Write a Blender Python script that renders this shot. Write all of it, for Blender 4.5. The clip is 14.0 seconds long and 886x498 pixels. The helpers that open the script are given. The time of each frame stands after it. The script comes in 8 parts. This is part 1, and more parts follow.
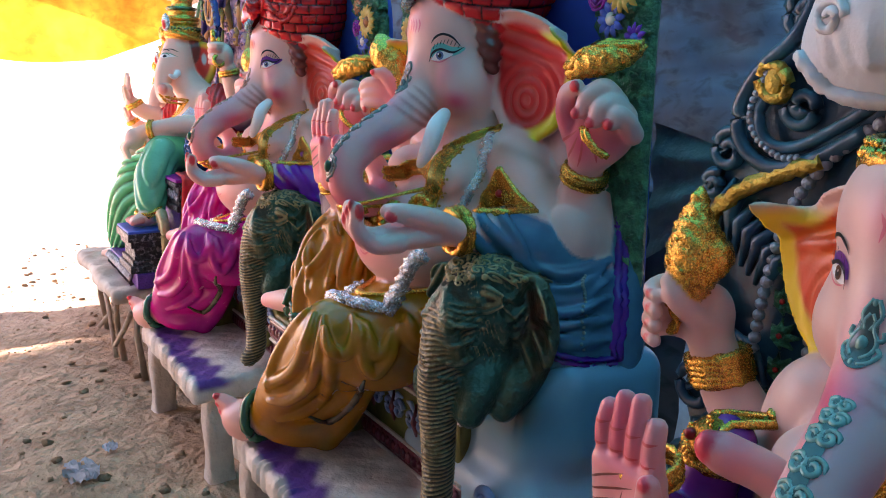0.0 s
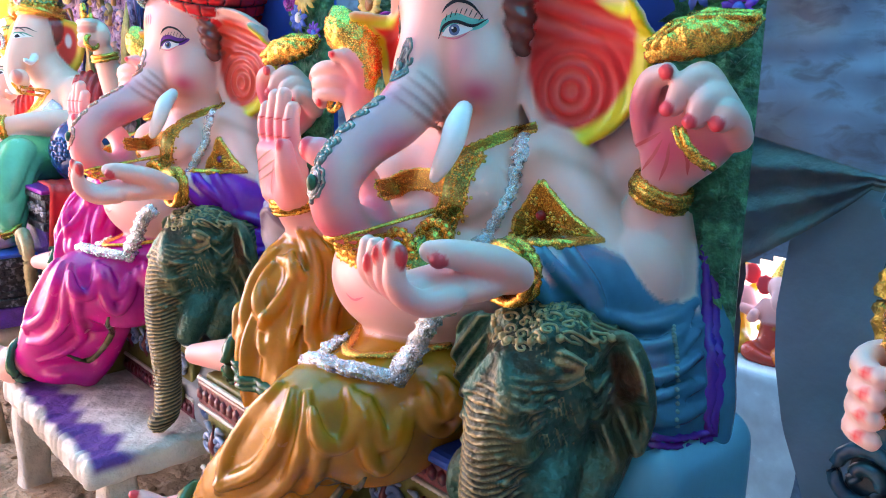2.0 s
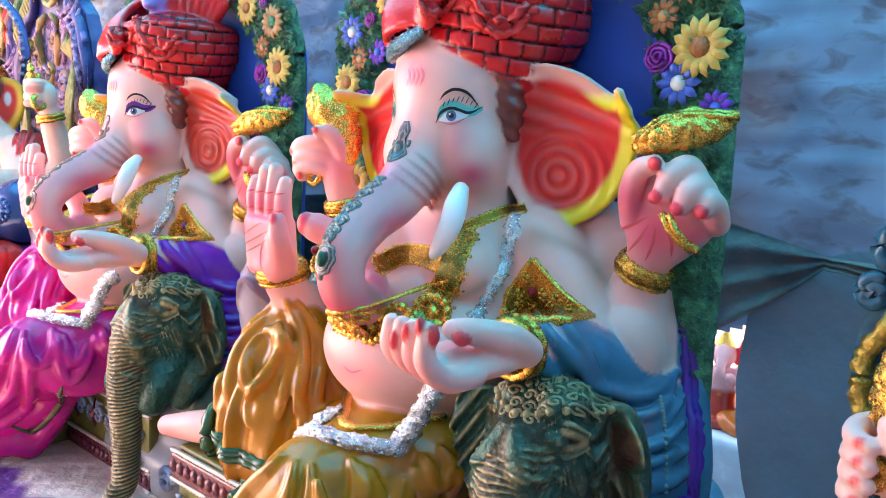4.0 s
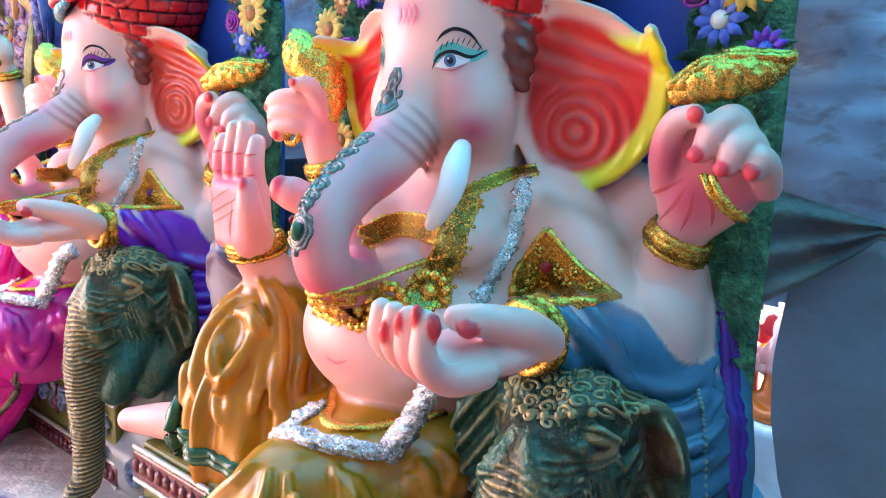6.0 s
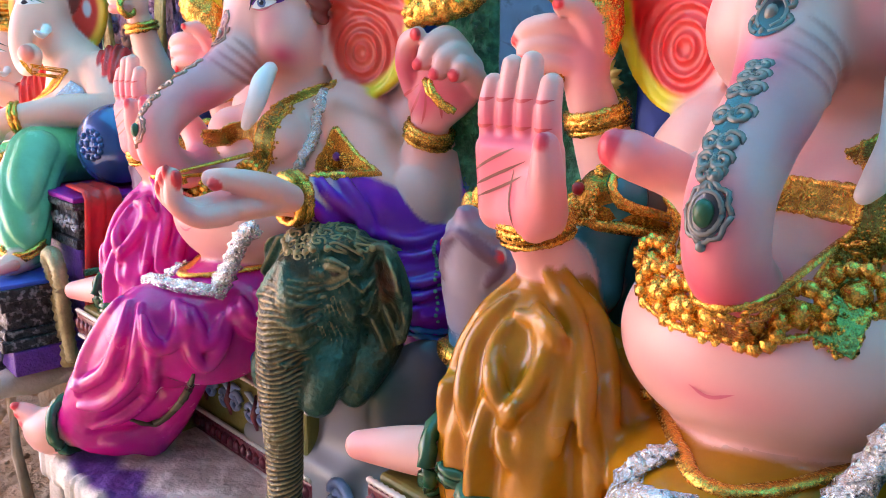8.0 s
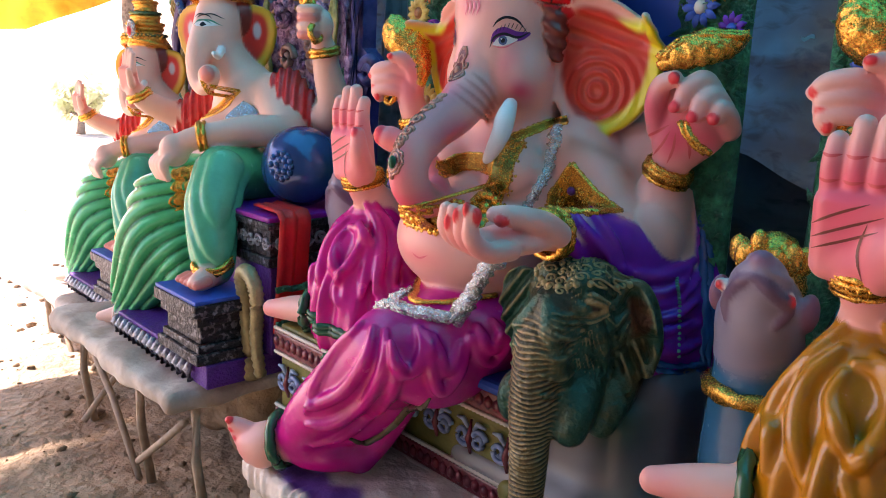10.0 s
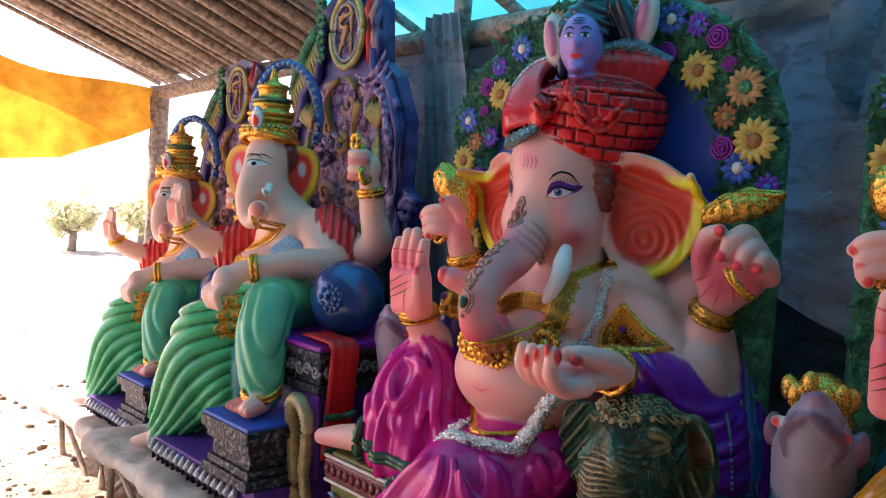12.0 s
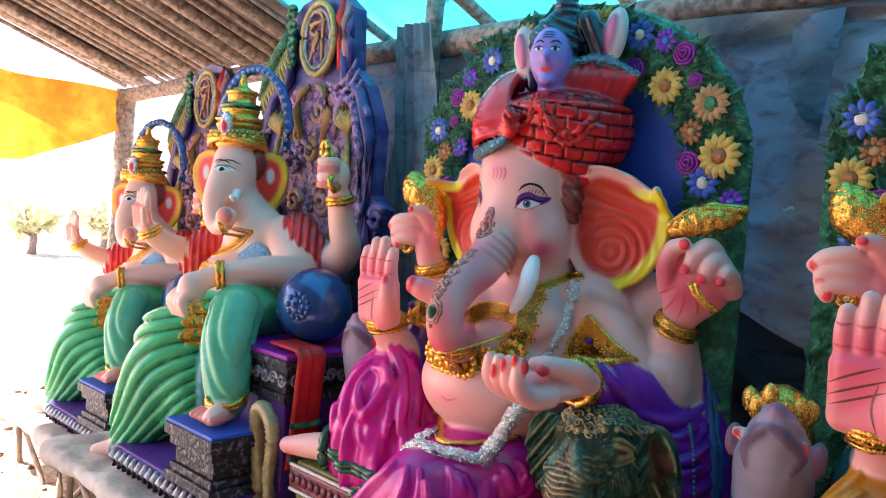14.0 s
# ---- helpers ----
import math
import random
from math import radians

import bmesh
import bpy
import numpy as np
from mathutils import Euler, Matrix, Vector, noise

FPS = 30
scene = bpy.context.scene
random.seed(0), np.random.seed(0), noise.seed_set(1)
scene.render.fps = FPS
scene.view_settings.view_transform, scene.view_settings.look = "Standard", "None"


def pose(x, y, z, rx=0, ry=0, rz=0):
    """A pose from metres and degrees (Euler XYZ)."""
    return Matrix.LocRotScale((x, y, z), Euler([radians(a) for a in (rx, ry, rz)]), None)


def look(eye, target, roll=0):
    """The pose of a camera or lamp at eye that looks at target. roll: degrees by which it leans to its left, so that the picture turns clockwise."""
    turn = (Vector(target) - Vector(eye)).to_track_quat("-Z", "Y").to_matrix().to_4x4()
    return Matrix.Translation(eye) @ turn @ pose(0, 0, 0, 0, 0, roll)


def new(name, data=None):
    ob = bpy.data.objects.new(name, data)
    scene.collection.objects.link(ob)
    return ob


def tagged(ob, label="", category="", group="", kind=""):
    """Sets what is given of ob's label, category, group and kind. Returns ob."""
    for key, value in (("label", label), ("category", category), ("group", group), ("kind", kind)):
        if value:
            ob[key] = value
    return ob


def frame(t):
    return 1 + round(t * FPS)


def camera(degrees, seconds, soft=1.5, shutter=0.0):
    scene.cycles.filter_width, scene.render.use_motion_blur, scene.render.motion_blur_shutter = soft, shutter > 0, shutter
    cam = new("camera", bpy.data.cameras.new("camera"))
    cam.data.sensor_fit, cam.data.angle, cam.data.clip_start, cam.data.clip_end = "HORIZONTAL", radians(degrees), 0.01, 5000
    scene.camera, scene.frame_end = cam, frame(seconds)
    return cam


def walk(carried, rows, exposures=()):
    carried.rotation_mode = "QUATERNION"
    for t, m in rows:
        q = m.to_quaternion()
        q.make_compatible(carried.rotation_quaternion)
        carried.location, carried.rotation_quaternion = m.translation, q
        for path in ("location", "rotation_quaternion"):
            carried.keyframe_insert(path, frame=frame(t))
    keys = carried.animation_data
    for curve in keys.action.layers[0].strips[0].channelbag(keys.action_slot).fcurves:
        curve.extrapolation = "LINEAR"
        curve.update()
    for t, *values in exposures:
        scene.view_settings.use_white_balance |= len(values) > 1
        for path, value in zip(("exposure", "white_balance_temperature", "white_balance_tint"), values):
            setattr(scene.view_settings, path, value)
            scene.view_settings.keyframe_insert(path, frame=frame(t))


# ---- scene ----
cam = camera(57.6, 14.0, 1.0)
PATH = [
    (0, (0.226, 0.203, 1.741), (0.088, 2.156, 1.334), 0.8),
    (0.5, (0.142, 0.344, 1.709), (0.041, 2.297, 1.289), 1.2),
    (1, (0.1, 0.531, 1.713), (0.096, 2.487, 1.295), 0.9),
    (1.5, (-0.013, 0.686, 1.711), (0.056, 2.64, 1.291), 1.0),
    (2, (-0.18, 0.848, 1.708), (0.029, 2.794, 1.297), 1.4),
    (2.5, (-0.242, 0.902, 1.701), (0.046, 2.839, 1.294), 1.9),
    (3, (-0.331, 0.873, 1.716), (0.027, 2.799, 1.316), 2.4),
    (3.5, (-0.386, 0.82, 1.742), (0.06, 2.737, 1.385), 3.1),
    (3.7, (-0.395, 0.806, 1.754), (0.038, 2.741, 1.493), 3.0),
    (5.8, (-0.367, 1.013, 1.727), (0.089, 2.936, 1.419), 3.3),
    (6, (-0.349, 1.081, 1.719), (0.108, 2.998, 1.38), 2.8),
    (6.5, (-0.348, 1.236, 1.672), (0.106, 3.136, 1.241), 1.7),
    (7, (-0.556, 1.409, 1.67), (-0.152, 3.313, 1.209), 1.4),
    (7.5, (-0.67, 1.525, 1.684), (-0.349, 3.443, 1.219), 0.8),
    (8, (-0.705, 1.649, 1.666), (-0.424, 3.575, 1.207), 0.6),
    (8.5, (-0.771, 1.728, 1.624), (-0.565, 3.664, 1.164), 2.1),
    (9, (-0.947, 1.737, 1.648), (-0.759, 3.673, 1.183), 1.8),
    (9.2, (-1.018, 1.736, 1.665), (-0.798, 3.67, 1.206), 2.2),
    (11.3, (-1.53, 1.54, 1.792), (-1.302, 3.504, 1.493), 1.6),
    (11.5, (-1.54, 1.536, 1.796), (-1.289, 3.504, 1.544), 1.9),
    (12, (-1.55, 1.54, 1.792), (-1.275, 3.516, 1.65), 3.0),
    (12.5, (-1.55, 1.537, 1.797), (-1.259, 3.513, 1.702), 3.6),
    (13, (-1.553, 1.531, 1.796), (-1.223, 3.501, 1.701), 3.9),
    (13.5, (-1.555, 1.53, 1.802), (-1.202, 3.496, 1.694), 3.9),
    (14, (-1.556, 1.533, 1.798), (-1.202, 3.498, 1.68), 3.9),
]
walk(cam, [(t, look(eye, target, roll)) for t, eye, target, roll in PATH], [(0.0, 2.15, 7450, 43), (1.0, 2.95, 7200, 42), (2.0, 3.1, 7100, 40), (3.7, 3.2, 7100, 40), (5.8, 3.25, 7100, 41), (6.8, 3.25, 7200, 41), (7.5, 2.66, 7250, 41), (8.2, 2.7, 7150, 38), (9.2, 2.2, 7050, 33), (11.3, 1.5, 7200, 33), (12.5, 1.38, 7100, 32), (14.0, 2.0, 7000, 32)])

# ---------------------------------------------------------------- world and sun
SUN_ELEV, SUN_FROM = 46.0, 300.0          # degrees above the horizon, and from +y towards +x
world = bpy.data.worlds.new("sky")
scene.world = world
world.use_nodes = True
wn = world.node_tree.nodes
sky = wn.new("ShaderNodeTexSky")
sky.sky_type, sky.sun_disc = "NISHITA", False
sky.sun_elevation, sky.sun_rotation = radians(SUN_ELEV), radians(SUN_FROM)
wn["Background"].inputs["Strength"].default_value = 0.15
world.node_tree.links.new(sky.outputs[0], wn["Background"].inputs["Color"])
sun = new("sun", bpy.data.lights.new("sun", "SUN"))
sun.data.energy, sun.data.angle, sun.data.color = 5.0, radians(0.6), (1.0, 0.93, 0.82)
sun_way = Vector((math.sin(radians(SUN_FROM)) * math.cos(radians(SUN_ELEV)), math.cos(radians(SUN_FROM)) * math.cos(radians(SUN_ELEV)), math.sin(radians(SUN_ELEV))))
sun.matrix_basis = look(sun_way * 30, (0, 0, 0))

# ---------------------------------------------------------------- materials
def material(name, colour=(0.5, 0.5, 0.5), rough=0.5, metal=0.0, attr=False, vary=0.12, scale=9.0, bump=0.15, bscale=60.0, spec=0.5, coat=0.0, second=None, mixscale=6.0, mixat=(0.45, 0.6), transl=0.0, edge=None, dist=0.01, edgeat=(0.51, 0.62)):
    m = bpy.data.materials.new(name)
    m.use_nodes = True
    nt = m.node_tree
    n, l = nt.nodes, nt.links
    b = n["Principled BSDF"]
    b.inputs["Roughness"].default_value, b.inputs["Metallic"].default_value = rough, metal
    b.inputs["Specular IOR Level"].default_value = spec
    b.inputs["Coat Weight"].default_value = coat
    b.inputs["Coat Roughness"].default_value = 0.12
    tc = n.new("ShaderNodeTexCoord")
    if attr:
        a = n.new("ShaderNodeAttribute")
        a.attribute_name = "paint"
        col = a.outputs["Color"]
    else:
        a = n.new("ShaderNodeRGB")
        a.outputs[0].default_value = (*colour, 1)
        col = a.outputs[0]
    if second is not None:
        t = n.new("ShaderNodeTexNoise")
        t.inputs["Scale"].default_value, t.inputs["Detail"].default_value = mixscale, 8
        l.new(tc.outputs["Object"], t.inputs["Vector"])
        r = n.new("ShaderNodeMapRange")
        r.inputs["From Min"].default_value, r.inputs["From Max"].default_value = mixat
        l.new(t.outputs["Fac"], r.inputs["Value"])
        x = n.new("ShaderNodeMix")
        x.data_type = "RGBA"
        l.new(r.outputs[0], x.inputs["Factor"])
        l.new(col, x.inputs["A"])
        x.inputs["B"].default_value = (*second, 1)
        col = x.outputs["Result"]
    if edge is not None:
        g = n.new("ShaderNodeNewGeometry")
        r = n.new("ShaderNodeMapRange")
        r.inputs["From Min"].default_value, r.inputs["From Max"].default_value = edgeat
        l.new(g.outputs["Pointiness"], r.inputs["Value"])
        x = n.new("ShaderNodeMix")
        x.data_type = "RGBA"
        l.new(r.outputs[0], x.inputs["Factor"])
        l.new(col, x.inputs["A"])
        x.inputs["B"].default_value = (*edge, 1)
        col = x.outputs["Result"]
    t = n.new("ShaderNodeTexNoise")
    t.inputs["Scale"].default_value, t.inputs["Detail"].default_value = scale, 6
    l.new(tc.outputs["Object"], t.inputs["Vector"])
    r = n.new("ShaderNodeMapRange")
    r.inputs["From Min"].default_value, r.inputs["From Max"].default_value = 0.25, 0.75
    r.inputs["To Min"].default_value, r.inputs["To Max"].default_value = 1 - vary, 1 + vary
    l.new(t.outputs["Fac"], r.inputs["Value"])
    x = n.new("ShaderNodeVectorMath")
    x.operation = "SCALE"
    l.new(col, x.inputs[0])
    l.new(r.outputs[0], x.inputs["Scale"])
    l.new(x.outputs[0], b.inputs["Base Color"])
    rr = n.new("ShaderNodeMapRange")
    rr.inputs["To Min"].default_value, rr.inputs["To Max"].default_value = max(rough - 0.1, 0.05), min(rough + 0.1, 1)
    l.new(t.outputs["Fac"], rr.inputs["Value"])
    l.new(rr.outputs[0], b.inputs["Roughness"])
    if bump > 0:
        t2 = n.new("ShaderNodeTexNoise")
        t2.inputs["Scale"].default_value, t2.inputs["Detail"].default_value = bscale, 5
        l.new(tc.outputs["Object"], t2.inputs["Vector"])
        bu = n.new("ShaderNodeBump")
        bu.inputs["Strength"].default_value, bu.inputs["Distance"].default_value = bump, dist
        l.new(t2.outputs["Fac"], bu.inputs["Height"])
        l.new(bu.outputs[0], b.inputs["Normal"])
    if transl > 0:
        tr = n.new("ShaderNodeBsdfTranslucent")
        l.new(x.outputs[0], tr.inputs["Color"])
        ms = n.new("ShaderNodeMixShader")
        ms.inputs[0].default_value = transl
        l.new(b.outputs[0], ms.inputs[1])
        l.new(tr.outputs[0], ms.inputs[2])
        l.new(ms.outputs[0], n["Material Output"].inputs["Surface"])
    return m


SKIN = material("enamel_skin", attr=True, rough=0.33, vary=0.06, scale=6, bump=0.06, bscale=40, spec=0.42)
CLOTH = material("satin_paint", attr=True, rough=0.24, vary=0.16, scale=14, bump=0.08, bscale=60, spec=0.5, coat=0.15)
GOLD = material("gold_leaf", attr=True, rough=0.26, metal=0.9, vary=0.15, scale=260, bump=0.55, bscale=150, dist=0.006, second=(0.36, 0.16, 0.026), mixscale=150, mixat=(0.54, 0.72))
SILVER = material("silver_tinsel", attr=True, rough=0.25, metal=0.8, vary=0.3, scale=90, bump=1.0, bscale=130, dist=0.015, second=(0.20, 0.22, 0.26), mixscale=110, mixat=(0.56, 0.66))
BRONZE = material("bronze_green_paint", attr=True, rough=0.31, metal=0.35, vary=0.3, scale=14, bump=0.8, bscale=55, second=(0.12, 0.095, 0.035), mixscale=9, mixat=(0.5, 0.75), edge=(0.44, 0.37, 0.19), edgeat=(0.515, 0.585), dist=0.012)
RELIEF = material("bronze_relief", (0.33, 0.29, 0.15), 0.4, metal=0.3, vary=0.3, scale=40, bump=0.3, bscale=80)
STATUE = [SKIN, CLOTH, GOLD, SILVER, BRONZE]
EARTH = material("trodden_earth", attr=True, rough=0.95, vary=0.35, scale=5, bump=1.0, bscale=16, spec=0.15, second=(0.29, 0.20, 0.13), mixscale=2.2, mixat=(0.55, 0.8), dist=0.05)
DIRT = material("dry_earth", (0.33, 0.235, 0.15), 0.95, vary=0.3, scale=3, bump=1.0, bscale=14, spec=0.15, second=(0.22, 0.15, 0.095), mixscale=2.2, dist=0.05)
PLASTER_PAINT = material("painted_plaster", attr=True, rough=0.7, vary=0.2, scale=9, bump=0.7, bscale=35, spec=0.3, dist=0.015)
PLASTER = material("raw_plaster", (0.62, 0.57, 0.50), 0.8, vary=0.15, scale=8, bump=0.6, bscale=30, spec=0.25, second=(0.42, 0.36, 0.30), mixscale=5)


def creased_tarp(name, colour, stain, dark, transl=0.1, rough=0.5):
    """Old plastic sheeting: mud stains in streaks, and sharp creases that run mostly level."""
    m = material(name, colour, rough, vary=0.3, scale=7, bump=0, second=stain, mixscale=2.4, mixat=(0.50, 0.72), transl=transl)
    nt = m.node_tree
    n, l = nt.nodes, nt.links
    b = n["Principled BSDF"]
    tc = n.new("ShaderNodeTexCoord")

    def noise_at(size, detail, stretch, kind="FBM"):
        mp = n.new("ShaderNodeMapping")
        mp.inputs["Scale"].default_value = stretch
        mp.inputs["Rotation"].default_value = (0, 0.12, 0)
        l.new(tc.outputs["Object"], mp.inputs["Vector"])
        t = n.new("ShaderNodeTexNoise")
        t.noise_type = kind
        t.inputs["Scale"].default_value, t.inputs["Detail"].default_value = size, detail
        t.inputs["Distortion"].default_value = 0.6
        l.new(mp.outputs[0], t.inputs["Vector"])
        return t.outputs["Fac"]
    crease, grime = noise_at(2.2, 7, (0.8, 1, 3.6), "RIDGED_MULTIFRACTAL"), noise_at(13.0, 9, (0.7, 1, 1.4))
    bu = n.new("ShaderNodeBump")
    bu.inputs["Strength"].default_value, bu.inputs["Distance"].default_value = 0.7, 0.03
    l.new(crease, bu.inputs["Height"])
    l.new(bu.outputs[0], b.inputs["Normal"])
    r = n.new("ShaderNodeMapRange")
    r.inputs["From Min"].default_value, r.inputs["From Max"].default_value = 0.50, 0.66
    l.new(grime, r.inputs["Value"])
    x = n.new("ShaderNodeMix")
    x.data_type = "RGBA"
    l.new(r.outputs[0], x.inputs["Factor"])
    l.new(b.inputs["Base Color"].links[0].from_socket, x.inputs["A"])
    x.inputs["B"].default_value = (*dark, 1)
    l.new(x.outputs["Result"], b.inputs["Base Color"])
    return m


TARP_BLUE = creased_tarp("faded_blue_tarp", (0.095, 0.21, 0.31), (0.17, 0.16, 0.155), (0.04, 0.056, 0.078), 0.12)
TARP_ORANGE = creased_tarp("orange_tarp", (0.80, 0.40, 0.04), (0.58, 0.20, 0.015), (0.42, 0.13, 0.01), 0.55)
TARP_LIGHT = creased_tarp("grey_blue_tarp", (0.17, 0.24, 0.29), (0.22, 0.20, 0.19), (0.09, 0.11, 0.13), 0.1)
TARP_LOW = creased_tarp("dark_mud_tarp", (0.075, 0.075, 0.085), (0.10, 0.075, 0.06), (0.03, 0.03, 0.035), 0.03, 0.6)
TARP_GREY = material("grey_sheet", (0.28, 0.35, 0.41), 0.6, vary=0.25, scale=2.5, bump=0.5, bscale=5, second=(0.24, 0.27, 0.29), mixscale=2, dist=0.05, transl=0.1)
SHEET_CYAN = material("cyan_roof_sheet", (0.012, 0.50, 0.72), 0.4, vary=0.2, scale=3, bump=0.3, bscale=6, dist=0.05, transl=0.47)
BAMBOO = material("weathered_wood", (0.37, 0.30, 0.24), 0.8, vary=0.3, scale=30, bump=0.6, bscale=45, second=(0.19, 0.145, 0.115), mixscale=28)
THATCH = material("brown_mat", (0.24, 0.20, 0.17), 0.9, vary=0.35, scale=6, bump=0.8, bscale=25, second=(0.10, 0.08, 0.07), mixscale=4)
PURPLE = material("purple_paint", (0.10, 0.02, 0.26), 0.45, vary=0.3, scale=30, bump=0.6, bscale=90)
BLUEPANEL = material("blue_panel_paint", (0.015, 0.085, 0.45), 0.5, vary=0.12, scale=5, bump=0.1, bscale=30)
MAROON = material("maroon_gloss", (0.16, 0.015, 0.03), 0.35, vary=0.25, scale=30, bump=0.4, bscale=60, coat=0.3)
OLIVE = material("olive_paint", (0.17, 0.17, 0.035), 0.5, vary=0.2, scale=20, bump=0.3, bscale=50)
PEARL = material("pearl_bead_paint", (0.62, 0.58, 0.52), 0.4, vary=0.15, scale=20, bump=0.2, bscale=60)
SCROLL_BLUE = material("blue_scroll_paint", (0.025, 0.10, 0.36), 0.4, vary=0.3, scale=25, bump=0.3, bscale=60, edge=(0.30, 0.42, 0.60))
LEAF = material("green_leaf_paint", (0.008, 0.125, 0.062), 0.32, vary=0.45, scale=40, bump=0.9, bscale=90, second=(0.03, 0.27, 0.13), mixscale=22, dist=0.02)
DARKTEAL = material("dark_teal_paint", (0.006, 0.05, 0.095), 0.33, vary=0.35, scale=12, bump=0.3, bscale=40, second=(0.010, 0.11, 0.17), mixscale=8)
PEWTER = material("pewter_paint", (0.014, 0.015, 0.022), 0.48, metal=0.2, vary=0.5, scale=40, bump=0.9, bscale=70, edge=(0.40, 0.42, 0.48), second=(0.06, 0.062, 0.075), mixscale=45, mixat=(0.52, 0.6))
GILT = material("gilt_paint", (0.55, 0.36, 0.07), 0.32, metal=0.8, vary=0.35, scale=50, bump=0.8, bscale=90)
YELLOW = material("yellow_petal_paint", (0.54, 0.36, 0.07), 0.5, vary=0.25, scale=40, bump=0.3, bscale=60)
TARP_BROWN = material("brown_patch_tarp", (0.34, 0.29, 0.25), 0.6, vary=0.3, scale=8, bump=0.7, bscale=12, second=(0.12, 0.12, 0.13), mixscale=4, dist=0.04, transl=0.2)
OCHRE = material("ochre_petal_paint", (0.42, 0.22, 0.08), 0.5, vary=0.25, scale=40, bump=0.3, bscale=60)
RUST = material("rust_petal_paint", (0.36, 0.12, 0.03), 0.5, vary=0.25, scale=40, bump=0.5, bscale=120)
BLUEPETAL = material("blue_petal_paint", (0.03, 0.10, 0.45), 0.45, vary=0.25, scale=40, bump=0.3, bscale=60)
VIOLET = material("violet_petal_paint", (0.14, 0.02, 0.40), 0.45, vary=0.25, scale=40, bump=0.3, bscale=60)
ROSE = material("purple_rose_paint", (0.30, 0.01, 0.30), 0.4, vary=0.25, scale=40, bump=0.3, bscale=60)
WHITE = material("white_plaster_relief", (0.62, 0.62, 0.64), 0.6, vary=0.12, scale=9, bump=0.4, bscale=30)
REDPAINT = material("red_paint", (0.64, 0.02, 0.015), 0.45, vary=0.2, scale=12, bump=0.2, bscale=40)
ORANGEPAINT = material("orange_paint", (0.60, 0.10, 0.01), 0.45, vary=0.2, scale=8, bump=0.15, bscale=40, second=(0.35, 0.02, 0.01), mixscale=3)
LILAC = material("lilac_relief_paint", (0.44, 0.27, 0.46), 0.5, vary=0.35, scale=26, bump=1.0, bscale=60, second=(0.17, 0.06, 0.20), mixscale=30, mixat=(0.48, 0.58), dist=0.02)
OLDGILT = material("olive_gilt_paint", (0.38, 0.29, 0.085), 0.42, vary=0.4, scale=40, bump=0.5, bscale=80)
TERRACOTTA = material("terracotta_scroll_paint", (0.36, 0.10, 0.08), 0.45, vary=0.3, scale=20, bump=0.5, bscale=50, edge=(0.55, 0.30, 0.26))
INDIGO = material("indigo_paint", (0.03, 0.025, 0.16), 0.4, vary=0.4, scale=12, bump=0.6, bscale=40, second=(0.10, 0.08, 0.24), mixscale=9)
BLUEGLOSS = material("blue_gloss_paint", (0.008, 0.07, 0.24), 0.22, metal=0.3, vary=0.2, scale=12, bump=0.1, bscale=40, coat=0.5)
PALEWOOD = material("pale_split_wood", (0.42, 0.33, 0.24), 0.8, vary=0.3, scale=14, bump=0.5, bscale=50)
# Far paler than leaves are: the outdoor glare is put into the colour.
FOLIAGE = material("tree_leaves", (0.60, 0.62, 0.40), 0.5, vary=0.4, scale=3, bump=0.0, transl=0.6)
DARKMETAL = material("black_silver_paint", (0.02, 0.021, 0.028), 0.42, metal=0.2, vary=0.5, scale=35, bump=1.0, bscale=55, second=(0.16, 0.165, 0.19), mixscale=48, mixat=(0.54, 0.62), dist=0.015)
# ---------------------------------------------------------------- tools
def link(name, me, parent=None, label="", category="", group="", kind=""):
    ob = new(name, me)
    if parent is not None:
        ob.parent = parent
    return tagged(ob, label, category, group, kind)


def empty(name, m, label="", category="", group="", kind=""):
    ob = new(name)
    ob.empty_display_size = 0.1
    ob.matrix_basis = m
    return tagged(ob, label, category, group, kind)


def part(name, bm, material, parent=None, label="", smooth=True, **tags):
    me = bpy.data.meshes.new(name)
    bm.to_mesh(me)
    bm.free()
    me.materials.append(material)
    if smooth:
        me.polygons.foreach_set("use_smooth", [True] * len(me.polygons))
    return link(name, me, parent, label, **tags)


def box_bm(bm, lo, hi, bevel=0.0, m=None):
    r = bmesh.ops.create_cube(bm, size=1.0)
    vs = r["verts"]
    for v in vs:
        v.co = Vector([lo[i] + (v.co[i] + 0.5) * (hi[i] - lo[i]) for i in range(3)])
    if bevel > 0:
        es = list({e for v in vs for e in v.link_edges})
        bmesh.ops.bevel(bm, geom=es, offset=bevel, segments=2, profile=0.5, affect="EDGES")
    if m is not None:
        bmesh.ops.transform(bm, matrix=m, verts=bm.verts[:])
    return bm


def box(name, lo, hi, material, parent=None, label="", bevel=0.004, m=None, **tags):
    return part(name, box_bm(bmesh.new(), lo, hi, bevel, m), material, parent, label, smooth=False, **tags)


def curve_points(pts, n):
    """Catmull-Rom through rows of numbers, n steps a span."""
    p = np.array(pts, float)
    p = np.vstack([2 * p[0] - p[1], p, 2 * p[-1] - p[-2]])
    out = []
    for i in range(1, len(p) - 2):
        for t in np.linspace(0, 1, n, endpoint=False):
            a, b, c, d = p[i - 1], p[i], p[i + 1], p[i + 2]
            out.append(0.5 * (2 * b + (c - a) * t + (2 * a - 5 * b + 4 * c - d) * t * t + (3 * b - a - 3 * c + d) * t ** 3))
    out.append(p[-2])
    return np.array(out)


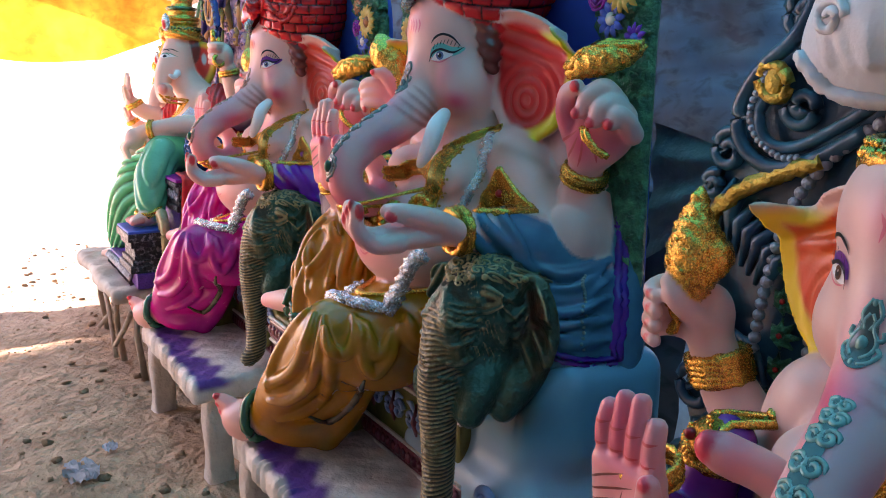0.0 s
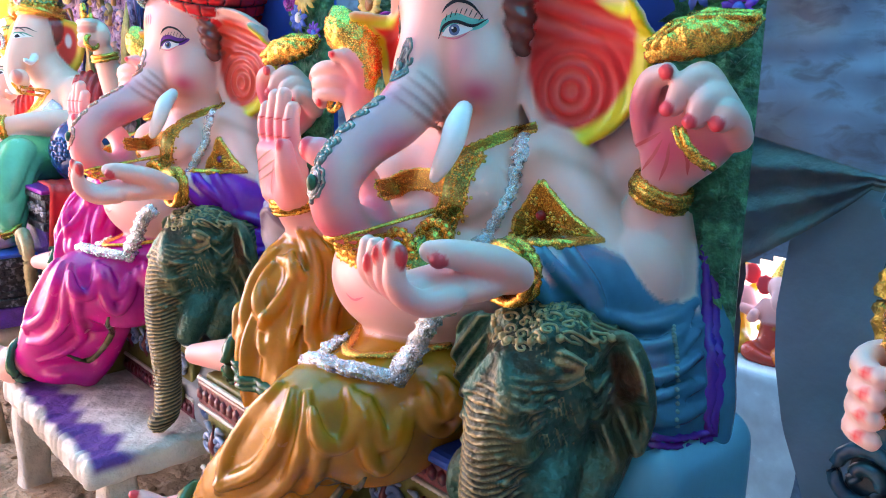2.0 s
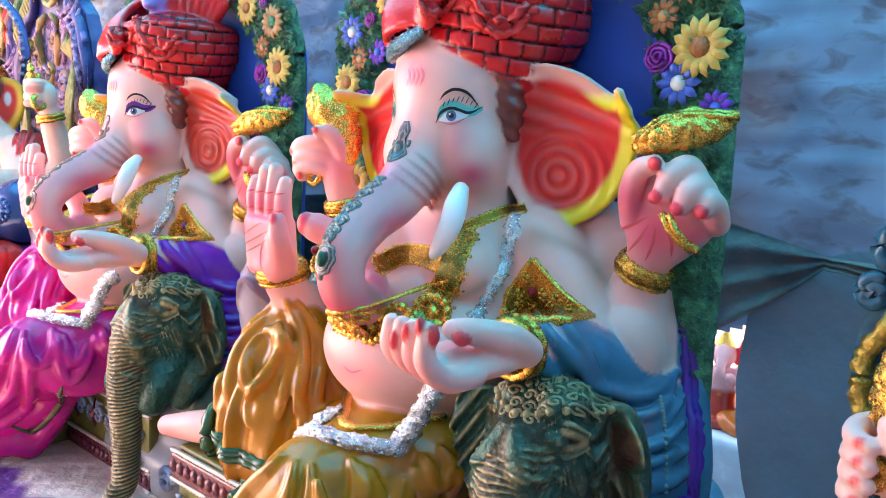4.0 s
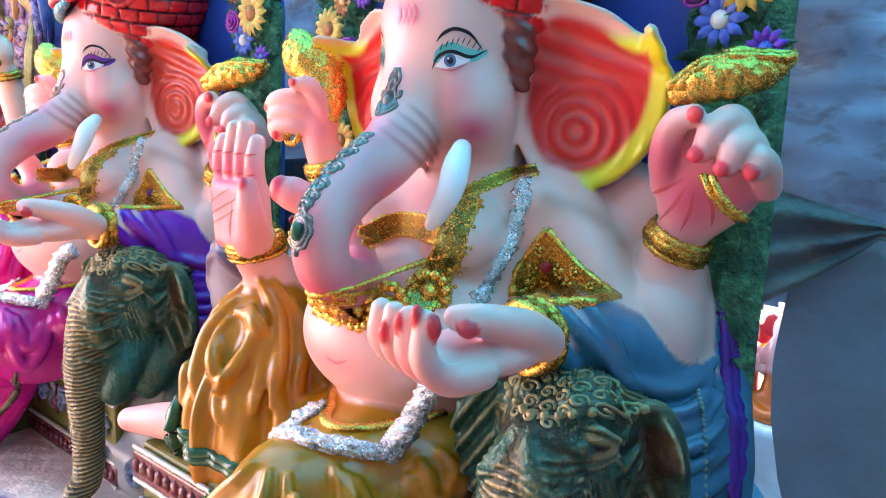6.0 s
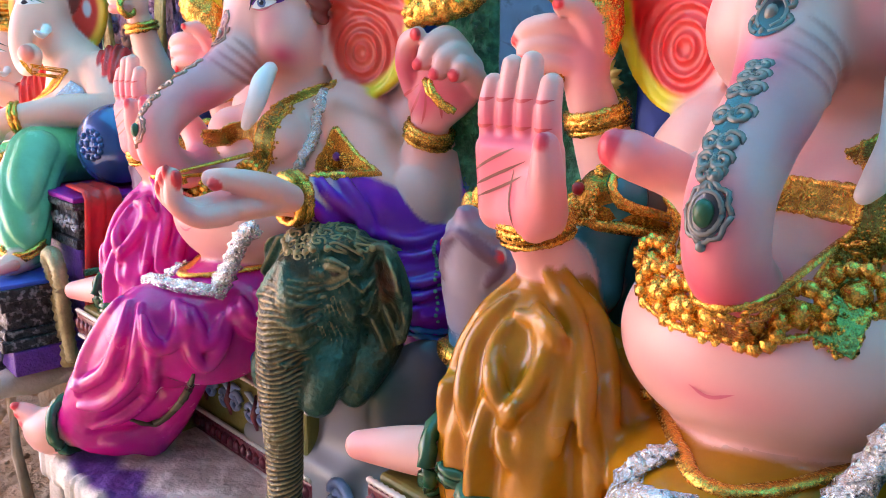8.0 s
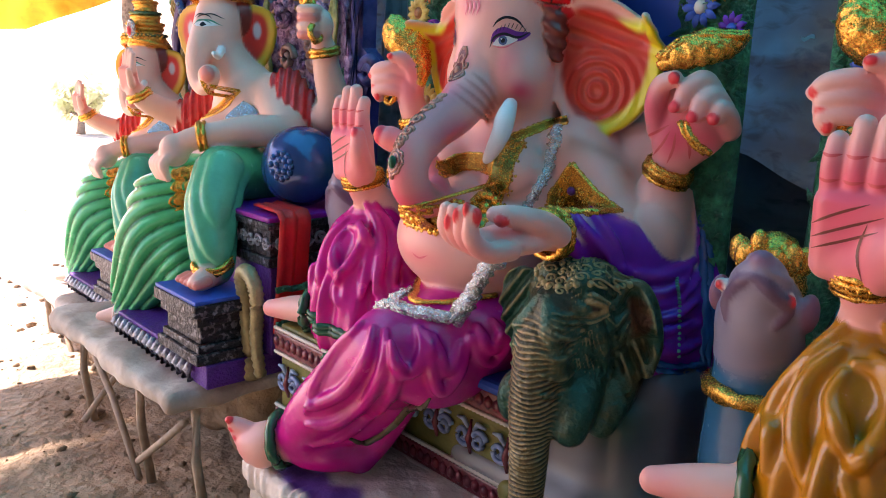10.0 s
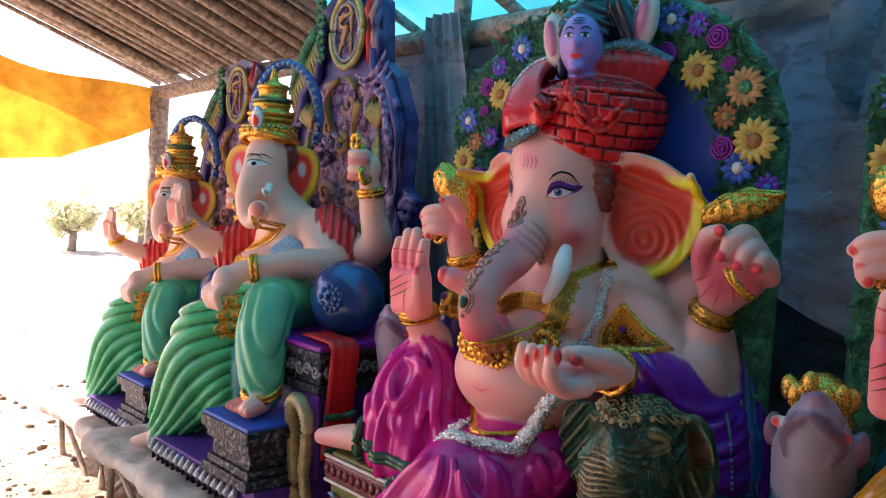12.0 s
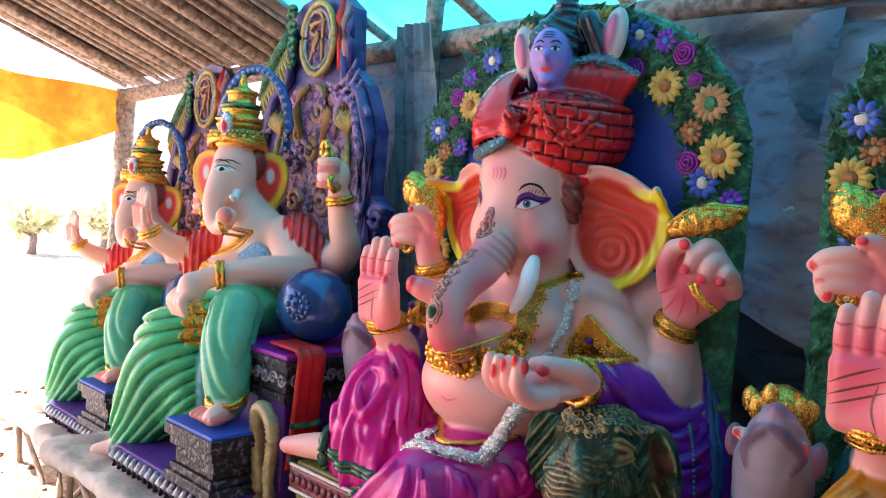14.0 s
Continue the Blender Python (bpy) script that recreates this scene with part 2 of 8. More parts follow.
def tube_arrays(pts, radii, sides=10, bump=0.0, seed=0, flat=1.0, up=(0, 0, 1)):
    """A closed tube along points; radii one number or one a point; bump roughens it."""
    pts = np.array(pts, float)
    n = len(pts)
    radii = np.full(n, radii) if np.isscalar(radii) else np.array(radii, float)
    tan = np.gradient(pts, axis=0)
    tan /= np.linalg.norm(tan, axis=1)[:, None] + 1e-9
    rs = np.random.RandomState(seed)
    ref = np.array(up, float)
    verts = []
    for i in range(n):
        a = np.cross(tan[i], ref)
        if np.linalg.norm(a) < 1e-3:
            a = np.cross(tan[i], (1.0, 0.2, 0.0))
        a /= np.linalg.norm(a)
        b = np.cross(tan[i], a)
        for k in range(sides):
            q = 2 * math.pi * k / sides
            r = radii[i] * (1 + bump * rs.uniform(-1, 1))
            verts.append(pts[i] + r * (math.cos(q) * a + flat * math.sin(q) * b))
    faces = [(i * sides + k, i * sides + (k + 1) % sides, (i + 1) * sides + (k + 1) % sides, (i + 1) * sides + k) for i in range(n - 1) for k in range(sides)]
    faces += [tuple(range(sides))[::-1], tuple((n - 1) * sides + k for k in range(sides))]
    return np.array(verts), faces


def arrays_mesh(name, verts, faces, material, smooth=True):
    me = bpy.data.meshes.new(name)
    me.from_pydata([tuple(v) for v in verts], [], [tuple(f) for f in faces])
    me.materials.append(material)
    if smooth:
        me.polygons.foreach_set("use_smooth", [True] * len(me.polygons))
    me.update()
    return me


def tube(name, pts, radii, material, parent=None, label="", sides=10, bump=0.0, seed=0, flat=1.0, up=(0, 0, 1), **tags):
    v, f = tube_arrays(pts, radii, sides, bump, seed, flat, up)
    return link(name, arrays_mesh(name, v, f, material), parent, label, **tags)


ICO = {}


def ico_arrays(level=1):
    if level not in ICO:
        bm = bmesh.new()
        bmesh.ops.create_icosphere(bm, subdivisions=level, radius=1.0)
        bm.verts.index_update()
        ICO[level] = (np.array([v.co[:] for v in bm.verts]), [tuple(v.index for v in f.verts) for f in bm.faces])
        bm.free()
    return ICO[level]


# ---------------------------------------------------------------- sculpting with distance fields
def ball(c, r, rot=None):
    c, r = np.array(c, float), np.array(r if not np.isscalar(r) else (r,) * 3, float)
    R = None if rot is None else np.array(Euler([radians(a) for a in rot]).to_matrix())

    def f(P):
        q = P - c
        if R is not None:
            q = q @ R
        k0 = np.sqrt(((q / r) ** 2).sum(1)) + 1e-9
        k1 = np.sqrt(((q / (r * r)) ** 2).sum(1)) + 1e-9
        return k0 * (k0 - 1) / k1
    e = r if R is None else np.full(3, r.max())
    return f, c - e, c + e


def limb(pts, radii, n=6):
    """A tapered tube through points."""
    rows = np.column_stack([np.array(pts, float), np.full(len(pts), radii) if np.isscalar(radii) else np.array(radii, float)])
    rows = curve_points(rows, n) if len(rows) > 2 else rows

    segs = [(a[:3], b[:3] - a[:3], a[3], b[3] - a[3]) for a, b in zip(rows[:-1], rows[1:])]

    def f(P):
        d = np.full(len(P), 9.0)
        pp = np.einsum("ij,ij->i", P, P)
        for a, ab, r, dr in segs:
            n2 = ab @ ab + 1e-12
            dot = P @ ab - a @ ab
            t = np.minimum(np.maximum(dot / n2, 0), 1)
            q = pp - 2 * (P @ a) + a @ a - 2 * t * dot + t * t * n2
            np.minimum(d, np.sqrt(np.maximum(q, 0)) - r - t * dr, out=d)
        return d
    r = rows[:, 3].max()
    return f, rows[:, :3].min(0) - r, rows[:, :3].max(0) + r


def slab(c, half, rnd=0.01, rot=None):
    c, half = np.array(c, float), np.array(half, float)
    R = None if rot is None else np.array(Euler([radians(a) for a in rot]).to_matrix())

    def f(P):
        q = P - c
        if R is not None:
            q = q @ R
        q = np.abs(q) - half + rnd
        return np.linalg.norm(np.maximum(q, 0), axis=1) + np.minimum(q.max(1), 0) - rnd
    e = half if R is None else np.full(3, np.linalg.norm(half))
    return f, c - e, c + e


def poly_distance(poly, u, v):
    """Signed distance to a closed outline in a plane (inside: minus)."""
    poly = np.array(poly, float)
    d = np.full(len(u), 9.0)
    inside = np.zeros(len(u), bool)
    for (ax, ay), (bx, by) in zip(poly, np.roll(poly, -1, 0)):
        ex, ey = bx - ax, by - ay
        t = np.clip(((u - ax) * ex + (v - ay) * ey) / (ex * ex + ey * ey + 1e-12), 0, 1)
        d = np.minimum(d, np.hypot(u - ax - t * ex, v - ay - t * ey))
        cross = ((ay > v) != (by > v)) & (u < (bx - ax) * (v - ay) / (by - ay + 1e-12) + ax)
        inside ^= cross
    return np.where(inside, -d, d)


def plate(poly, depth, thick, rnd=0.006):
    """A bent plate: outline in x and z, depth(x, z) gives its y."""
    smooth_poly = curve_points(list(poly) + [poly[0]], 4)[:-1]

    def f(P):
        d2 = poly_distance(smooth_poly, P[:, 0], P[:, 2])
        w = np.abs(P[:, 1] - depth(P[:, 0], P[:, 2])) * 0.85 - thick
        q = np.column_stack([d2 + rnd, w + rnd])
        return np.linalg.norm(np.maximum(q, 0), axis=1) + np.minimum(q.max(1), 0) - rnd
    lo, hi = smooth_poly.min(0), smooth_poly.max(0)
    ys = depth(smooth_poly[:, 0], smooth_poly[:, 1])
    return f, np.array((lo[0], ys.min() - 0.06, lo[1])), np.array((hi[0], ys.max() + 0.06, hi[1])), smooth_poly


def turned(shape, origin, yaw):
    """A shape built round 0, turned by yaw degrees about z and set at origin."""
    f, lo, hi = shape[:3]
    R = np.array(Euler((0, 0, radians(yaw))).to_matrix())
    o = np.array(origin, float)
    c = np.array([(x, y, z) for x in (lo[0], hi[0]) for y in (lo[1], hi[1]) for z in (lo[2], hi[2])]) @ R.T + o
    return (lambda P: f((P - o) @ R)), c.min(0), c.max(0)


class Sculpt:
    """Forms melted together into one skin, each with its own paint."""

    def __init__(self, step):
        self.h, self.prims, self.extra = step, [], []
        self.off, self.rot = np.zeros(3), np.eye(3)

    def add(self, shape, paint, mat=0, k=0.02, kc=None, ripple=None, cut=False):
        f, lo, hi = shape[:3]
        g = f if ripple is None else (lambda P, f=f, ripple=ripple: f(P) + ripple(P))
        if self.off.any():
            c = np.array([(x, y, z) for x in (lo[0], hi[0]) for y in (lo[1], hi[1]) for z in (lo[2], hi[2])]) @ self.rot.T + self.off
            if callable(paint):
                paint = lambda P, pal, p=paint, o=self.off, R=self.rot: p((P - o) @ R, pal)
            g, lo, hi = (lambda P, g=g, o=self.off, R=self.rot: g((P - o) @ R)), c.min(0), c.max(0)
        self.prims.append((g, np.array(lo) - 0.03, np.array(hi) + 0.03, max(k, 1e-4), kc if kc is not None else min(k, 0.012), paint, mat, cut))

    def place(self, off=(0, 0, 0), yaw=0.0, pivot=(0, 0, 0)):
        """What is added next is turned by yaw degrees about the pivot, then shifted."""
        self.rot = np.array(Euler((0, 0, radians(yaw))).to_matrix())
        self.off = np.array(off, float) + np.array(pivot, float) - self.rot @ np.array(pivot, float)

    def mesh_in(self, verts, faces, paint, mat, laid=False):
        v = np.array(verts, float)
        self.extra.append((v if laid else v @ self.rot.T + self.off, faces, paint, mat))

    def value(self, P):
        d = np.full(len(P), 0.5)
        pl, ph = np.nanmin(P, 0), np.nanmax(P, 0)
        for g, lo, hi, k, kc, paint, mat, cut in self.prims:
            if (pl > hi + k).any() or (ph < lo - k).any():
                continue
            sel = np.where(((P > lo - k) & (P < hi + k)).all(1))[0]
            if len(sel):
                e = g(P[sel])
                if cut:
                    d[sel] = np.maximum(d[sel], -e)
                else:
                    h = np.clip(k - np.abs(d[sel] - e), 0, None) / k
                    d[sel] = np.minimum(d[sel], e) - h * h * k * 0.25
        return d

    def drop(self, P, way, far=0.25):
        """Points moved along way until they lie on the skin."""
        P, way = np.array(P, float), np.array(way, float) / np.linalg.norm(way)
        gone = np.zeros(len(P))
        for _ in range(18):
            d = self.value(P)
            s = np.clip(d * 0.85, -0.02, 0.06)
            gone += s
            P = P + s[:, None] * way
            if np.abs(s).max() < 3e-4:
                break
        P[(np.abs(gone) > far) | (np.abs(s) > 0.01)] = np.nan
        return P

    def run(self, q):
        """The longest stretch of a row of points that met the skin."""
        good = ~np.isnan(q).any(tuple(range(1, q.ndim)))
        best, i = (0, 0), 0
        while i < len(good):
            j = i
            while j < len(good) and good[j]:
                j += 1
            if j - i > best[1] - best[0]:
                best = (i, j)
            i = j + 1
        return best

    def ribbon(self, pts, width, way, paint, mat=0, lift=0.002, n=6, taper=True):
        """A painted line on the skin."""
        p = (curve_points(pts, n) if len(pts) > 2 else np.linspace(pts[0], pts[1], n)) @ self.rot.T + self.off
        way = self.rot @ np.array(way, float) / np.linalg.norm(way)
        tan = np.gradient(p, axis=0)
        side = np.cross(tan, way)
        side /= np.linalg.norm(side, axis=1)[:, None] + 1e-9
        w = np.full(len(p), width / 2.0)
        if taper:
            w *= np.minimum(1, 0.15 + 3.2 * np.minimum(np.linspace(0, 1, len(p)), np.linspace(1, 0, len(p))))
        rows = [self.drop(p + side * (w * s)[:, None], way) - way * lift for s in (-1, 0, 1)]
        v = np.stack(rows, 1)
        i0, i1 = self.run(v)
        if i1 - i0 < 3:
            return
        v = v[i0:i1].reshape(-1, 3)
        f = []
        for i in range(i1 - i0 - 1):
            for j in range(2):
                a = i * 3 + j
                f.append((a, a + 1, a + 4, a + 3))
        self.mesh_in(v, f, paint, mat, True)

    def fold(self, pts, r, way, paint, mat=1, n=5, sink=0.35, k=None):
        """A ridge of cloth laid on the skin."""
        p = curve_points(pts, n) if len(pts) > 2 else np.linspace(pts[0], pts[1], n)
        q = self.drop(p, way, 0.6)
        i0, i1 = self.run(q)
        q = q[i0:i1]
        if len(q) < 4:
            return
        way = np.array(way, float) / np.linalg.norm(way)
        t = np.linspace(0, 1, len(q))
        rad = r * np.minimum(1, 0.45 + 2.5 * np.minimum(t, 1 - t))
        self.add(limb(q + way * r * sink, rad, 1), paint, mat, k=k or r * 1.1, kc=0.004)

    def chain(self, pts, r, way, paint, mat, n=6, bump=0.25, seed=1, flat=1.0, sides=9, taper=False):
        """A lumpy cord laid on the skin."""
        p = (curve_points(pts, n) if len(pts) > 2 else np.linspace(pts[0], pts[1], n)) @ self.rot.T + self.off
        q = self.drop(p, self.rot @ np.array(way, float), 0.5)
        q = q[~np.isnan(q).any(1)]
        if len(q) < 3:
            return
        rad = np.full(len(q), r) * (np.minimum(1, 0.3 + 3 * np.minimum(np.linspace(0, 1, len(q)), np.linspace(1, 0, len(q)))) if taper else 1)
        v, f = tube_arrays(q, rad, sides, bump, seed, flat)
        self.mesh_in(v, f, paint, mat, True)

    def patch(self, outline, way, paint, mat=0, lift=0.002, rings=4):
        """A painted area on the skin, its outline given in space."""
        o = curve_points(list(outline) + [outline[0]], 5)[:-1] @ self.rot.T + self.off
        c = o.mean(0)
        way = self.rot @ np.array(way, float) / np.linalg.norm(way)
        v = [c[None]] + [c + (o - c) * (r / rings) for r in range(1, rings + 1)]
        v = self.drop(np.vstack(v), way) - way * lift
        m = len(o)
        for i in range(1 + m, len(v)):
            if np.isnan(v[i]).any():
                v[i] = v[i - m]
        if np.isnan(v).any():
            return
        f = [(0, 1 + i, 1 + (i + 1) % m) for i in range(m)]
        for r in range(rings - 1):
            a = 1 + r * m
            f += [(a + i, a + m + i, a + m + (i + 1) % m, a + (i + 1) % m) for i in range(m)]
        self.mesh_in(v, f, paint, mat, True)

    def grow(self):
        lo = np.min([p[1] for p in self.prims if not p[7]], 0) - 0.02
        hi = np.max([p[2] for p in self.prims if not p[7]], 0) + 0.02
        n = np.ceil((hi - lo) / self.h).astype(int) + 1
        D = np.full(n, 0.5, np.float32)
        axes = [lo[i] + self.h * np.arange(n[i]) for i in range(3)]
        for g, a, b, k, kc, paint, mat, cut in self.prims:
            i0 = np.clip(np.floor((a - k - lo) / self.h).astype(int), 0, n)
            i1 = np.clip(np.ceil((b + k - lo) / self.h).astype(int) + 1, 0, n)
            if (i1 <= i0).any():
                continue
            X, Y, Z = np.meshgrid(*[axes[i][i0[i]:i1[i]] for i in range(3)], indexing="ij")
            sub = D[i0[0]:i1[0], i0[1]:i1[1], i0[2]:i1[2]]
            e = g(np.column_stack([X.ravel(), Y.ravel(), Z.ravel()])).reshape(X.shape).astype(np.float32)
            if cut:
                sub[:] = np.maximum(sub, -e)
            else:
                h = np.clip(k - np.abs(sub - e), 0, None) / k
                sub[:] = np.minimum(sub, e) - h * h * (k * 0.25)
        ins = D < 0
        c = [ins[x:n[0] - 1 + x, y:n[1] - 1 + y, z:n[2] - 1 + z] for x in (0, 1) for y in (0, 1) for z in (0, 1)]
        any_, all_ = c[0].copy(), c[0].copy()
        for q in c[1:]:
            any_ |= q
            all_ &= q
        cells = np.argwhere(any_ & ~all_)
        idx = np.full(n - 1, -1, np.int64)
        idx[cells[:, 0], cells[:, 1], cells[:, 2]] = np.arange(len(cells))
        off = np.array([(x, y, z) for x in (0, 1) for y in (0, 1) for z in (0, 1)])
        val = np.stack([D[tuple((cells + o).T)] for o in off], 1)
        acc, cnt = np.zeros((len(cells), 3)), np.zeros(len(cells))
        for i in range(8):
            for j in range(i + 1, 8):
                if np.abs(off[i] - off[j]).sum() != 1:
                    continue
                x = (val[:, i] < 0) != (val[:, j] < 0)
                t = val[x, i] / (val[x, i] - val[x, j])
                acc[x] += off[i] + t[:, None] * (off[j] - off[i])
                cnt[x] += 1
        V = lo + self.h * (cells + acc / cnt[:, None])
        quads = []
        for ax in range(3):
            u, w = (ax + 1) % 3, (ax + 2) % 3
            s0, s1 = [slice(None)] * 3, [slice(None)] * 3
            s0[ax], s1[ax] = slice(0, -1), slice(1, None)
            cross = ins[tuple(s0)] != ins[tuple(s1)]
            e = np.argwhere(cross)
            e = e[(e[:, u] > 0) & (e[:, w] > 0) & (e[:, u] < n[u] - 1) & (e[:, w] < n[w] - 1)]
            if not len(e):
                continue
            du, dw = np.eye(3, dtype=int)[u], np.eye(3, dtype=int)[w]
            q = np.stack([idx[tuple((e - a).T)] for a in (du + dw, dw, 0 * du, du)], 1)
            flip = ~ins[tuple(e.T)]
            q[flip] = q[flip][:, ::-1]
            quads.append(q)
        F = np.vstack(quads)
        return V, F[(F >= 0).all(1)]

    def colour(self, V, palette):
        d = np.full(len(V), 0.5)
        C = np.zeros((len(V), 3))
        M = np.zeros(len(V), int)
        for g, lo, hi, k, kc, paint, mat, cut in self.prims:
            if cut:
                continue
            sel = np.where(((V > lo - k) & (V < hi + k)).all(1))[0]
            if not len(sel):
                continue
            e, P = g(V[sel]), V[sel]
            col = palette[paint] if isinstance(paint, str) else paint
            col = col(P, palette) if callable(col) else np.tile(col, (len(P), 1))
            w = np.clip(0.5 + 0.5 * (d[sel] - e) / max(kc, 1e-4), 0, 1)
            C[sel] = C[sel] * (1 - w)[:, None] + col * w[:, None]
            M[sel] = np.where(w > 0.5, mat, M[sel])
            h = np.clip(k - np.abs(d[sel] - e), 0, None) / k
            d[sel] = np.minimum(d[sel], e) - h * h * k * 0.25
        return C, M

    def mesh(self, name, grown, palette, materials, after=None):
        V, F = grown
        C, M = self.colour(V, palette)
        if after is not None:
            C = after(V, C, M)
        FM = M[F[:, 0]]
        starts, sizes, loops, verts, cols, mats = [], np.full(len(F), 4), [F.ravel()], [V], [C], [FM]
        nv = len(V)
        ex_sizes = []
        for v, f, paint, mat in self.extra:
            col = palette[paint] if isinstance(paint, str) else paint
            col = col(v, palette) if callable(col) else np.tile(col, (len(v), 1))
            verts.append(v)
            cols.append(col)
            ex_sizes += [len(q) for q in f]
            loops.append(np.array([nv + i for q in f for i in q], int))
            mats.append(np.full(len(f), mat))
            nv += len(v)
        sizes = np.concatenate([sizes, np.array(ex_sizes, int)])
        verts, cols, loops, mats = np.vstack(verts), np.vstack(cols), np.concatenate(loops), np.concatenate(mats)
        me = bpy.data.meshes.new(name)
        me.vertices.add(len(verts))
        me.vertices.foreach_set("co", verts.astype(np.float32).ravel())
        me.loops.add(len(loops))
        me.loops.foreach_set("vertex_index", loops.astype(np.int32))
        me.polygons.add(len(sizes))
        me.polygons.foreach_set("loop_start", np.concatenate([[0], np.cumsum(sizes)[:-1]]).astype(np.int32))
        for m in materials:
            me.materials.append(m)
        me.polygons.foreach_set("material_index", mats.astype(np.int32))
        me.polygons.foreach_set("use_smooth", np.ones(len(sizes), bool))
        me.update(calc_edges=True)
        at = me.attributes.new("paint", "FLOAT_COLOR", "POINT")
        at.data.foreach_set("color", np.column_stack([np.clip(cols, 0, 1), np.ones(len(cols))]).astype(np.float32).ravel())
        me.validate()
        return me


def mix3(a, b, w):
    return np.array(a) * (1 - w)[:, None] + np.array(b) * w[:, None]


def ramp(x, a, b):
    t = np.clip((x - a) / (b - a), 0, 1)
    return t * t * (3 - 2 * t)
# ---------------------------------------------------------------- the seated elephant-headed statue (mould one)
def fold_angle(cx, cy, n, amp, z0, z1, phase=0.0):
    def r(P):
        a = np.arctan2(P[:, 1] - cy, P[:, 0] - cx)
        wob = 0.35 * np.sin(7 * P[:, 2] + 3 * a)
        return amp * ramp(P[:, 2], z1, z0) * np.sin(n * a + phase + wob)
    return r


EAR = [(0.125, 1.80), (0.15, 1.895), (0.225, 1.95), (0.32, 1.93), (0.385, 1.885), (0.455, 1.89), (0.452, 1.81), (0.432, 1.70), (0.375, 1.615), (0.30, 1.57), (0.225, 1.575), (0.16, 1.63), (0.125, 1.71)]


def ear_shape(s, mirror=False, shift=0.0):
    poly = [((-x - shift if mirror else x), z) for x, z in EAR]
    sgn = -1 if mirror else 1

    def depth(x, z):
        u = x * sgn - shift * (1 if mirror else 0)
        if mirror:
            u = -x - shift
        r = np.hypot(u - 0.265, z - 1.69)
        rip = 0.0045 * np.sin(r * 2 * math.pi / 0.03) * ramp(r, 0.18, 0.06) + 0.006 * np.sin((z + 0.35 * u) * 2 * math.pi / 0.05) * ramp(z, 1.76, 1.84)
        return 0.055 + 0.22 * (u - 0.25) - 0.9 * np.maximum(0, np.hypot(u - 0.29, z - 1.73) - 0.10) ** 2 * 4 - 0.06 * ramp(u, 0.38, 0.46) * ramp(z, 1.80, 1.87) + rip
    f, lo, hi, outline = plate(poly, depth, 0.013)

    def paint(P, pal):
        u = -P[:, 0] - shift if mirror else P[:, 0]
        z = P[:, 2]
        e = -poly_distance(outline, P[:, 0], P[:, 2])
        r = np.hypot(u - 0.265, z - 1.69)
        ring = 0.5 + 0.5 * np.sin(r * 2 * math.pi / 0.03)
        red = np.array(pal["ear"])
        c = mix3(red, np.array(pal["ear2"]), 0.38 * ring * ramp(r, 0.13, 0.03) + 0.4 * (0.5 + 0.5 * np.sin((z + 0.35 * u) * 2 * math.pi / 0.05)) * ramp(z, 1.75, 1.85))
        inner = ramp(e, 0.022, 0.045) * ramp(u, 0.135, 0.16)
        c = mix3(pal["skin"], c, inner)
        rim = ramp(e, 0.048, 0.030) * ramp(u, 0.24, 0.31) * ramp(z, 1.90, 1.86)
        c = mix3(c, pal["rim"], rim)
        front = ramp(P[:, 1] - depth(P[:, 0], P[:, 2]), 0.004, -0.004)
        return mix3(pal["skin"], c, front)
    return (f, lo, hi), paint


def nail(s, c, r, way):
    s.add(ball(c, r), "nail", 0, k=0.003, kc=0.002)


def nail_on(s, p, way, r):
    """A nail set on the skin where the line through p meets it."""
    w = np.array(way, float) / np.linalg.norm(way)
    q = s.drop([np.array(p, float) - 0.09 * w], w, 0.3)[0]
    if not np.isnan(q).any():
        s.add(ball(q + 0.004 * w, r), "nail", 0, k=0.003, kc=0.002)


def bracelet(s, pts, r, paint="gold", mat=2, seed=1, flat=1.0, sides=10, bump=0.22):
    v, f = tube_arrays(pts, r, sides, bump, seed, flat)
    s.mesh_in(v, f, paint, mat)


def ring_points(c, axis, radius, n=28, squash=1.0):
    axis = Vector(axis).normalized()
    a = axis.orthogonal().normalized()
    b = axis.cross(a)
    return [np.array(c) + radius * (math.cos(2 * math.pi * i / n) * np.array(a) + squash * math.sin(2 * math.pi * i / n) * np.array(b)) for i in range(n + 1)]


def beads(s, pts, r, paint, mat, level=1):
    iv, jf = ico_arrays(level)
    for p in pts:
        s.mesh_in(iv * r + np.array(p), jf, paint, mat)


def roundel(s, c, way, r, paint, mat, petals=8):
    """A small boss: a ring of knobs round a dome."""
    iv, jf = ico_arrays(1)
    w = Vector(way).normalized()
    a = w.orthogonal().normalized()
    b = w.cross(a)
    A, B, W = np.array(a), np.array(b), np.array(w)
    R = np.array([A, B, W])
    s.mesh_in((iv * np.array((r * 0.5, r * 0.5, r * 0.4))) @ R + np.array(c), jf, paint, mat)
    for i in range(petals):
        q = 2 * math.pi * i / petals
        s.mesh_in((iv * r * 0.3) @ R + np.array(c) + 0.75 * r * (math.cos(q) * A + math.sin(q) * B) - 0.1 * r * W, jf, paint, mat)


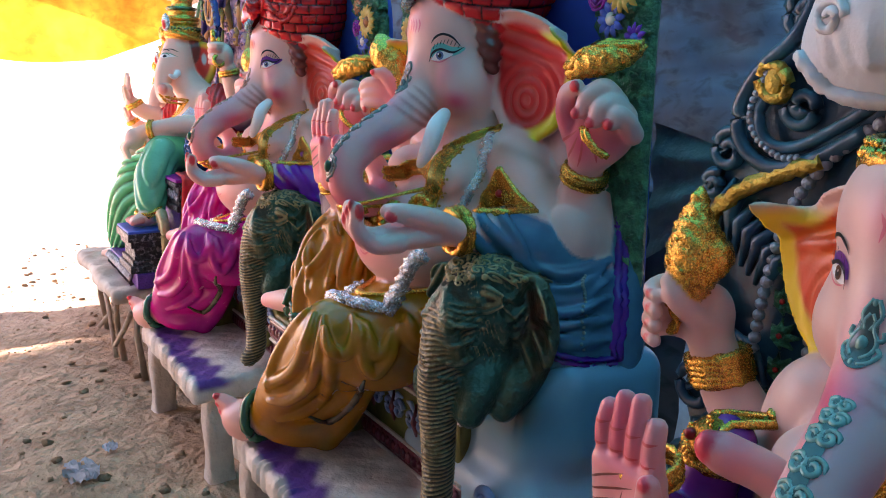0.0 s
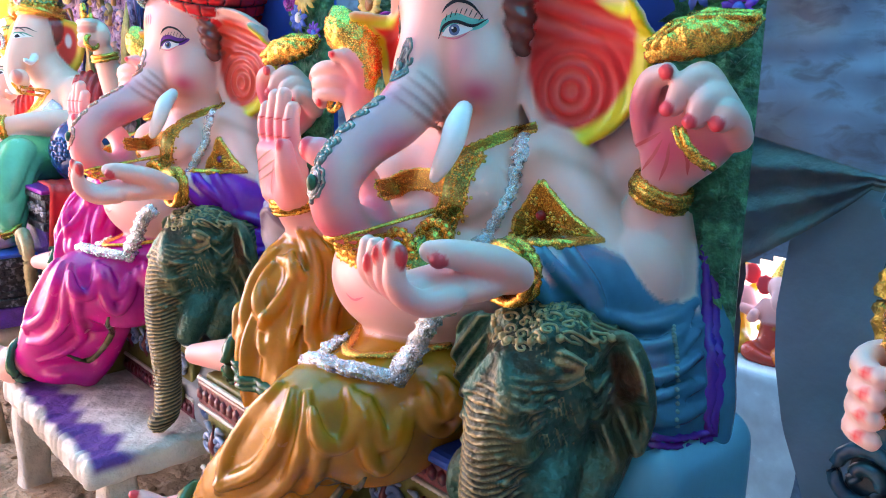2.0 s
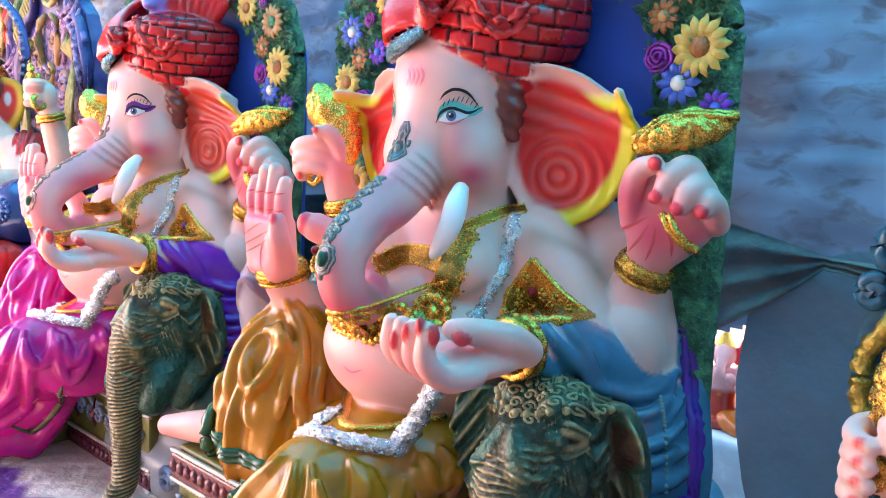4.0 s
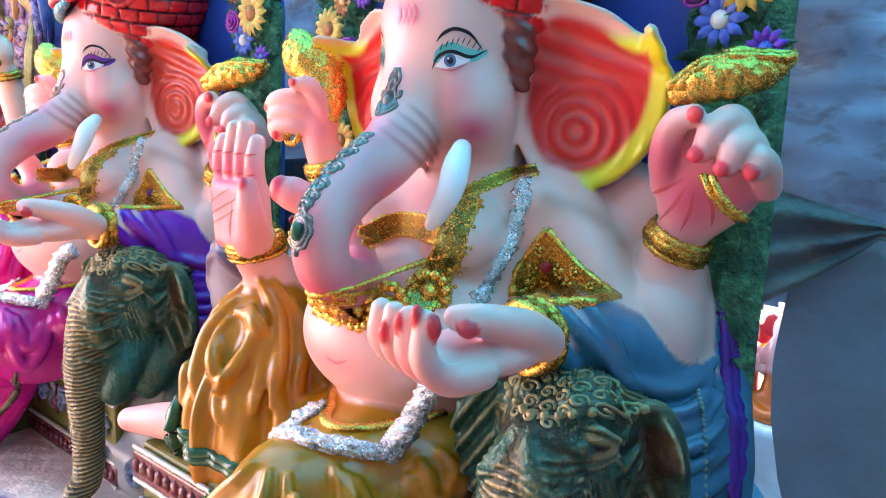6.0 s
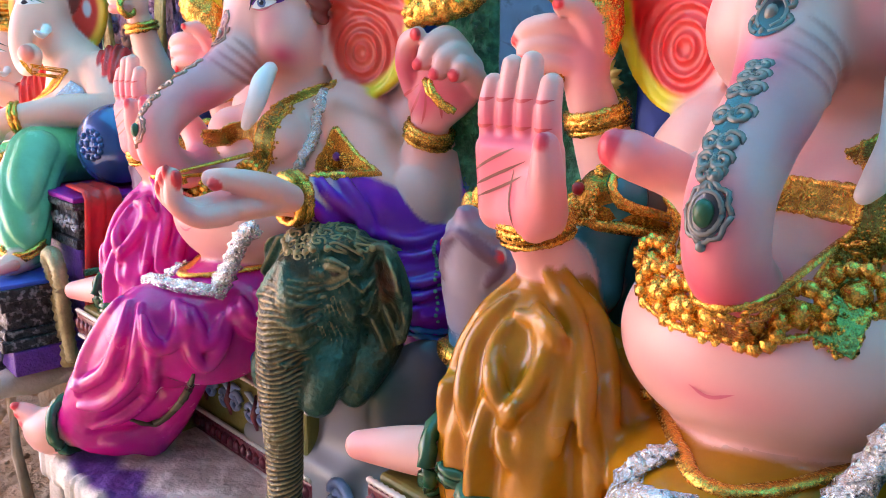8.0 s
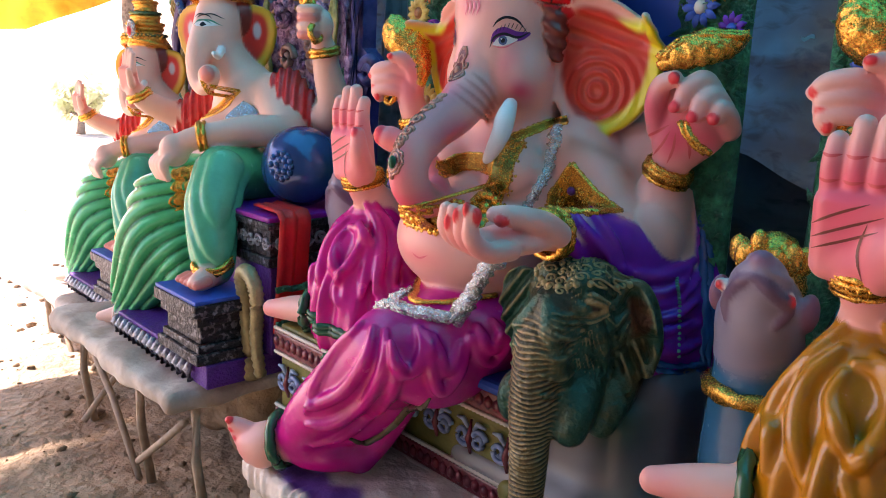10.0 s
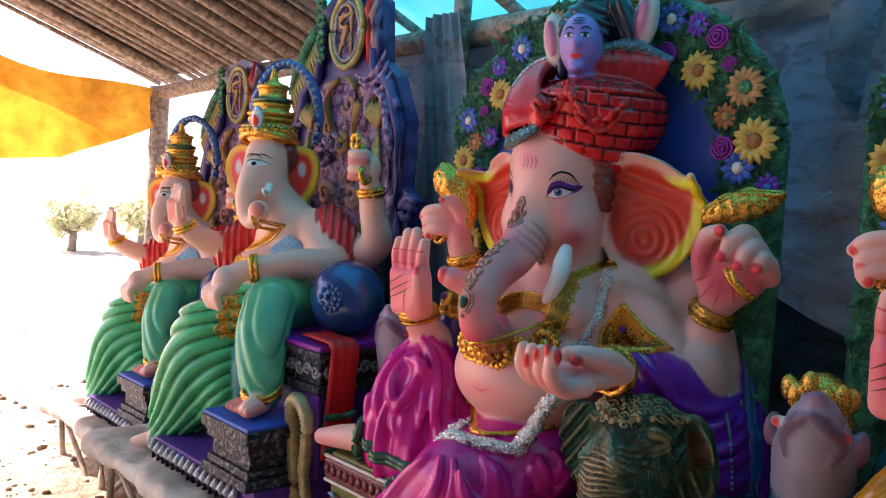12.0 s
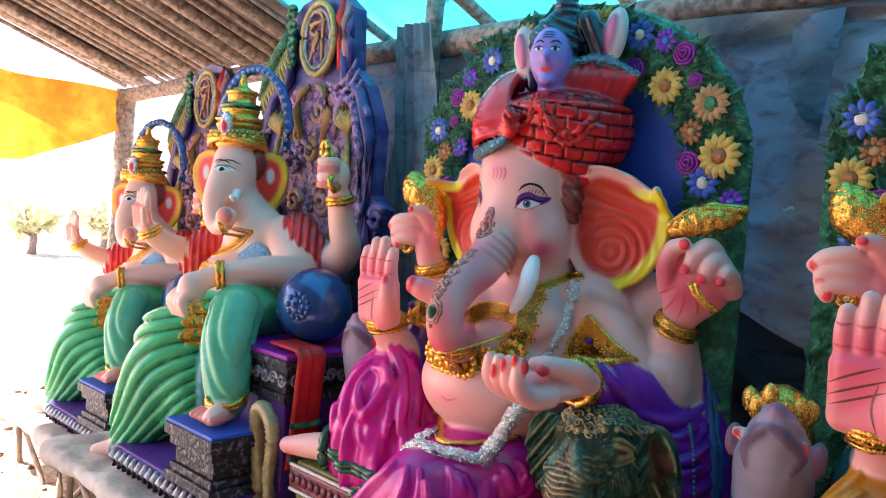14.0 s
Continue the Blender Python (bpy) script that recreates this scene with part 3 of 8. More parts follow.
def crown(s, c, r, h, tiers=4):
    """A tiered gold crown with a beaded rim and a silver drop in front."""
    x, y, z = c
    for i in range(tiers):
        t = i / tiers
        rr = r * (1 - 0.62 * t)
        s.add(ball((x, y + 0.02 * t, z + h * t * 0.85), (rr, rr, h / tiers * 0.75)), "gold", 2, k=0.006, kc=0.003, ripple=lambda P, z=z: 0.004 * np.sin(P[:, 2] * 180))
        bracelet(s, ring_points((x, y + 0.02 * t, z + h * (t * 0.85 + 0.09)), (0, 0, 1), rr * 0.97, 30), 0.011, "gold" if i % 2 else "gold2", 2, 30 + i, bump=0.3)
    s.add(limb([(x, y + 0.02, z + h * 0.8), (x, y + 0.02, z + h)], [r * 0.2, 0.012]), "gold", 2, k=0.01, kc=0.003)
    bracelet(s, ring_points((x, y, z - 0.035), (0, 0.25, 1), r * 1.02, 34), 0.016, "gold", 2, 40, bump=0.35)
    for i in range(9):
        a = math.pi * (1.08 + 0.84 * i / 8)
        roundel(s, (x + r * 1.05 * math.cos(a), y + r * 1.05 * math.sin(a), z + 0.01), (math.cos(a), math.sin(a), 0.1), 0.03, "gold", 2, 7)
    s.add(ball((x, y - r * 1.05, z + 0.06), (0.03, 0.02, 0.06)), "silver", 3, k=0.004, kc=0.002)
    s.add(ball((x, y - r * 1.05 - 0.016, z + 0.05), (0.014, 0.01, 0.03)), "nail", 0, k=0.003, kc=0.002)
    # beaded halo behind
    arc = [(x + 0.02 + (r + 0.05) * math.cos(a), y + 0.12, z + 0.06 + (h * 0.95) * math.sin(a)) for a in np.linspace(-0.3, math.pi + 0.3, 26)]
    bracelet(s, arc, 0.022, "halo", 1, 41, bump=0.25)
    beads(s, [(p[0], p[1] - 0.02, p[2]) for p in arc], 0.013, "halo2", 1)


def raised_bud(s):
    """A raised forearm with fingers closed round a gold bud."""
    s.add(limb([(-0.27, 0.10, 1.45), (-0.40, 0.17, 1.24), (-0.48, 0.18, 1.30), (-0.555, 0.16, 1.41), (-0.585, 0.14, 1.49)], [0.09, 0.085, 0.078, 0.066, 0.056]), "skin", 0, k=0.03)
    s.place((0.0, 0.06, -0.125))
    s.add(ball((-0.60, 0.065, 1.70), (0.055, 0.07, 0.085)), "skin", 0, k=0.03)
    for i in range(4):
        z = 1.77 - 0.036 * i
        s.add(limb([(-0.60, 0.05, z), (-0.665, 0.0, z + 0.01), (-0.675, -0.05, z), (-0.64, -0.07, z - 0.01)], [0.024, 0.024, 0.021, 0.017]), "skin", 0, k=0.006)
        nail(s, (-0.655, -0.075, z - 0.005), (0.016, 0.009, 0.012), None)
    s.add(limb([(-0.58, 0.02, 1.70), (-0.60, -0.05, 1.76), (-0.62, -0.06, 1.80)], [0.03, 0.025, 0.018]), "skin", 0, k=0.012)
    bracelet(s, ring_points((-0.66, -0.01, 1.70), (0.2, 1, 0.1), 0.035, 20), 0.012, "gold", 2, 45, bump=0.3)
    grain = lambda P: 0.004 * np.sin(P[:, 0] * 170) * np.sin(P[:, 2] * 150 + 2 * np.sin(P[:, 1] * 90)) + 0.003 * np.sin(P[:, 1] * 210 + P[:, 2] * 120)
    s.add(limb([(-0.60, 0.0, 1.795), (-0.60, 0.0, 1.84), (-0.60, 0.0, 1.90), (-0.60, 0.0, 1.95), (-0.60, 0.0, 2.0)], [0.045, 0.066, 0.056, 0.034, 0.016]), "gold", 2, k=0.008, kc=0.003, ripple=grain)
    s.add(ball((-0.555, 0.02, 1.86), (0.04, 0.04, 0.05)), "gold", 2, k=0.012, kc=0.003, ripple=grain)
    for i in range(26):
        a, z = i * 2.4, 1.81 + 0.006 * i
        r = np.interp(z, (1.80, 1.84, 1.90, 1.95, 2.0), (0.05, 0.066, 0.056, 0.034, 0.016))
        roundel(s, (-0.60 + r * math.cos(a), r * math.sin(a), z), (math.cos(a), math.sin(a), 0.2), 0.014, "gold", 2, 5)
    for d in (-0.028, -0.014, 0.0, 0.014, 0.028):
        bracelet(s, ring_points(np.array((-0.572, 0.088, 1.585)) + d * np.array((-0.25, -0.15, 0.95)), (-0.25, -0.15, 0.95), 0.066, 34), 0.013, "gold", 2, 43, bump=0.4)
    s.place()


def mould_one(step, crowned=False):
    s = Sculpt(step)
    SIDE = (-0.64, 0.76, -0.1)
    # trunk body and belly
    s.add(ball((0.0, 0.0, 1.37), (0.26, 0.17, 0.25)), "skin", 0)
    s.add(ball((0.0, -0.125, 1.245), (0.25, 0.25, 0.175)), "skin", 0, k=0.05)
    for q in (1, -1):
        s.add(ball((q * 0.125, -0.125, 1.455), (0.085, 0.085, 0.08)), "skin", 0, k=0.035)
        s.add(ball((q * 0.25, 0.06, 1.48), (0.10, 0.10, 0.11)), "skin", 0, k=0.05)
    # head
    s.add(ball((-0.02, -0.01, 1.91), (0.17, 0.17, 0.155)), "skin", 0, k=0.05)
    s.add(ball((-0.02, -0.035, 1.80), (0.135, 0.14, 0.15)), "skin", 0, k=0.06)
    for q in (1, -1):
        s.add(ball((-0.02 + q * 0.088, -0.055, 1.72), (0.09, 0.10, 0.105)), "skin", 0, k=0.05)
    s.add(ball((-0.02, 0.03, 1.63), (0.15, 0.13, 0.10)), "skin", 0, k=0.06)
    s.add(limb([(-0.03, -0.085, 1.87), (-0.03, -0.125, 1.775), (-0.018, -0.165, 1.685), (0.008, -0.255, 1.618), (0.034, -0.368, 1.567), (0.05, -0.446, 1.50), (0.054, -0.445, 1.425), (0.042, -0.37, 1.383), (-0.02, -0.295, 1.41), (-0.085, -0.295, 1.49), (-0.148, -0.36, 1.535)],
               [0.06, 0.070, 0.071, 0.064, 0.057, 0.053, 0.052, 0.049, 0.042, 0.036, 0.036], 7), "skin", 0, k=0.03)
    s.add(ball((-0.164, -0.378, 1.543), (0.024, 0.024, 0.030)), "nail", 0, k=0.003)
    for q in (1, -1):
        shape, paint = ear_shape(s, q < 0, -0.06 if crowned else 0.04)
        s.add(shape, paint, 0, k=0.012, kc=0.006)
    for i in range(4):
        s.fold([(0.05 - 0.012 * i, -0.24 - 0.014 * i, 1.73 - 0.018 * i), (0.075, -0.20 - 0.012 * i, 1.69 - 0.022 * i), (0.085, -0.17 - 0.012 * i, 1.65 - 0.02 * i)], 0.006, SIDE, "crease", 0, sink=0.6)
    # front left arm, palm up
    s.add(limb([(0.22, 0.02, 1.52), (0.33, 0.03, 1.42), (0.415, 0.0, 1.32), (0.41, -0.14, 1.325), (0.405, -0.25, 1.342), (0.415, -0.34, 1.352)], [0.09, 0.085, 0.075, 0.064, 0.049, 0.042]), "skin", 0, k=0.03)
    s.add(ball((0.42, -0.43, 1.350), (0.083, 0.13, 0.036)), "skin", 0, k=0.018)
    for i, x in enumerate((0.478, 0.437, 0.396, 0.357)):
        y = -0.505 + 0.012 * i
        s.add(limb([(x, y, 1.343), (x - 0.01, y - 0.06, 1.343), (x - 0.02, y - 0.103, 1.378), (x - 0.02, y - 0.105, 1.435 - 0.004 * i)], [0.026, 0.024, 0.021, 0.017]), "skin", 0, k=0.007)
    s.add(limb([(0.475, -0.34, 1.36), (0.487, -0.41, 1.395), (0.46, -0.485, 1.415), (0.432, -0.512, 1.418)], [0.034, 0.031, 0.026, 0.02]), "skin", 0, k=0.012)
    for p, r in (((0.393, -0.62, 1.405), (0.010, 0.010, 0.018)), ((0.432, -0.63, 1.428), (0.010, 0.010, 0.018)), ((0.468, -0.635, 1.447), (0.010, 0.010, 0.018)), ((0.502, -0.635, 1.437), (0.012, 0.012, 0.021)), ((0.44, -0.50, 1.402), (0.018, 0.018, 0.015))):
        nail_on(s, p, (-0.738, 0.639, -0.218), r)
    s.add(ball((0.36, 0.13, 1.43), (0.085, 0.07, 0.12)), "skin", 0, k=0.03)
    s.add(ball((0.35, 0.16, 1.53), (0.13, 0.07, 0.10), (0, 25, 0)), "skin", 0, k=0.03)
    # back left arm, raised
    s.add(limb([(0.27, 0.10, 1.45), (0.40, 0.12, 1.30), (0.475, 0.10, 1.23)], [0.09, 0.09, 0.085]), "skin", 0, k=0.03)
    s.add(limb([(0.475, 0.10, 1.215), (0.47, 0.10, 1.31), (0.468, 0.098, 1.40), (0.487, 0.085, 1.485)], [0.086, 0.088, 0.077, 0.054]), "skin", 0, k=0.006)
    s.add(ball((0.533, 0.075, 1.595), (0.080, 0.045, 0.105), (0, 14, 27)), "skin", 0, k=0.03)
    s.add(ball((0.588, 0.105, 1.62), (0.056, 0.044, 0.080), (0, 14, 27)), "skin", 0, k=0.03)
    s.add(ball((0.54, 0.068, 1.665), (0.066, 0.032, 0.064), (0, 14, 27)), "skin", 0, k=0.02)
    for p, nl in (([(0.474, 0.047, 1.60), (0.478, 0.016, 1.662), (0.500, 0.003, 1.714), (0.536, 0.002, 1.732)], (0.547, -0.016, 1.734)),
                  ([(0.600, 0.09, 1.69), (0.590, 0.05, 1.728), (0.570, 0.015, 1.706), (0.558, 0.003, 1.668)], (0.553, -0.016, 1.662)),
                  ([(0.620, 0.105, 1.655), (0.618, 0.058, 1.690), (0.609, 0.022, 1.676), (0.602, 0.014, 1.645)], (0.598, -0.004, 1.640)),
                  ([(0.637, 0.115, 1.61), (0.647, 0.078, 1.645), (0.644, 0.048, 1.660), (0.641, 0.038, 1.640)], (0.642, 0.020, 1.637))):
        s.add(limb(p, [0.031, 0.028, 0.026, 0.021]), "skin", 0, k=0.005)
        nail(s, nl, (0.016, 0.010, 0.016), None)
    for a, b in (((0.47, 1.575), (0.545, 1.615)), ((0.50, 1.53), (0.55, 1.60)), ((0.545, 1.515), (0.565, 1.595)), ((0.60, 1.53), (0.59, 1.59))):
        s.ribbon([(a[0], -0.1, a[1]), ((a[0] + b[0]) / 2 + 0.006, -0.1, (a[1] + b[1]) / 2), (b[0], -0.1, b[1])], 0.007, (-0.2, 0.97, 0), "rosecrease", 0, lift=0.0012)
    # right hand, palm forward, with its arm
    low = -0.13 if crowned else 0.0
    s.add(limb([(-0.22, 0.02, 1.52), (-0.36, 0.05, 1.36 + low), (-0.42, -0.02, 1.26 + low), (-0.39, -0.17, 1.27 + low), (-0.375, -0.265, 1.34 + low), (-0.385, -0.295, 1.41 + low)], [0.09, 0.085, 0.08, 0.065, 0.056, 0.054]), "skin", 0, k=0.03)
    s.place((0.0, 0.0, low))
    s.add(slab((-0.395, -0.312, 1.46), (0.088, 0.036, 0.09), 0.034, (6, 0, 0)), "skin", 0, k=0.02)
    s.add(ball((-0.345, -0.335, 1.43), (0.035, 0.03, 0.06)), "skin", 0, k=0.02)
    for i, (x, z) in enumerate(((-0.330, 1.648), (-0.372, 1.682), (-0.414, 1.676), (-0.456, 1.645))):
        s.add(limb([(x * 0.96 - 0.016, -0.315, 1.52), (x, -0.325, 1.58), (x, -0.318, z - 0.02)], [0.0235, 0.0225, 0.0195]), "skin", 0, k=0.003)
        for zz in (1.555, 1.60):
            s.ribbon([(x - 0.019, -0.36, zz + 0.004), (x, -0.36, zz), (x + 0.019, -0.36, zz + 0.004)], 0.006, (0, 1, 0), "rosecrease", 0, lift=0.0012, taper=True)
    s.add(limb([(-0.325, -0.325, 1.42), (-0.303, -0.355, 1.48), (-0.302, -0.362, 1.535)], [0.036, 0.030, 0.022]), "skin", 0, k=0.014)
    nail(s, (-0.300, -0.376, 1.54), (0.014, 0.010, 0.018), None)
    for a, b, c in (((-0.475, 1.475), (-0.43, 1.50), (-0.375, 1.525)), ((-0.475, 1.45), (-0.42, 1.475), (-0.35, 1.505)), ((-0.47, 1.43), (-0.41, 1.455), (-0.355, 1.48)), ((-0.375, 1.49), (-0.385, 1.44), (-0.37, 1.39))):
        s.ribbon([(a[0], -0.40, a[1]), (b[0], -0.40, b[1]), (c[0], -0.40, c[1])], 0.005, (0, 1, 0), "hair", 0, lift=0.0012)
    s.place()
    # back right arm with its hand
    if crowned:
        raised_bud(s)
    else:
        s.add(limb([(-0.27, 0.10, 1.45), (-0.41, 0.12, 1.33), (-0.455, 0.08, 1.42), (-0.482, 0.045, 1.51), (-0.495, 0.025, 1.58)], [0.09, 0.086, 0.076, 0.060, 0.050]), "skin", 0, k=0.03)
        s.add(ball((-0.505, 0.005, 1.655), (0.052, 0.046, 0.085), (0, -8, 0)), "skin", 0, k=0.025)
        s.add(limb([(-0.475, 0.01, 1.68), (-0.478, -0.015, 1.73), (-0.495, -0.045, 1.765), (-0.515, -0.065, 1.768)], [0.030, 0.026, 0.022, 0.018]), "skin", 0, k=0.006)
        nail(s, (-0.513, -0.080, 1.772), (0.014, 0.008, 0.011), None)
        for i in range(3):
            z = 1.722 - 0.036 * i
            s.add(limb([(-0.50, -0.01, z), (-0.545, -0.05, z + 0.012), (-0.592, -0.068, z + 0.004), (-0.622 + 0.018 * i, -0.064, z - 0.018)], [0.026, 0.024, 0.022, 0.018]), "skin", 0, k=0.005)
            nail(s, (-0.616 + 0.018 * i, -0.080, z - 0.016), (0.012, 0.008, 0.013), None)
    # right leg, folded, in draped cloth
    def drape(P):
        a = np.arctan2(P[:, 1] + 0.22, P[:, 0] + 0.36)
        w = 0.5 * np.sin(9 * P[:, 2] + 2 * a)
        return ramp(P[:, 2], 1.25, 1.02) * (0.013 * np.sin(13 * a + w) + 0.008 * np.sin(22 * a + 1.3 - 1.5 * w))
    s.add(limb([(-0.375, -0.235, 1.27), (-0.375, -0.25, 1.13), (-0.36, -0.245, 1.0), (-0.345, -0.24, 0.93)], [0.06, 0.14, 0.20, 0.215]), "cloth", 1, k=0.03, kc=0.006, ripple=drape)
    s.add(limb([(-0.05, 0.05, 1.02), (-0.25, -0.10, 1.02)], [0.17, 0.17]), "cloth", 1, k=0.03)
    back = lambda pts, way: [tuple(np.array(q) - 0.15 * np.array(way)) for q in pts]
    # right leg folds
    W = (-0.48, 0.78, -0.41)
    for pts in ([(-.38, -.348, 1.217), (-.384, -.375, 1.172), (-.356, -.391, 1.106), (-.325, -.38, 1.093), (-.308, -.349, 1.132), (-.309, -.323, 1.183), (-.337, -.319, 1.223), (-.37, -.333, 1.234)],
                [(-.397, -.318, 1.295), (-.425, -.365, 1.237), (-.445, -.408, 1.18), (-.445, -.445, 1.109), (-.433, -.474, 1.04)], [(-.393, -.334, 1.259), (-.422, -.387, 1.193), (-.415, -.424, 1.114), (-.381, -.445, 1.033)],
                [(-.345, -.31, 1.248), (-.292, -.31, 1.186), (-.268, -.33, 1.121), (-.248, -.364, 1.033)], [(-.346, -.283, 1.301), (-.29, -.282, 1.238), (-.243, -.303, 1.143), (-.217, -.337, 1.047)],
                [(-.323, -.379, 1.091), (-.33, -.405, 1.051), (-.308, -.415, 1.004)], [(-.325, -.269, 1.304), (-.25, -.264, 1.227), (-.208, -.287, 1.132), (-.185, -.314, 1.053)], [(-.47, -.40, 1.20), (-.50, -.43, 1.12), (-.51, -.46, 1.04)]):
        s.fold(back(pts, W), 0.020, W, "cloth", sink=-0.3, k=0.012)
    # left leg: thigh, hanging cloth, shin
    s.add(limb([(0.10, -0.02, 1.00), (0.07, -0.25, 0.985), (0.015, -0.47, 0.965)], [0.165, 0.145, 0.115]), "cloth", 1, k=0.04)
    s.add(limb([(0.01, -0.48, 0.965), (-0.09, -0.52, 0.86), (-0.20, -0.56, 0.74), (-0.295, -0.575, 0.625)], [0.112, 0.102, 0.09, 0.074]), "cloth", 1, k=0.03)
    s.add(ball((0.09, -0.33, 0.93), (0.11, 0.19, 0.14)), "cloth", 1, k=0.05)
    s.add(ball((-0.03, -0.40, 0.87), (0.10, 0.12, 0.13), (0, 40, 0)), "cloth", 1, k=0.04)
    s.add(ball((0.02, -0.22, 1.02), (0.24, 0.2, 0.10)), "cloth", 1, k=0.03, kc=0.006)
    s.add(limb([(-0.27, -0.555, 0.575), (-0.22, -0.51, 0.565), (-0.19, -0.44, 0.56)], [0.06, 0.055, 0.05]), "cloth", 1, k=0.03)
    s.add(limb([(-0.20, -0.51, 0.67), (-0.15, -0.45, 0.68), (-0.08, -0.37, 0.75)], [0.06, 0.055, 0.05]), "cloth", 1, k=0.03)
    s.add(limb([(-0.19, -0.42, 0.54), (-0.15, -0.37, 0.62), (-0.08, -0.33, 0.76)], [0.05, 0.05, 0.05]), "cloth", 1, k=0.03)
    W = (-0.84, 0.42, -0.35)
    for pts in ([(-.135, -.494, 1.001), (-.14, -.561, .931), (-.137, -.615, .862), (-.123, -.657, .778)], [(-.12, -.476, .986), (-.103, -.514, .899), (-.1, -.568, .829), (-.12, -.634, .798), (-.13, -.656, .795)],
                [(-.104, -.45, .977), (-.077, -.476, .882), (-.063, -.52, .797), (-.079, -.598, .745), (-.11, -.661, .743)], [(-.087, -.448, .94), (-.052, -.452, .851), (-.033, -.486, .765), (-.047, -.565, .706), (-.078, -.649, .681)],
                [(-.091, -.449, .947), (-.069, -.449, .895), (-.05, -.43, .872), (-.038, -.401, .878), (-.043, -.375, .921), (-.066, -.37, .981)], [(-.051, -.355, .965), (-.024, -.363, .89), (-.001, -.36, .838), (.02, -.336, .818), (.021, -.289, .871), (.008, -.258, .937)],
                [(-.04, -.34, .956), (-.017, -.338, .904), (0, -.33, .87), (.006, -.304, .887), (0, -.281, .931)], [(.006, -.25, .952), (.037, -.233, .898), (.062, -.195, .883), (.059, -.165, .925), (.024, -.184, .987)],
                [(.008, -.228, .974), (.031, -.219, .927), (.046, -.199, .916), (.042, -.181, .948)]):
        s.fold(back(pts, W), 0.020, W, "cloth", sink=-0.35, k=0.012)
    s.chain(back([(-.036, -.555, .691), (-.003, -.504, .672), (.012, -.442, .711), (.014, -.397, .759), (.009, -.372, .801)], W), 0.013, W, "lining", 1, 7, 0.15, 22, taper=True)
    # feet
    s.add(limb([(-0.32, -0.585, 0.60), (-0.375, -0.63, 0.585), (-0.42, -0.66, 0.575)], [0.062, 0.066, 0.056]), "skin", 0, k=0.03)
    s.add(ball((-0.40, -0.645, 0.555), (0.06, 0.055, 0.06)), "skin", 0, k=0.03)
    for i in range(5):
        z, x, y = 0.628 - 0.0255 * i, -0.472 + 0.009 * i * (0.4 + 0.3 * i), -0.70 + 0.0035 * i
        r = 0.025 - 0.0026 * i
        s.add(limb([(-0.40 + 0.004 * i, -0.655, 0.60 - 0.017 * i), ((x - 0.40) / 2 - 0.005, (y - 0.655) / 2 - 0.004, z * 0.6 + 0.4 * (0.60 - 0.017 * i) + 0.003), (x, y, z)], [0.03, r * 1.05, r * 0.95]), "skin", 0, k=0.006)
        nail(s, (x - 0.002, y - r * 0.72, z + r * 0.66), (r * 0.62, r * 0.55, r * 0.5), None)
    s.add(limb([(-0.47, -0.36, 0.935), (-0.58, -0.405, 0.925), (-0.68, -0.445, 0.91)], [0.055, 0.046, 0.03]), "skin", 0, k=0.02)
    # shawl over the left arm, falling at the side
    s.add(limb([(0.405, -0.19, 1.325), (0.425, -0.10, 1.30), (0.455, 0.02, 1.22), (0.48, 0.08, 1.12)], [0.064, 0.085, 0.11, 0.13]), "shawl", 1, k=0.015, kc=0.006)
    s.add(ball((0.455, 0.085, 1.07), (0.175, 0.185, 0.20)), "shawl", 1, k=0.05, kc=0.006)
    s.add(slab((0.45, 0.08, 0.97), (0.185, 0.18, 0.12), 0.08), "shawl", 1, k=0.06, kc=0.006)
    s.add(limb([(0.50, 0.20, 1.44), (0.545, 0.20, 1.33), (0.575, 0.18, 1.20), (0.60, 0.15, 1.05), (0.61, 0.13, 0.92)], [0.045, 0.05, 0.055, 0.06, 0.06]), "shawl", 1, k=0.05, kc=0.006)
    W = (-0.44, 0.84, -0.31)
    for pts in ([(.462, -.021, 1.22), (.523, .007, 1.208), (.57, .04, 1.228), (.6, .073, 1.273)], [(.482, -.032, 1.163), (.537, -.006, 1.153), (.582, .027, 1.177), (.622, .066, 1.223)], [(.502, -.035, 1.124), (.556, -.01, 1.115), (.598, .019, 1.133), (.636, .052, 1.167)],
                [(.533, -.034, 1.082), (.576, -.014, 1.075), (.614, .011, 1.089), (.654, .041, 1.112)], [(.555, -.04, 1.037), (.597, -.019, 1.032), (.63, .002, 1.044), (.665, .028, 1.063)],
                [(.289, -.068, 1.336), (.348, -.066, 1.259), (.409, -.058, 1.194), (.473, -.039, 1.155)], [(.308, -.053, 1.351), (.374, -.042, 1.287), (.442, -.025, 1.235), (.485, -.019, 1.193)], [(.344, -.03, 1.361), (.403, -.02, 1.303), (.456, -.015, 1.243)]):
        s.fold(back(pts, W), 0.016, W, "shawl", sink=-0.3, k=0.014)
    W = (-0.6, 0.78, -0.2)
    for r, a0, a1 in ((0.125, 205, 330), (0.155, 200, 322), (0.185, 205, 312), (0.215, 212, 300), (0.245, 222, 292)):
        arc = [np.array((0.478, 0.055, 1.30)) + r * (math.cos(radians(a)) * np.array((0.79, 0.61, 0)) + 1.12 * math.sin(radians(a)) * np.array((0, 0, 1))) for a in np.linspace(a0, a1, 6)]
        s.fold(back([tuple(p) for p in arc], W), 0.013, W, "shawl", sink=-0.35, k=0.010)
    s.add(ball((0.478, 0.055, 1.30), (0.088, 0.09, 0.115)), "skin", 0, k=0.004, kc=0.003)
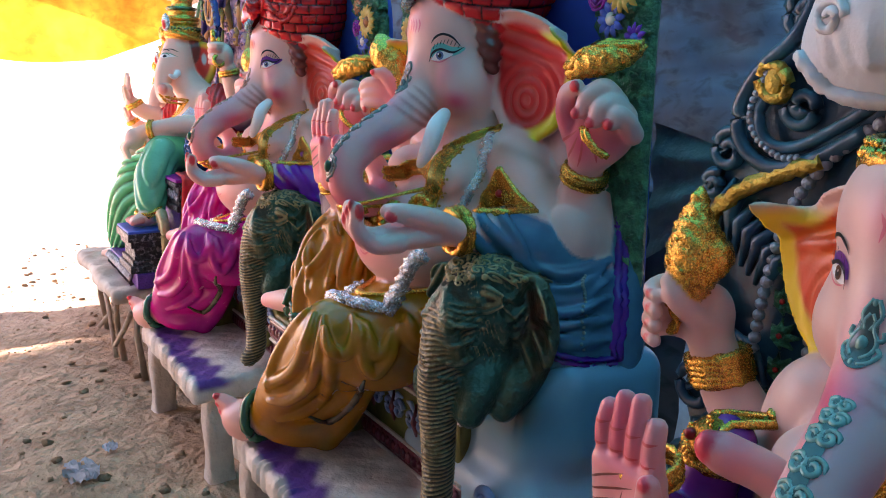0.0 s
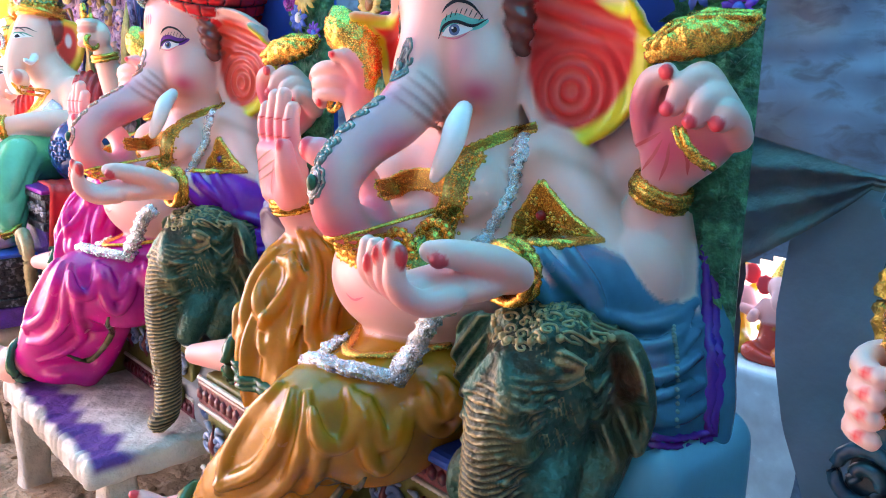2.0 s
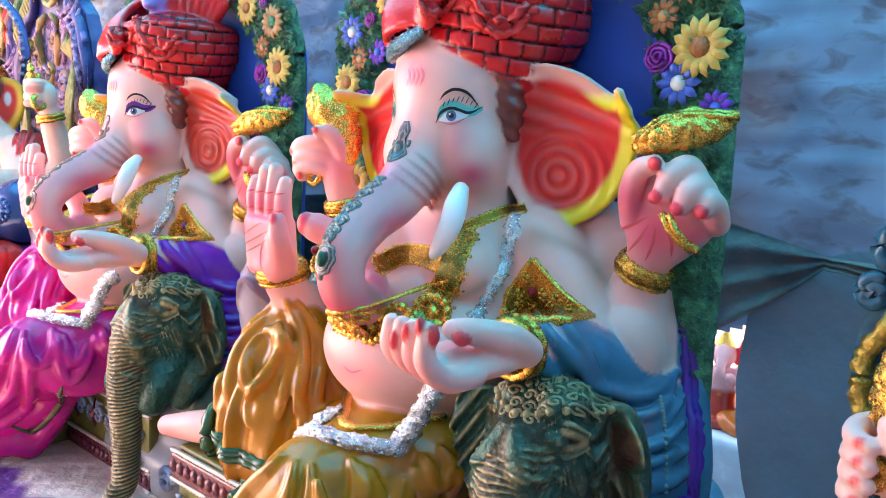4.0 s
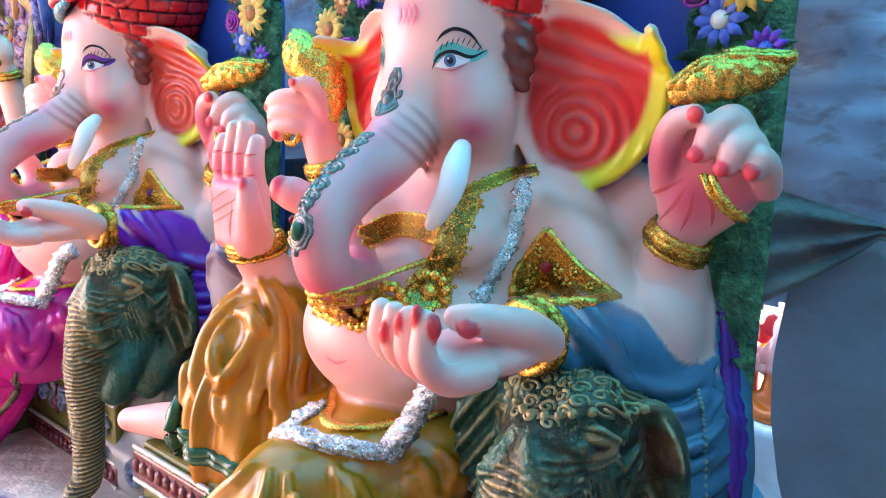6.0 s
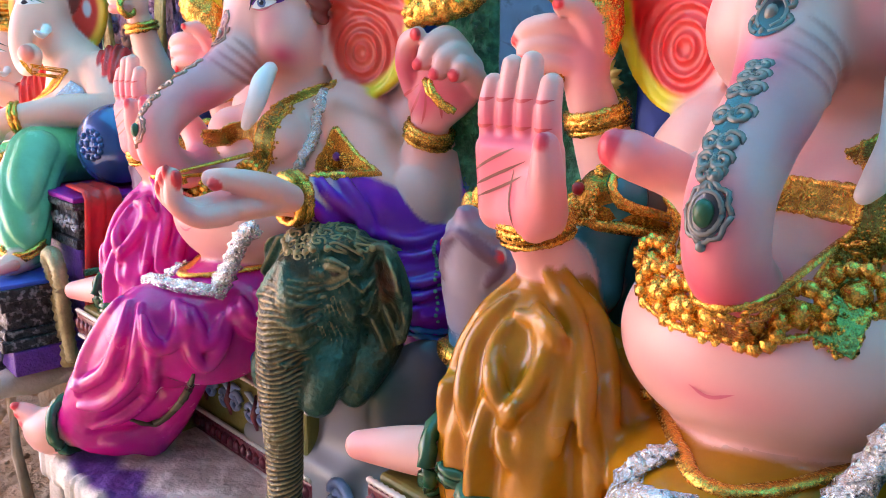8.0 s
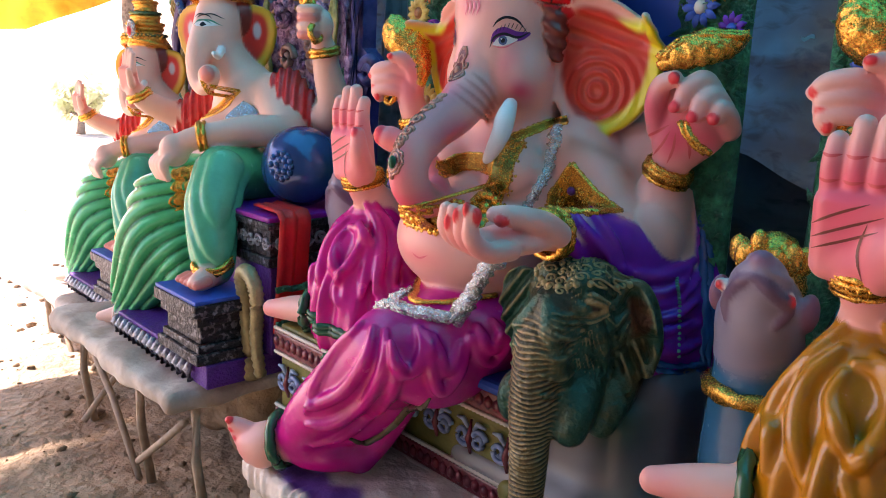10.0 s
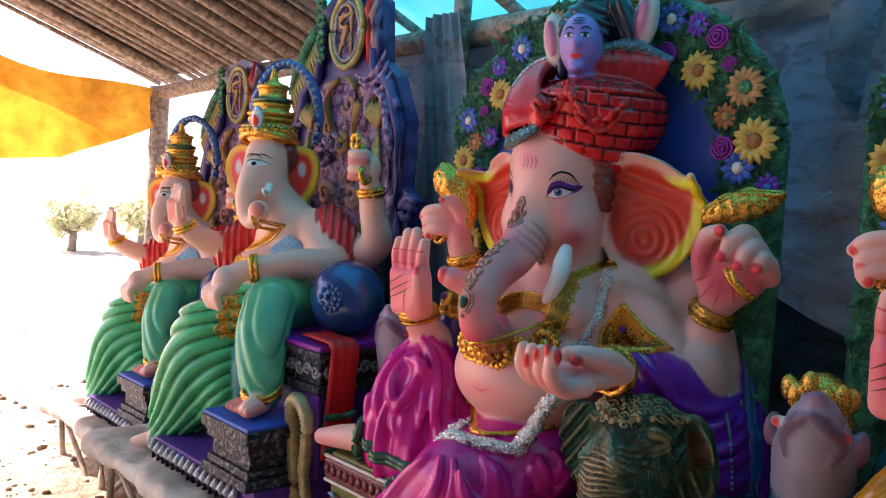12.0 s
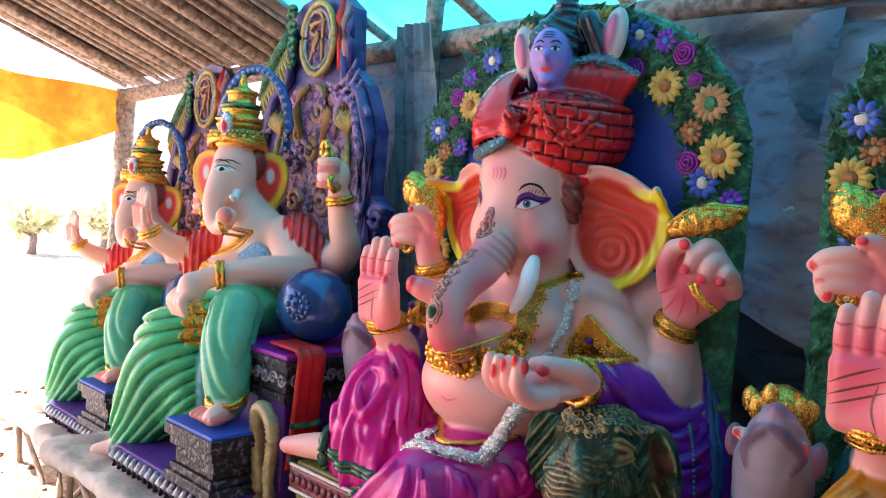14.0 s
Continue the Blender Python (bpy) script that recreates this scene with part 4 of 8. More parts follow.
    s.add(limb([(-0.40, -0.02, 1.30), (-0.45, 0.05, 1.15), (-0.46, 0.08, 0.98)], [0.09, 0.12, 0.13]), "shawl2", 1, k=0.015, kc=0.006)
    s.add(limb([(-0.33, -0.12, 1.42), (-0.37, -0.12, 1.33), (-0.36, -0.14, 1.25)], [0.06, 0.065, 0.06]), "shawl2", 1, k=0.01, kc=0.004)
    # hair and turban
    s.add(ball((0.0, 0.065, 1.90), (0.175, 0.15, 0.16)), "hair", 1, k=0.01, kc=0.005, ripple=lambda P: 0.005 * np.sin(P[:, 2] * 150 + P[:, 0] * 60))
    s.add(limb([(0.14, -0.03, 1.92), (0.155, -0.02, 1.85), (0.158, -0.01, 1.775)], [0.034, 0.034, 0.016]), "hair", 1, k=0.01, kc=0.004, ripple=lambda P: 0.004 * np.sin(P[:, 2] * 150 + P[:, 0] * 90))

    if crowned:
        crown(s, (0.0, 0.03, 2.0), 0.17, 0.30)
        details_one(s, True)
        return s

    def bricks(P):
        a = np.arctan2(P[:, 1] - 0.06, P[:, 0] - 0.05)
        v = P[:, 2] + 0.045 * np.sin(a + 1.9)
        row = np.floor(v / 0.04)
        fz = np.abs((v / 0.04) % 1 - 0.5)
        fa = np.abs((a * 0.24 / 0.075 + 0.5 * row) % 1 - 0.5)
        return np.maximum(ramp(fz, 0.39, 0.47), ramp(fa, 0.435, 0.485))

    def turban(P, pal):
        return mix3(pal["turban"], pal["groove"], bricks(P) * ramp(P[:, 1], 0.3, 0.15))
    s.add(limb([(0.035, 0.05, 2.0), (0.055, 0.06, 2.08)], [0.20, 0.222]), turban, 1, k=0.01, kc=0.004, ripple=lambda P: 0.012 * bricks(P) + np.maximum(0, P[:, 2] - 2.135) * 1.4 + 0.8 * np.maximum(0, 1.975 + 0.35 * (P[:, 1] + 0.17) * -1 - P[:, 2]) * ramp(P[:, 1], 0.0, -0.1))
    s.add(ball((-0.06, 0.01, 2.10), (0.075, 0.095, 0.09), (0, -12, 0)), "turban", 1, k=0.01)
    ends = curve_points([(-0.185, -0.085, 1.992), (-0.212, -0.07, 2.075), (-0.208, -0.035, 2.165), (-0.172, 0.005, 2.235), (-0.10, 0.02, 2.262)], 3)
    knot = np.array((0.02, -0.19, 2.05))
    for i, e in enumerate(ends):
        t = i / (len(ends) - 1)
        m = knot * 0.45 + e * 0.55 + np.array((-0.012, -0.055 + 0.02 * t, 0.012 * t))
        s.add(limb([tuple(knot + np.array((-0.004, 0.004, 0.022 * (t - 0.5)))), tuple(m), tuple(e), tuple(e + np.array((0.02, 0.09, 0.0)))], [0.008, 0.0135, 0.0155, 0.014]), "turban", 1, k=0.002)
    s.add(limb([tuple(p + np.array((-0.012, -0.004, 0.004))) for p in ends[3:]], 0.014), "hemsilver", 3, k=0.003, kc=0.002)
    s.add(limb([(-0.185, -0.095, 1.968), (-0.115, -0.155, 1.978), (-0.04, -0.19, 1.995), (0.0, -0.19, 2.01)], [0.018, 0.020, 0.018, 0.014]), "lace", 3, k=0.006, kc=0.003)
    s.add(ball((0.02, -0.185, 2.065), (0.03, 0.025, 0.05)), "turban", 1, k=0.006)
    for pts in ([(0.02, -0.25, 2.10), (0.05, -0.25, 2.055), (0.09, -0.25, 2.06), (0.13, -0.22, 2.125)], [(0.025, -0.25, 2.12), (0.055, -0.25, 2.085), (0.09, -0.25, 2.09), (0.13, -0.22, 2.135)], [(0.13, -0.22, 2.135), (0.17, -0.2, 2.06), (0.215, -0.15, 2.04), (0.255, -0.1, 2.09)], [(0.13, -0.22, 2.125), (0.165, -0.2, 2.035), (0.215, -0.15, 2.01), (0.26, -0.1, 2.07)]):
        s.chain(pts, 0.0105, (-0.4, 0.9, 0), "swag", 1, 12, 0.5, 23)
    q = s.drop([(0.13, -0.25, 2.135)], (-0.4, 0.9, 0), 0.5)[0]
    if not np.isnan(q).any():
        roundel(s, q, (0.4, -0.9, 0), 0.026, "swag", 1, 8)
    # frill at the top of the turban
    for i in range(8):
        x = 0.085 + 0.024 * i
        s.add(limb([(0.10 + 0.017 * i, 0.0 + 0.012 * i, 2.15), (x, -0.02 + 0.018 * i, 2.22), (x + 0.004, -0.01 + 0.018 * i, 2.265 - 0.0012 * (i - 3) ** 2)], [0.018, 0.021, 0.014]), "turban", 1, k=0.005)
    s.add(limb([(0.075, -0.03, 2.225), (0.115, -0.01, 2.272), (0.19, 0.045, 2.285), (0.275, 0.115, 2.245)], [0.010, 0.013, 0.014, 0.012]), "lace", 3, k=0.004, kc=0.003)
    details_one(s)
    return s


def eye(s, mirror=1, cx=-0.02):
    def M(pts):
        return [((p[0] if mirror > 0 else 2 * cx - p[0]), p[1] - 0.05, p[2]) for p in pts]
    way = (-0.66 * mirror, 0.75, 0.06)
    away = np.array(way) * -0.05
    sh = lambda pts: [tuple(np.array(p) + away + np.array((0, 0.05, 0))) for p in M(pts)]
    s.patch(sh([(0.03, -0.147, 1.816), (0.038, -0.142, 1.843), (0.06, -0.124, 1.856), (0.086, -0.1, 1.845), (0.115, -0.076, 1.842), (0.102, -0.085, 1.825), (0.084, -0.1, 1.818), (0.064, -0.118, 1.818), (0.047, -0.133, 1.812)]), way, "lid", 0, 0.0015)
    s.patch(sh([(0.034, -0.143, 1.807), (0.047, -0.133, 1.827), (0.064, -0.118, 1.832), (0.088, -0.097, 1.824), (0.07, -0.111, 1.811), (0.051, -0.128, 1.804)]), way, "white", 0, 0.003)
    c = np.array((0.057, -0.124, 1.820))
    e1, e2 = np.array((0.75, 0.66, 0)), np.array((0, 0, 1))
    for r, col, lift in ((0.0125, "iris", 0.0045), (0.0065, "black", 0.0055), (0.0025, "white", 0.0065)):
        o = 0.004 if col == "white" else 0
        s.patch(sh([tuple(c + r * (math.cos(a) * e1 + math.sin(a) * e2) + o * (e2 - e1)) for a in np.linspace(0, 2 * math.pi, 9)[:-1]]), way, col, 0, lift, 2)
    s.ribbon(sh([(0.029, -0.147, 1.800), (0.039, -0.14, 1.827), (0.06, -0.123, 1.838), (0.088, -0.097, 1.829), (0.114, -0.076, 1.845)]), 0.007, way, "black", 0, 0.005)
    s.ribbon(sh([(0.036, -0.145, 1.855), (0.047, -0.137, 1.872), (0.064, -0.122, 1.882), (0.087, -0.102, 1.874), (0.107, -0.084, 1.845)]), 0.007, way, "black", 0, 0.002)
    s.ribbon(sh([(0.036, -0.141, 1.803), (0.06, -0.12, 1.801), (0.086, -0.1, 1.818)]), 0.003, way, "rouge", 0, 0.004)
    for i in range(8):
        t = i / 7.0
        p = np.array((0.042 + 0.055 * t, -0.139 + 0.05 * t, 1.838 + 0.014 * math.sin(3.1 * t)))
        q = p + np.array((0.003 + 0.007 * t, 0.003, 0.016))
        s.ribbon(sh([tuple(p), tuple((p + q) / 2), tuple(q)]), 0.002, way, "black", 0, 0.004)


def gold_band(s, pts, width, way, seed, low="goldlow"):
    """A broad band of gold work: a dark ground, a knobbly rim, curls and bosses."""
    s.ribbon(pts, width, way, low, 2, 0.006, 7, False)
    p = curve_points(pts, 8)
    tan = np.gradient(p, axis=0)
    side = np.cross(tan, np.array(way))
    side /= np.linalg.norm(side, axis=1)[:, None]
    tan /= np.linalg.norm(tan, axis=1)[:, None]
    for q in (-0.5, 0.5):
        s.chain([tuple(v) for v in p + side * q * width], 0.0055, way, "gold", 2, 2, 0.45, seed)
    rs = np.random.RandomState(seed)
    step = max(1, int(round(width * 0.42 / max(np.linalg.norm(p[1] - p[0]), 1e-4))))
    for i in range(0, len(p), step):
        for q in (-0.24, 0.24):
            r = width * rs.uniform(0.17, 0.22)
            g = 1 if rs.rand() > 0.5 else -1
            curl = [tuple(p[i] + side[i] * (q * width + r * (1 - a / 9) * math.sin(g * a)) + tan[i] * r * (1 - a / 9) * math.cos(a)) for a in np.linspace(0, 7, 12)]
            s.chain(curl, width * 0.07, way, "gold", 2, 1, 0.2, seed, sides=6)
    c = s.drop(p[::step] + side[::step] * 0.0, way, 0.5)
    for v in c:
        if not np.isnan(v).any():
            roundel(s, v - 0.005 * np.array(way), -np.array(way), width * rs.uniform(0.12, 0.17), "gold", 2, 6)


def details_one(s, crowned=False):
    """Eyes, jewels, garlands and trimmings."""
    trimmings_one(s, crowned)
    if not crowned:
        s.add(limb([(0.135, -0.165, 1.645), (0.157, -0.205, 1.612), (0.162, -0.225, 1.57), (0.148, -0.239, 1.525), (0.134, -0.246, 1.498)], [0.020, 0.027, 0.026, 0.021, 0.013]), "tusk", 0, k=0.005, kc=0.003)


def trimmings_one(s, crowned):
    VIEW = (-0.64, 0.75, -0.12)
    far = lambda pts, d=0.12: [tuple(np.array(p) - d * np.array(VIEW)) for p in pts]
    eye(s)
    eye(s, -1)
    # collar, chest band, garlands
    gold_band(s, far([(0.241, -0.043, 1.611), (0.209, -0.068, 1.605), (0.176, -0.097, 1.586), (0.142, -0.127, 1.564), (0.10, -0.16, 1.535)]), 0.020, VIEW, 2)
    gold_band(s, far([(0.135, -0.132, 1.553), (0.122, -0.161, 1.489), (0.118, -0.174, 1.432), (0.10, -0.203, 1.368), (0.075, -0.235, 1.295)]), 0.052, VIEW, 3, "goldgreen")
    for p in far([(0.15, -0.13, 1.53), (0.145, -0.15, 1.49), (0.148, -0.16, 1.45), (0.145, -0.17, 1.41), (0.135, -0.185, 1.37), (0.125, -0.20, 1.335)]):
        q = s.drop([p], VIEW, 0.5)[0]
        if not np.isnan(q).any():
            roundel(s, q, -np.array(VIEW), 0.018, "gold", 2, 5)
    gold_band(s, far([(-0.04, -0.25, 1.45), (-0.005, -0.219, 1.476), (0.033, -0.181, 1.478), (0.08, -0.158, 1.47)]), 0.045, VIEW, 4)
    s.chain(far([(0.206, -0.046, 1.585), (0.207, -0.055, 1.527), (0.201, -0.071, 1.469), (0.187, -0.094, 1.41), (0.168, -0.121, 1.35), (0.15, -0.14, 1.30)]), 0.019, VIEW, "silver", 3, 7, 0.45, 5, 0.8)
    BELLY = (-0.1, 0.95, 0.1)
    bel = [(x, -0.6, 1.315 + 0.9 * x * x + (0.02 if x < -0.1 else 0)) for x in np.linspace(-0.2, 0.2, 9)]
    gold_band(s, bel, 0.085, BELLY, 6)
    for x in np.linspace(-0.18, 0.18, 8):
        q = s.drop([(x, -0.6, 1.298 + 0.9 * x * x)], BELLY, 0.5)[0]
        if not np.isnan(q).any():
            roundel(s, q + np.array((0, -0.012, 0)), (x * 2, -1, 0), 0.048, "gold", 2, 12)
    s.chain([(-0.14, -0.6, 1.12), (-0.06, -0.6, 1.105), (0.03, -0.6, 1.10), (0.12, -0.55, 1.105), (0.20, -0.5, 1.12)], 0.014, (-0.1, 0.95, 0.0), "gold", 2, 6, 0.25, 7, 0.6)
    s.ribbon([(-0.02, -0.5, 1.225), (0.01, -0.5, 1.215), (0.045, -0.5, 1.228)], 0.006, (0, 1, 0), "rouge", 0, 0.002)
    lap = [(-0.045, -0.365, 1.16), (-0.078, -0.395, 1.135), (-0.09, -0.43, 1.10), (-0.06, -0.45, 1.075), (0.0, -0.455, 1.06), (0.06, -0.435, 1.055), (0.12, -0.40, 1.06), (0.17, -0.37, 1.09), (0.205, -0.345, 1.15), (0.235, -0.335, 1.22), (0.26, -0.31, 1.25)]
    DOWN = (-0.1, 0.35, -0.9)
    lp = s.drop(curve_points([tuple(np.array(p) - 0.12 * np.array(DOWN)) for p in lap[:8]], 6), DOWN, 0.5)
    lp = np.vstack([lp[~np.isnan(lp).any(1)], curve_points(lap[7:], 5)[1:]])
    for j in range(3):
        tw = [p + 0.012 * np.array((math.cos(i * 1.1 + j * 2.1), math.sin(i * 1.1 + j * 2.1), 0.8 * math.cos(i * 1.1 + j * 2.1 + 1.0))) for i, p in enumerate(lp)]
        bracelet(s, tw, 0.0155, "silver", 3, 8 + j, bump=0.4)
    # bracelets
    for c, ax, r, t in (((0.414, -0.292, 1.346), (0.05, 1, 0.06), 0.058, 0.015), ((0.492, 0.082, 1.487), (0.42, -0.05, 0.9), 0.058, 0.014), ((-0.381, -0.282, 1.385), (-0.05, -0.25, 1), 0.062, 0.011), ((-0.488, 0.035, 1.552), (-0.12, -0.25, 1), 0.060, 0.014))[:3 if crowned else 4]:
        for i, dz in enumerate((-0.017, -0.006, 0.006, 0.017)):
            cc = np.array(c) + dz * np.array(Vector(ax).normalized())
            bracelet(s, ring_points(cc, ax, r + 0.002 * (i in (1, 2)), 40), t * 0.62, "gold" if i != 1 else "goldlow", 2, 11 + i, bump=0.4)
        bead = [p + 0.5 * t * (p - np.array(c)) / (np.linalg.norm(p - np.array(c)) + 1e-6) for p in ring_points(c, ax, r, 22)]
        for p in bead[:-1]:
            roundel(s, p, p - np.array(c), 0.011, "gold", 2, 5)
    for d in (-0.008, 0.008):
        bracelet(s, curve_points([(0.572 + d, 0.0, 1.628), (0.590 + d, -0.004, 1.60), (0.612 + d, 0.01, 1.572), (0.634 + d, 0.03, 1.552)], 4), 0.0075, "gold", 2, 12, bump=0.35)
    if not crowned:
        bracelet(s, ring_points((-0.545, -0.05, 1.63), (0.3, -1, 0.2), 0.020, 20, 0.8), 0.009, "gold", 2, 13, bump=0.3)
    # armlets with a red stone
    for q in (1, -1):
        W = (-0.55 * q, 0.8, -0.15)
        fr = lambda pts: [tuple((np.array(p) * np.array((q, 1, 1))) - 0.1 * np.array(W)) for p in pts]
        s.patch(fr([(0.297, -0.091, 1.492), (0.262, -0.125, 1.415), (0.276, -0.134, 1.372), (0.345, -0.086, 1.375), (0.415, -0.039, 1.383), (0.365, -0.062, 1.43)]), W, "goldlow", 2, 0.012, 6)
        for px, py, pz, pr in ((0.30, -0.105, 1.46, 0.016), (0.285, -0.118, 1.425, 0.018), (0.335, -0.08, 1.42, 0.018), (0.285, -0.122, 1.392, 0.018), (0.32, -0.10, 1.392, 0.018), (0.355, -0.075, 1.395, 0.018), (0.388, -0.055, 1.392, 0.014), (0.36, -0.07, 1.42, 0.013)):
            g = s.drop(fr([(px, py, pz)]), W, 0.5)[0]
            if not np.isnan(g).any():
                roundel(s, g - 0.012 * np.array(W), -np.array(W), pr, "gold", 2, 8)
        s.chain(fr([(0.25, -0.14, 1.372), (0.345, -0.086, 1.372), (0.43, -0.03, 1.382)]), 0.012, W, "gold", 2, 8, 0.3, 14)
        s.chain(fr([(0.30, -0.09, 1.50), (0.262, -0.125, 1.415), (0.262, -0.134, 1.372)]), 0.009, W, "gold", 2, 8, 0.3, 15)
        s.chain(fr([(0.30, -0.09, 1.50), (0.365, -0.062, 1.43), (0.425, -0.035, 1.385)]), 0.009, W, "gold", 2, 8, 0.3, 16)
        g = s.drop(fr([(0.308, -0.094, 1.424)]), W, 0.5)[0]
        if not np.isnan(g).any():
            iv, jf = ico_arrays(2)
            s.mesh_in(iv * 0.013 + g - 0.016 * np.array(W), jf, "gem", 0)
    # trunk trimmings: carved scrollwork that tapers down to a pendant with a green stone
    strip = [(0.0, -0.37, 1.715), (0.014, -0.43, 1.68), (0.034, -0.52, 1.615), (0.043, -0.562, 1.572)]
    DOWN = (0, 0.75, -0.45)
    s.ribbon(strip, 0.034, DOWN, "trim", 1, 0.002, 9)
    cs = curve_points(strip, 9)
    ct = np.gradient(cs, axis=0)
    ct /= np.linalg.norm(ct, axis=1)[:, None]
    spots = (2, 6, 10, 14, 18, 22, 25)
    for j, i in enumerate(spots):
        i = min(i, len(cs) - 2)
        big = (0.009, 0.011, 0.013, 0.014, 0.013, 0.011, 0.009)[j]
        for q in (1, -1):
            turn = np.linspace(-1.2, 6.6, 18)
            curl = [tuple(cs[i] + np.array((q * big * 0.95, 0, 0)) + np.array((-q * big * (1 - k / 8.0) * math.cos(k), 0, 0)) + ct[i] * big * 1.15 * (1 - k / 8.0) * math.sin(k)) for k in turn]
            s.chain([tuple(np.array(p) - 0.0015 * np.array(DOWN)) for p in curl], 0.0052, DOWN, "trimhi", 1, 1, 0.05, 5 + j, sides=6, taper=True)
            leaf = [tuple(cs[i] + np.array((q * x, 0, 0)) + ct[i] * y) for x, y in ((0.003, -0.6 * big), (0.9 * big, -1.25 * big), (1.9 * big, -0.9 * big), (2.1 * big, 0.1 * big))]
            s.chain(leaf, 0.0044, DOWN, "trimhi", 1, 4, 0.05, 9 + j, sides=6, taper=True)
        q = s.drop([cs[i]], DOWN, 0.5)[0]
        if not np.isnan(q).any():
            iv, jf = ico_arrays(1)
            s.mesh_in(iv * 0.0055 + q, jf, "trimhi", 1)
    for q in (-0.010, 0.0, 0.010):
        s.chain([tuple(cs[-2]), tuple(cs[-2] + ct[-2] * 0.014 + np.array((q * 0.7, 0, 0))), tuple(cs[-2] + ct[-2] * (0.030 - abs(q) * 0.8) + np.array((q, 0, 0)))], 0.0040, DOWN, "trimhi", 1, 5, 0.05, 4, sides=6, taper=True)
    FRONT = (0, 1, -0.1)
    g = np.array((0.050, -0.70, 1.515))
    iv, jf = ico_arrays(2)
    for w, h, r in ((0.019, 0.025, 0.0045), (0.027, 0.034, 0.0040)):
        oval = [tuple(g + np.array((w * math.cos(k) * (1 + (0.08 * math.cos(8 * k) if w > 0.02 else 0)), 0, h * math.sin(k) * (1 + (0.08 * math.cos(8 * k) if w > 0.02 else 0))))) for k in np.linspace(0, 2 * math.pi, 33)]
        s.chain(oval, r, FRONT, "trimhi", 1, 1, 0.1, 6, sides=6)
    oval = [tuple(g + np.array((0.025 * math.cos(k), 0, 0.032 * math.sin(k)))) for k in np.linspace(0, 2 * math.pi, 13)[:-1]]
    s.patch(oval, FRONT, "trim", 1, 0.003, 3)
    for z in (0.042, -0.040):
        q = s.drop([tuple(g + np.array((0, 0, z)))], FRONT, 0.5)[0]
        if not np.isnan(q).any():
            s.mesh_in(iv * 0.007 + q, jf, "trimhi", 1)
    q = s.drop([tuple(g)], FRONT, 0.5)[0]
    if not np.isnan(q).any():
        s.mesh_in(iv * np.array((0.013, 0.011, 0.018)) + q + np.array((0, -0.004, 0)), jf, "stone", 0)
    # plaque at the root of the trunk
    BROW = (0.05, 1, -0.1)
    at = lambda x, z: (-0.035 + x, -0.40, 1.768 + z)
    s.patch([at(-0.024, -0.044), at(0.0, -0.052), at(0.024, -0.044), at(0.020, -0.010), at(0.013, 0.025), at(0.0, 0.052), at(-0.013, 0.025), at(-0.020, -0.010)], BROW, "trim", 1, 0.003, 4)
    for q in (1, -1):
        for line in ([(0.004, 0.052), (0.014, 0.030), (0.009, 0.010), (0.018, -0.008), (0.020, -0.026), (0.008, -0.038)], [(0.002, 0.030), (0.008, 0.018), (0.004, 0.004)], [(0.010, -0.046), (0.024, -0.040), (0.031, -0.028), (0.024, -0.020)], [(0.016, -0.010), (0.026, -0.006), (0.024, 0.006)]):
            s.chain([at(q * x, z) for x, z in line], 0.0042, BROW, "trimhi", 1, 5, 0.05, 3, sides=6)
    for z, h in ((-0.018, 0.015), (-0.046, 0.008), (0.046, 0.008)):
        q = s.drop([at(0.0, z)], BROW, 0.5)[0]
        if not np.isnan(q).any():
            s.mesh_in(iv * np.array((h * 0.7, h * 0.6, h)) + q, jf, "trimhi", 1)
    for x in (-0.05, -0.035, -0.02, -0.005):
        s.ribbon([(x, -0.4, 1.885), (x + 0.006, -0.4, 1.91), (x - 0.004, -0.4, 1.93)], 0.007, (0.05, 1, 0), "rouge", 0, 0.002)
    # what the raised hands hold
    if crowned:
        return
    grain = lambda P: 0.0035 * np.sin(P[:, 0] * 170 + 3 * np.sin(P[:, 2] * 60)) * np.sin(P[:, 2] * 150 + 2 * np.sin(P[:, 1] * 90)) + 0.002 * np.sin(P[:, 1] * 260 + P[:, 2] * 190)
    shell = [(0.487, 0.025, 1.768), (0.525, 0.045, 1.792), (0.575, 0.068, 1.808), (0.625, 0.095, 1.818), (0.662, 0.118, 1.838)]
    s.add(limb(shell, [0.020, 0.038, 0.042, 0.030, 0.008]), "gold", 2, k=0.008, kc=0.003, ripple=grain)
    for j, d in enumerate((-0.022, 0.0, 0.022)):
        bracelet(s, [np.array(p) + np.array((0.4 * d, -0.7 * abs(d) - 0.004, r * 0.95 - 0.3 * abs(d))) for p, r in zip(curve_points(shell, 4), np.interp(np.linspace(0, 4, 17), range(5), (0.020, 0.038, 0.042, 0.030, 0.008)))], 0.009, "gold", 2, 70 + j, bump=0.45)
    conch = [(-0.455, 0.01, 1.695), (-0.475, 0.02, 1.745), (-0.515, 0.015, 1.80), (-0.553, 0.0, 1.835), (-0.575, -0.01, 1.875), (-0.585, -0.01, 1.905)]
    s.add(limb(conch, [0.022, 0.040, 0.058, 0.062, 0.036, 0.010]), "gold", 2, k=0.008, kc=0.003, ripple=grain)
    for i in range(22):
        a, t = i * 2.4, 1.0 + 3.2 * i / 22
        c = np.array([np.interp(t, range(6), [p[j] for p in conch]) for j in range(3)])
        r = np.interp(t, range(6), (0.022, 0.040, 0.058, 0.062, 0.036, 0.010))
        w = np.array((0.75 * math.cos(a), math.sin(a), 0.5 * math.cos(a)))
        w /= np.linalg.norm(w)
        roundel(s, c + w * r, w, 0.013, "gold", 2, 5)
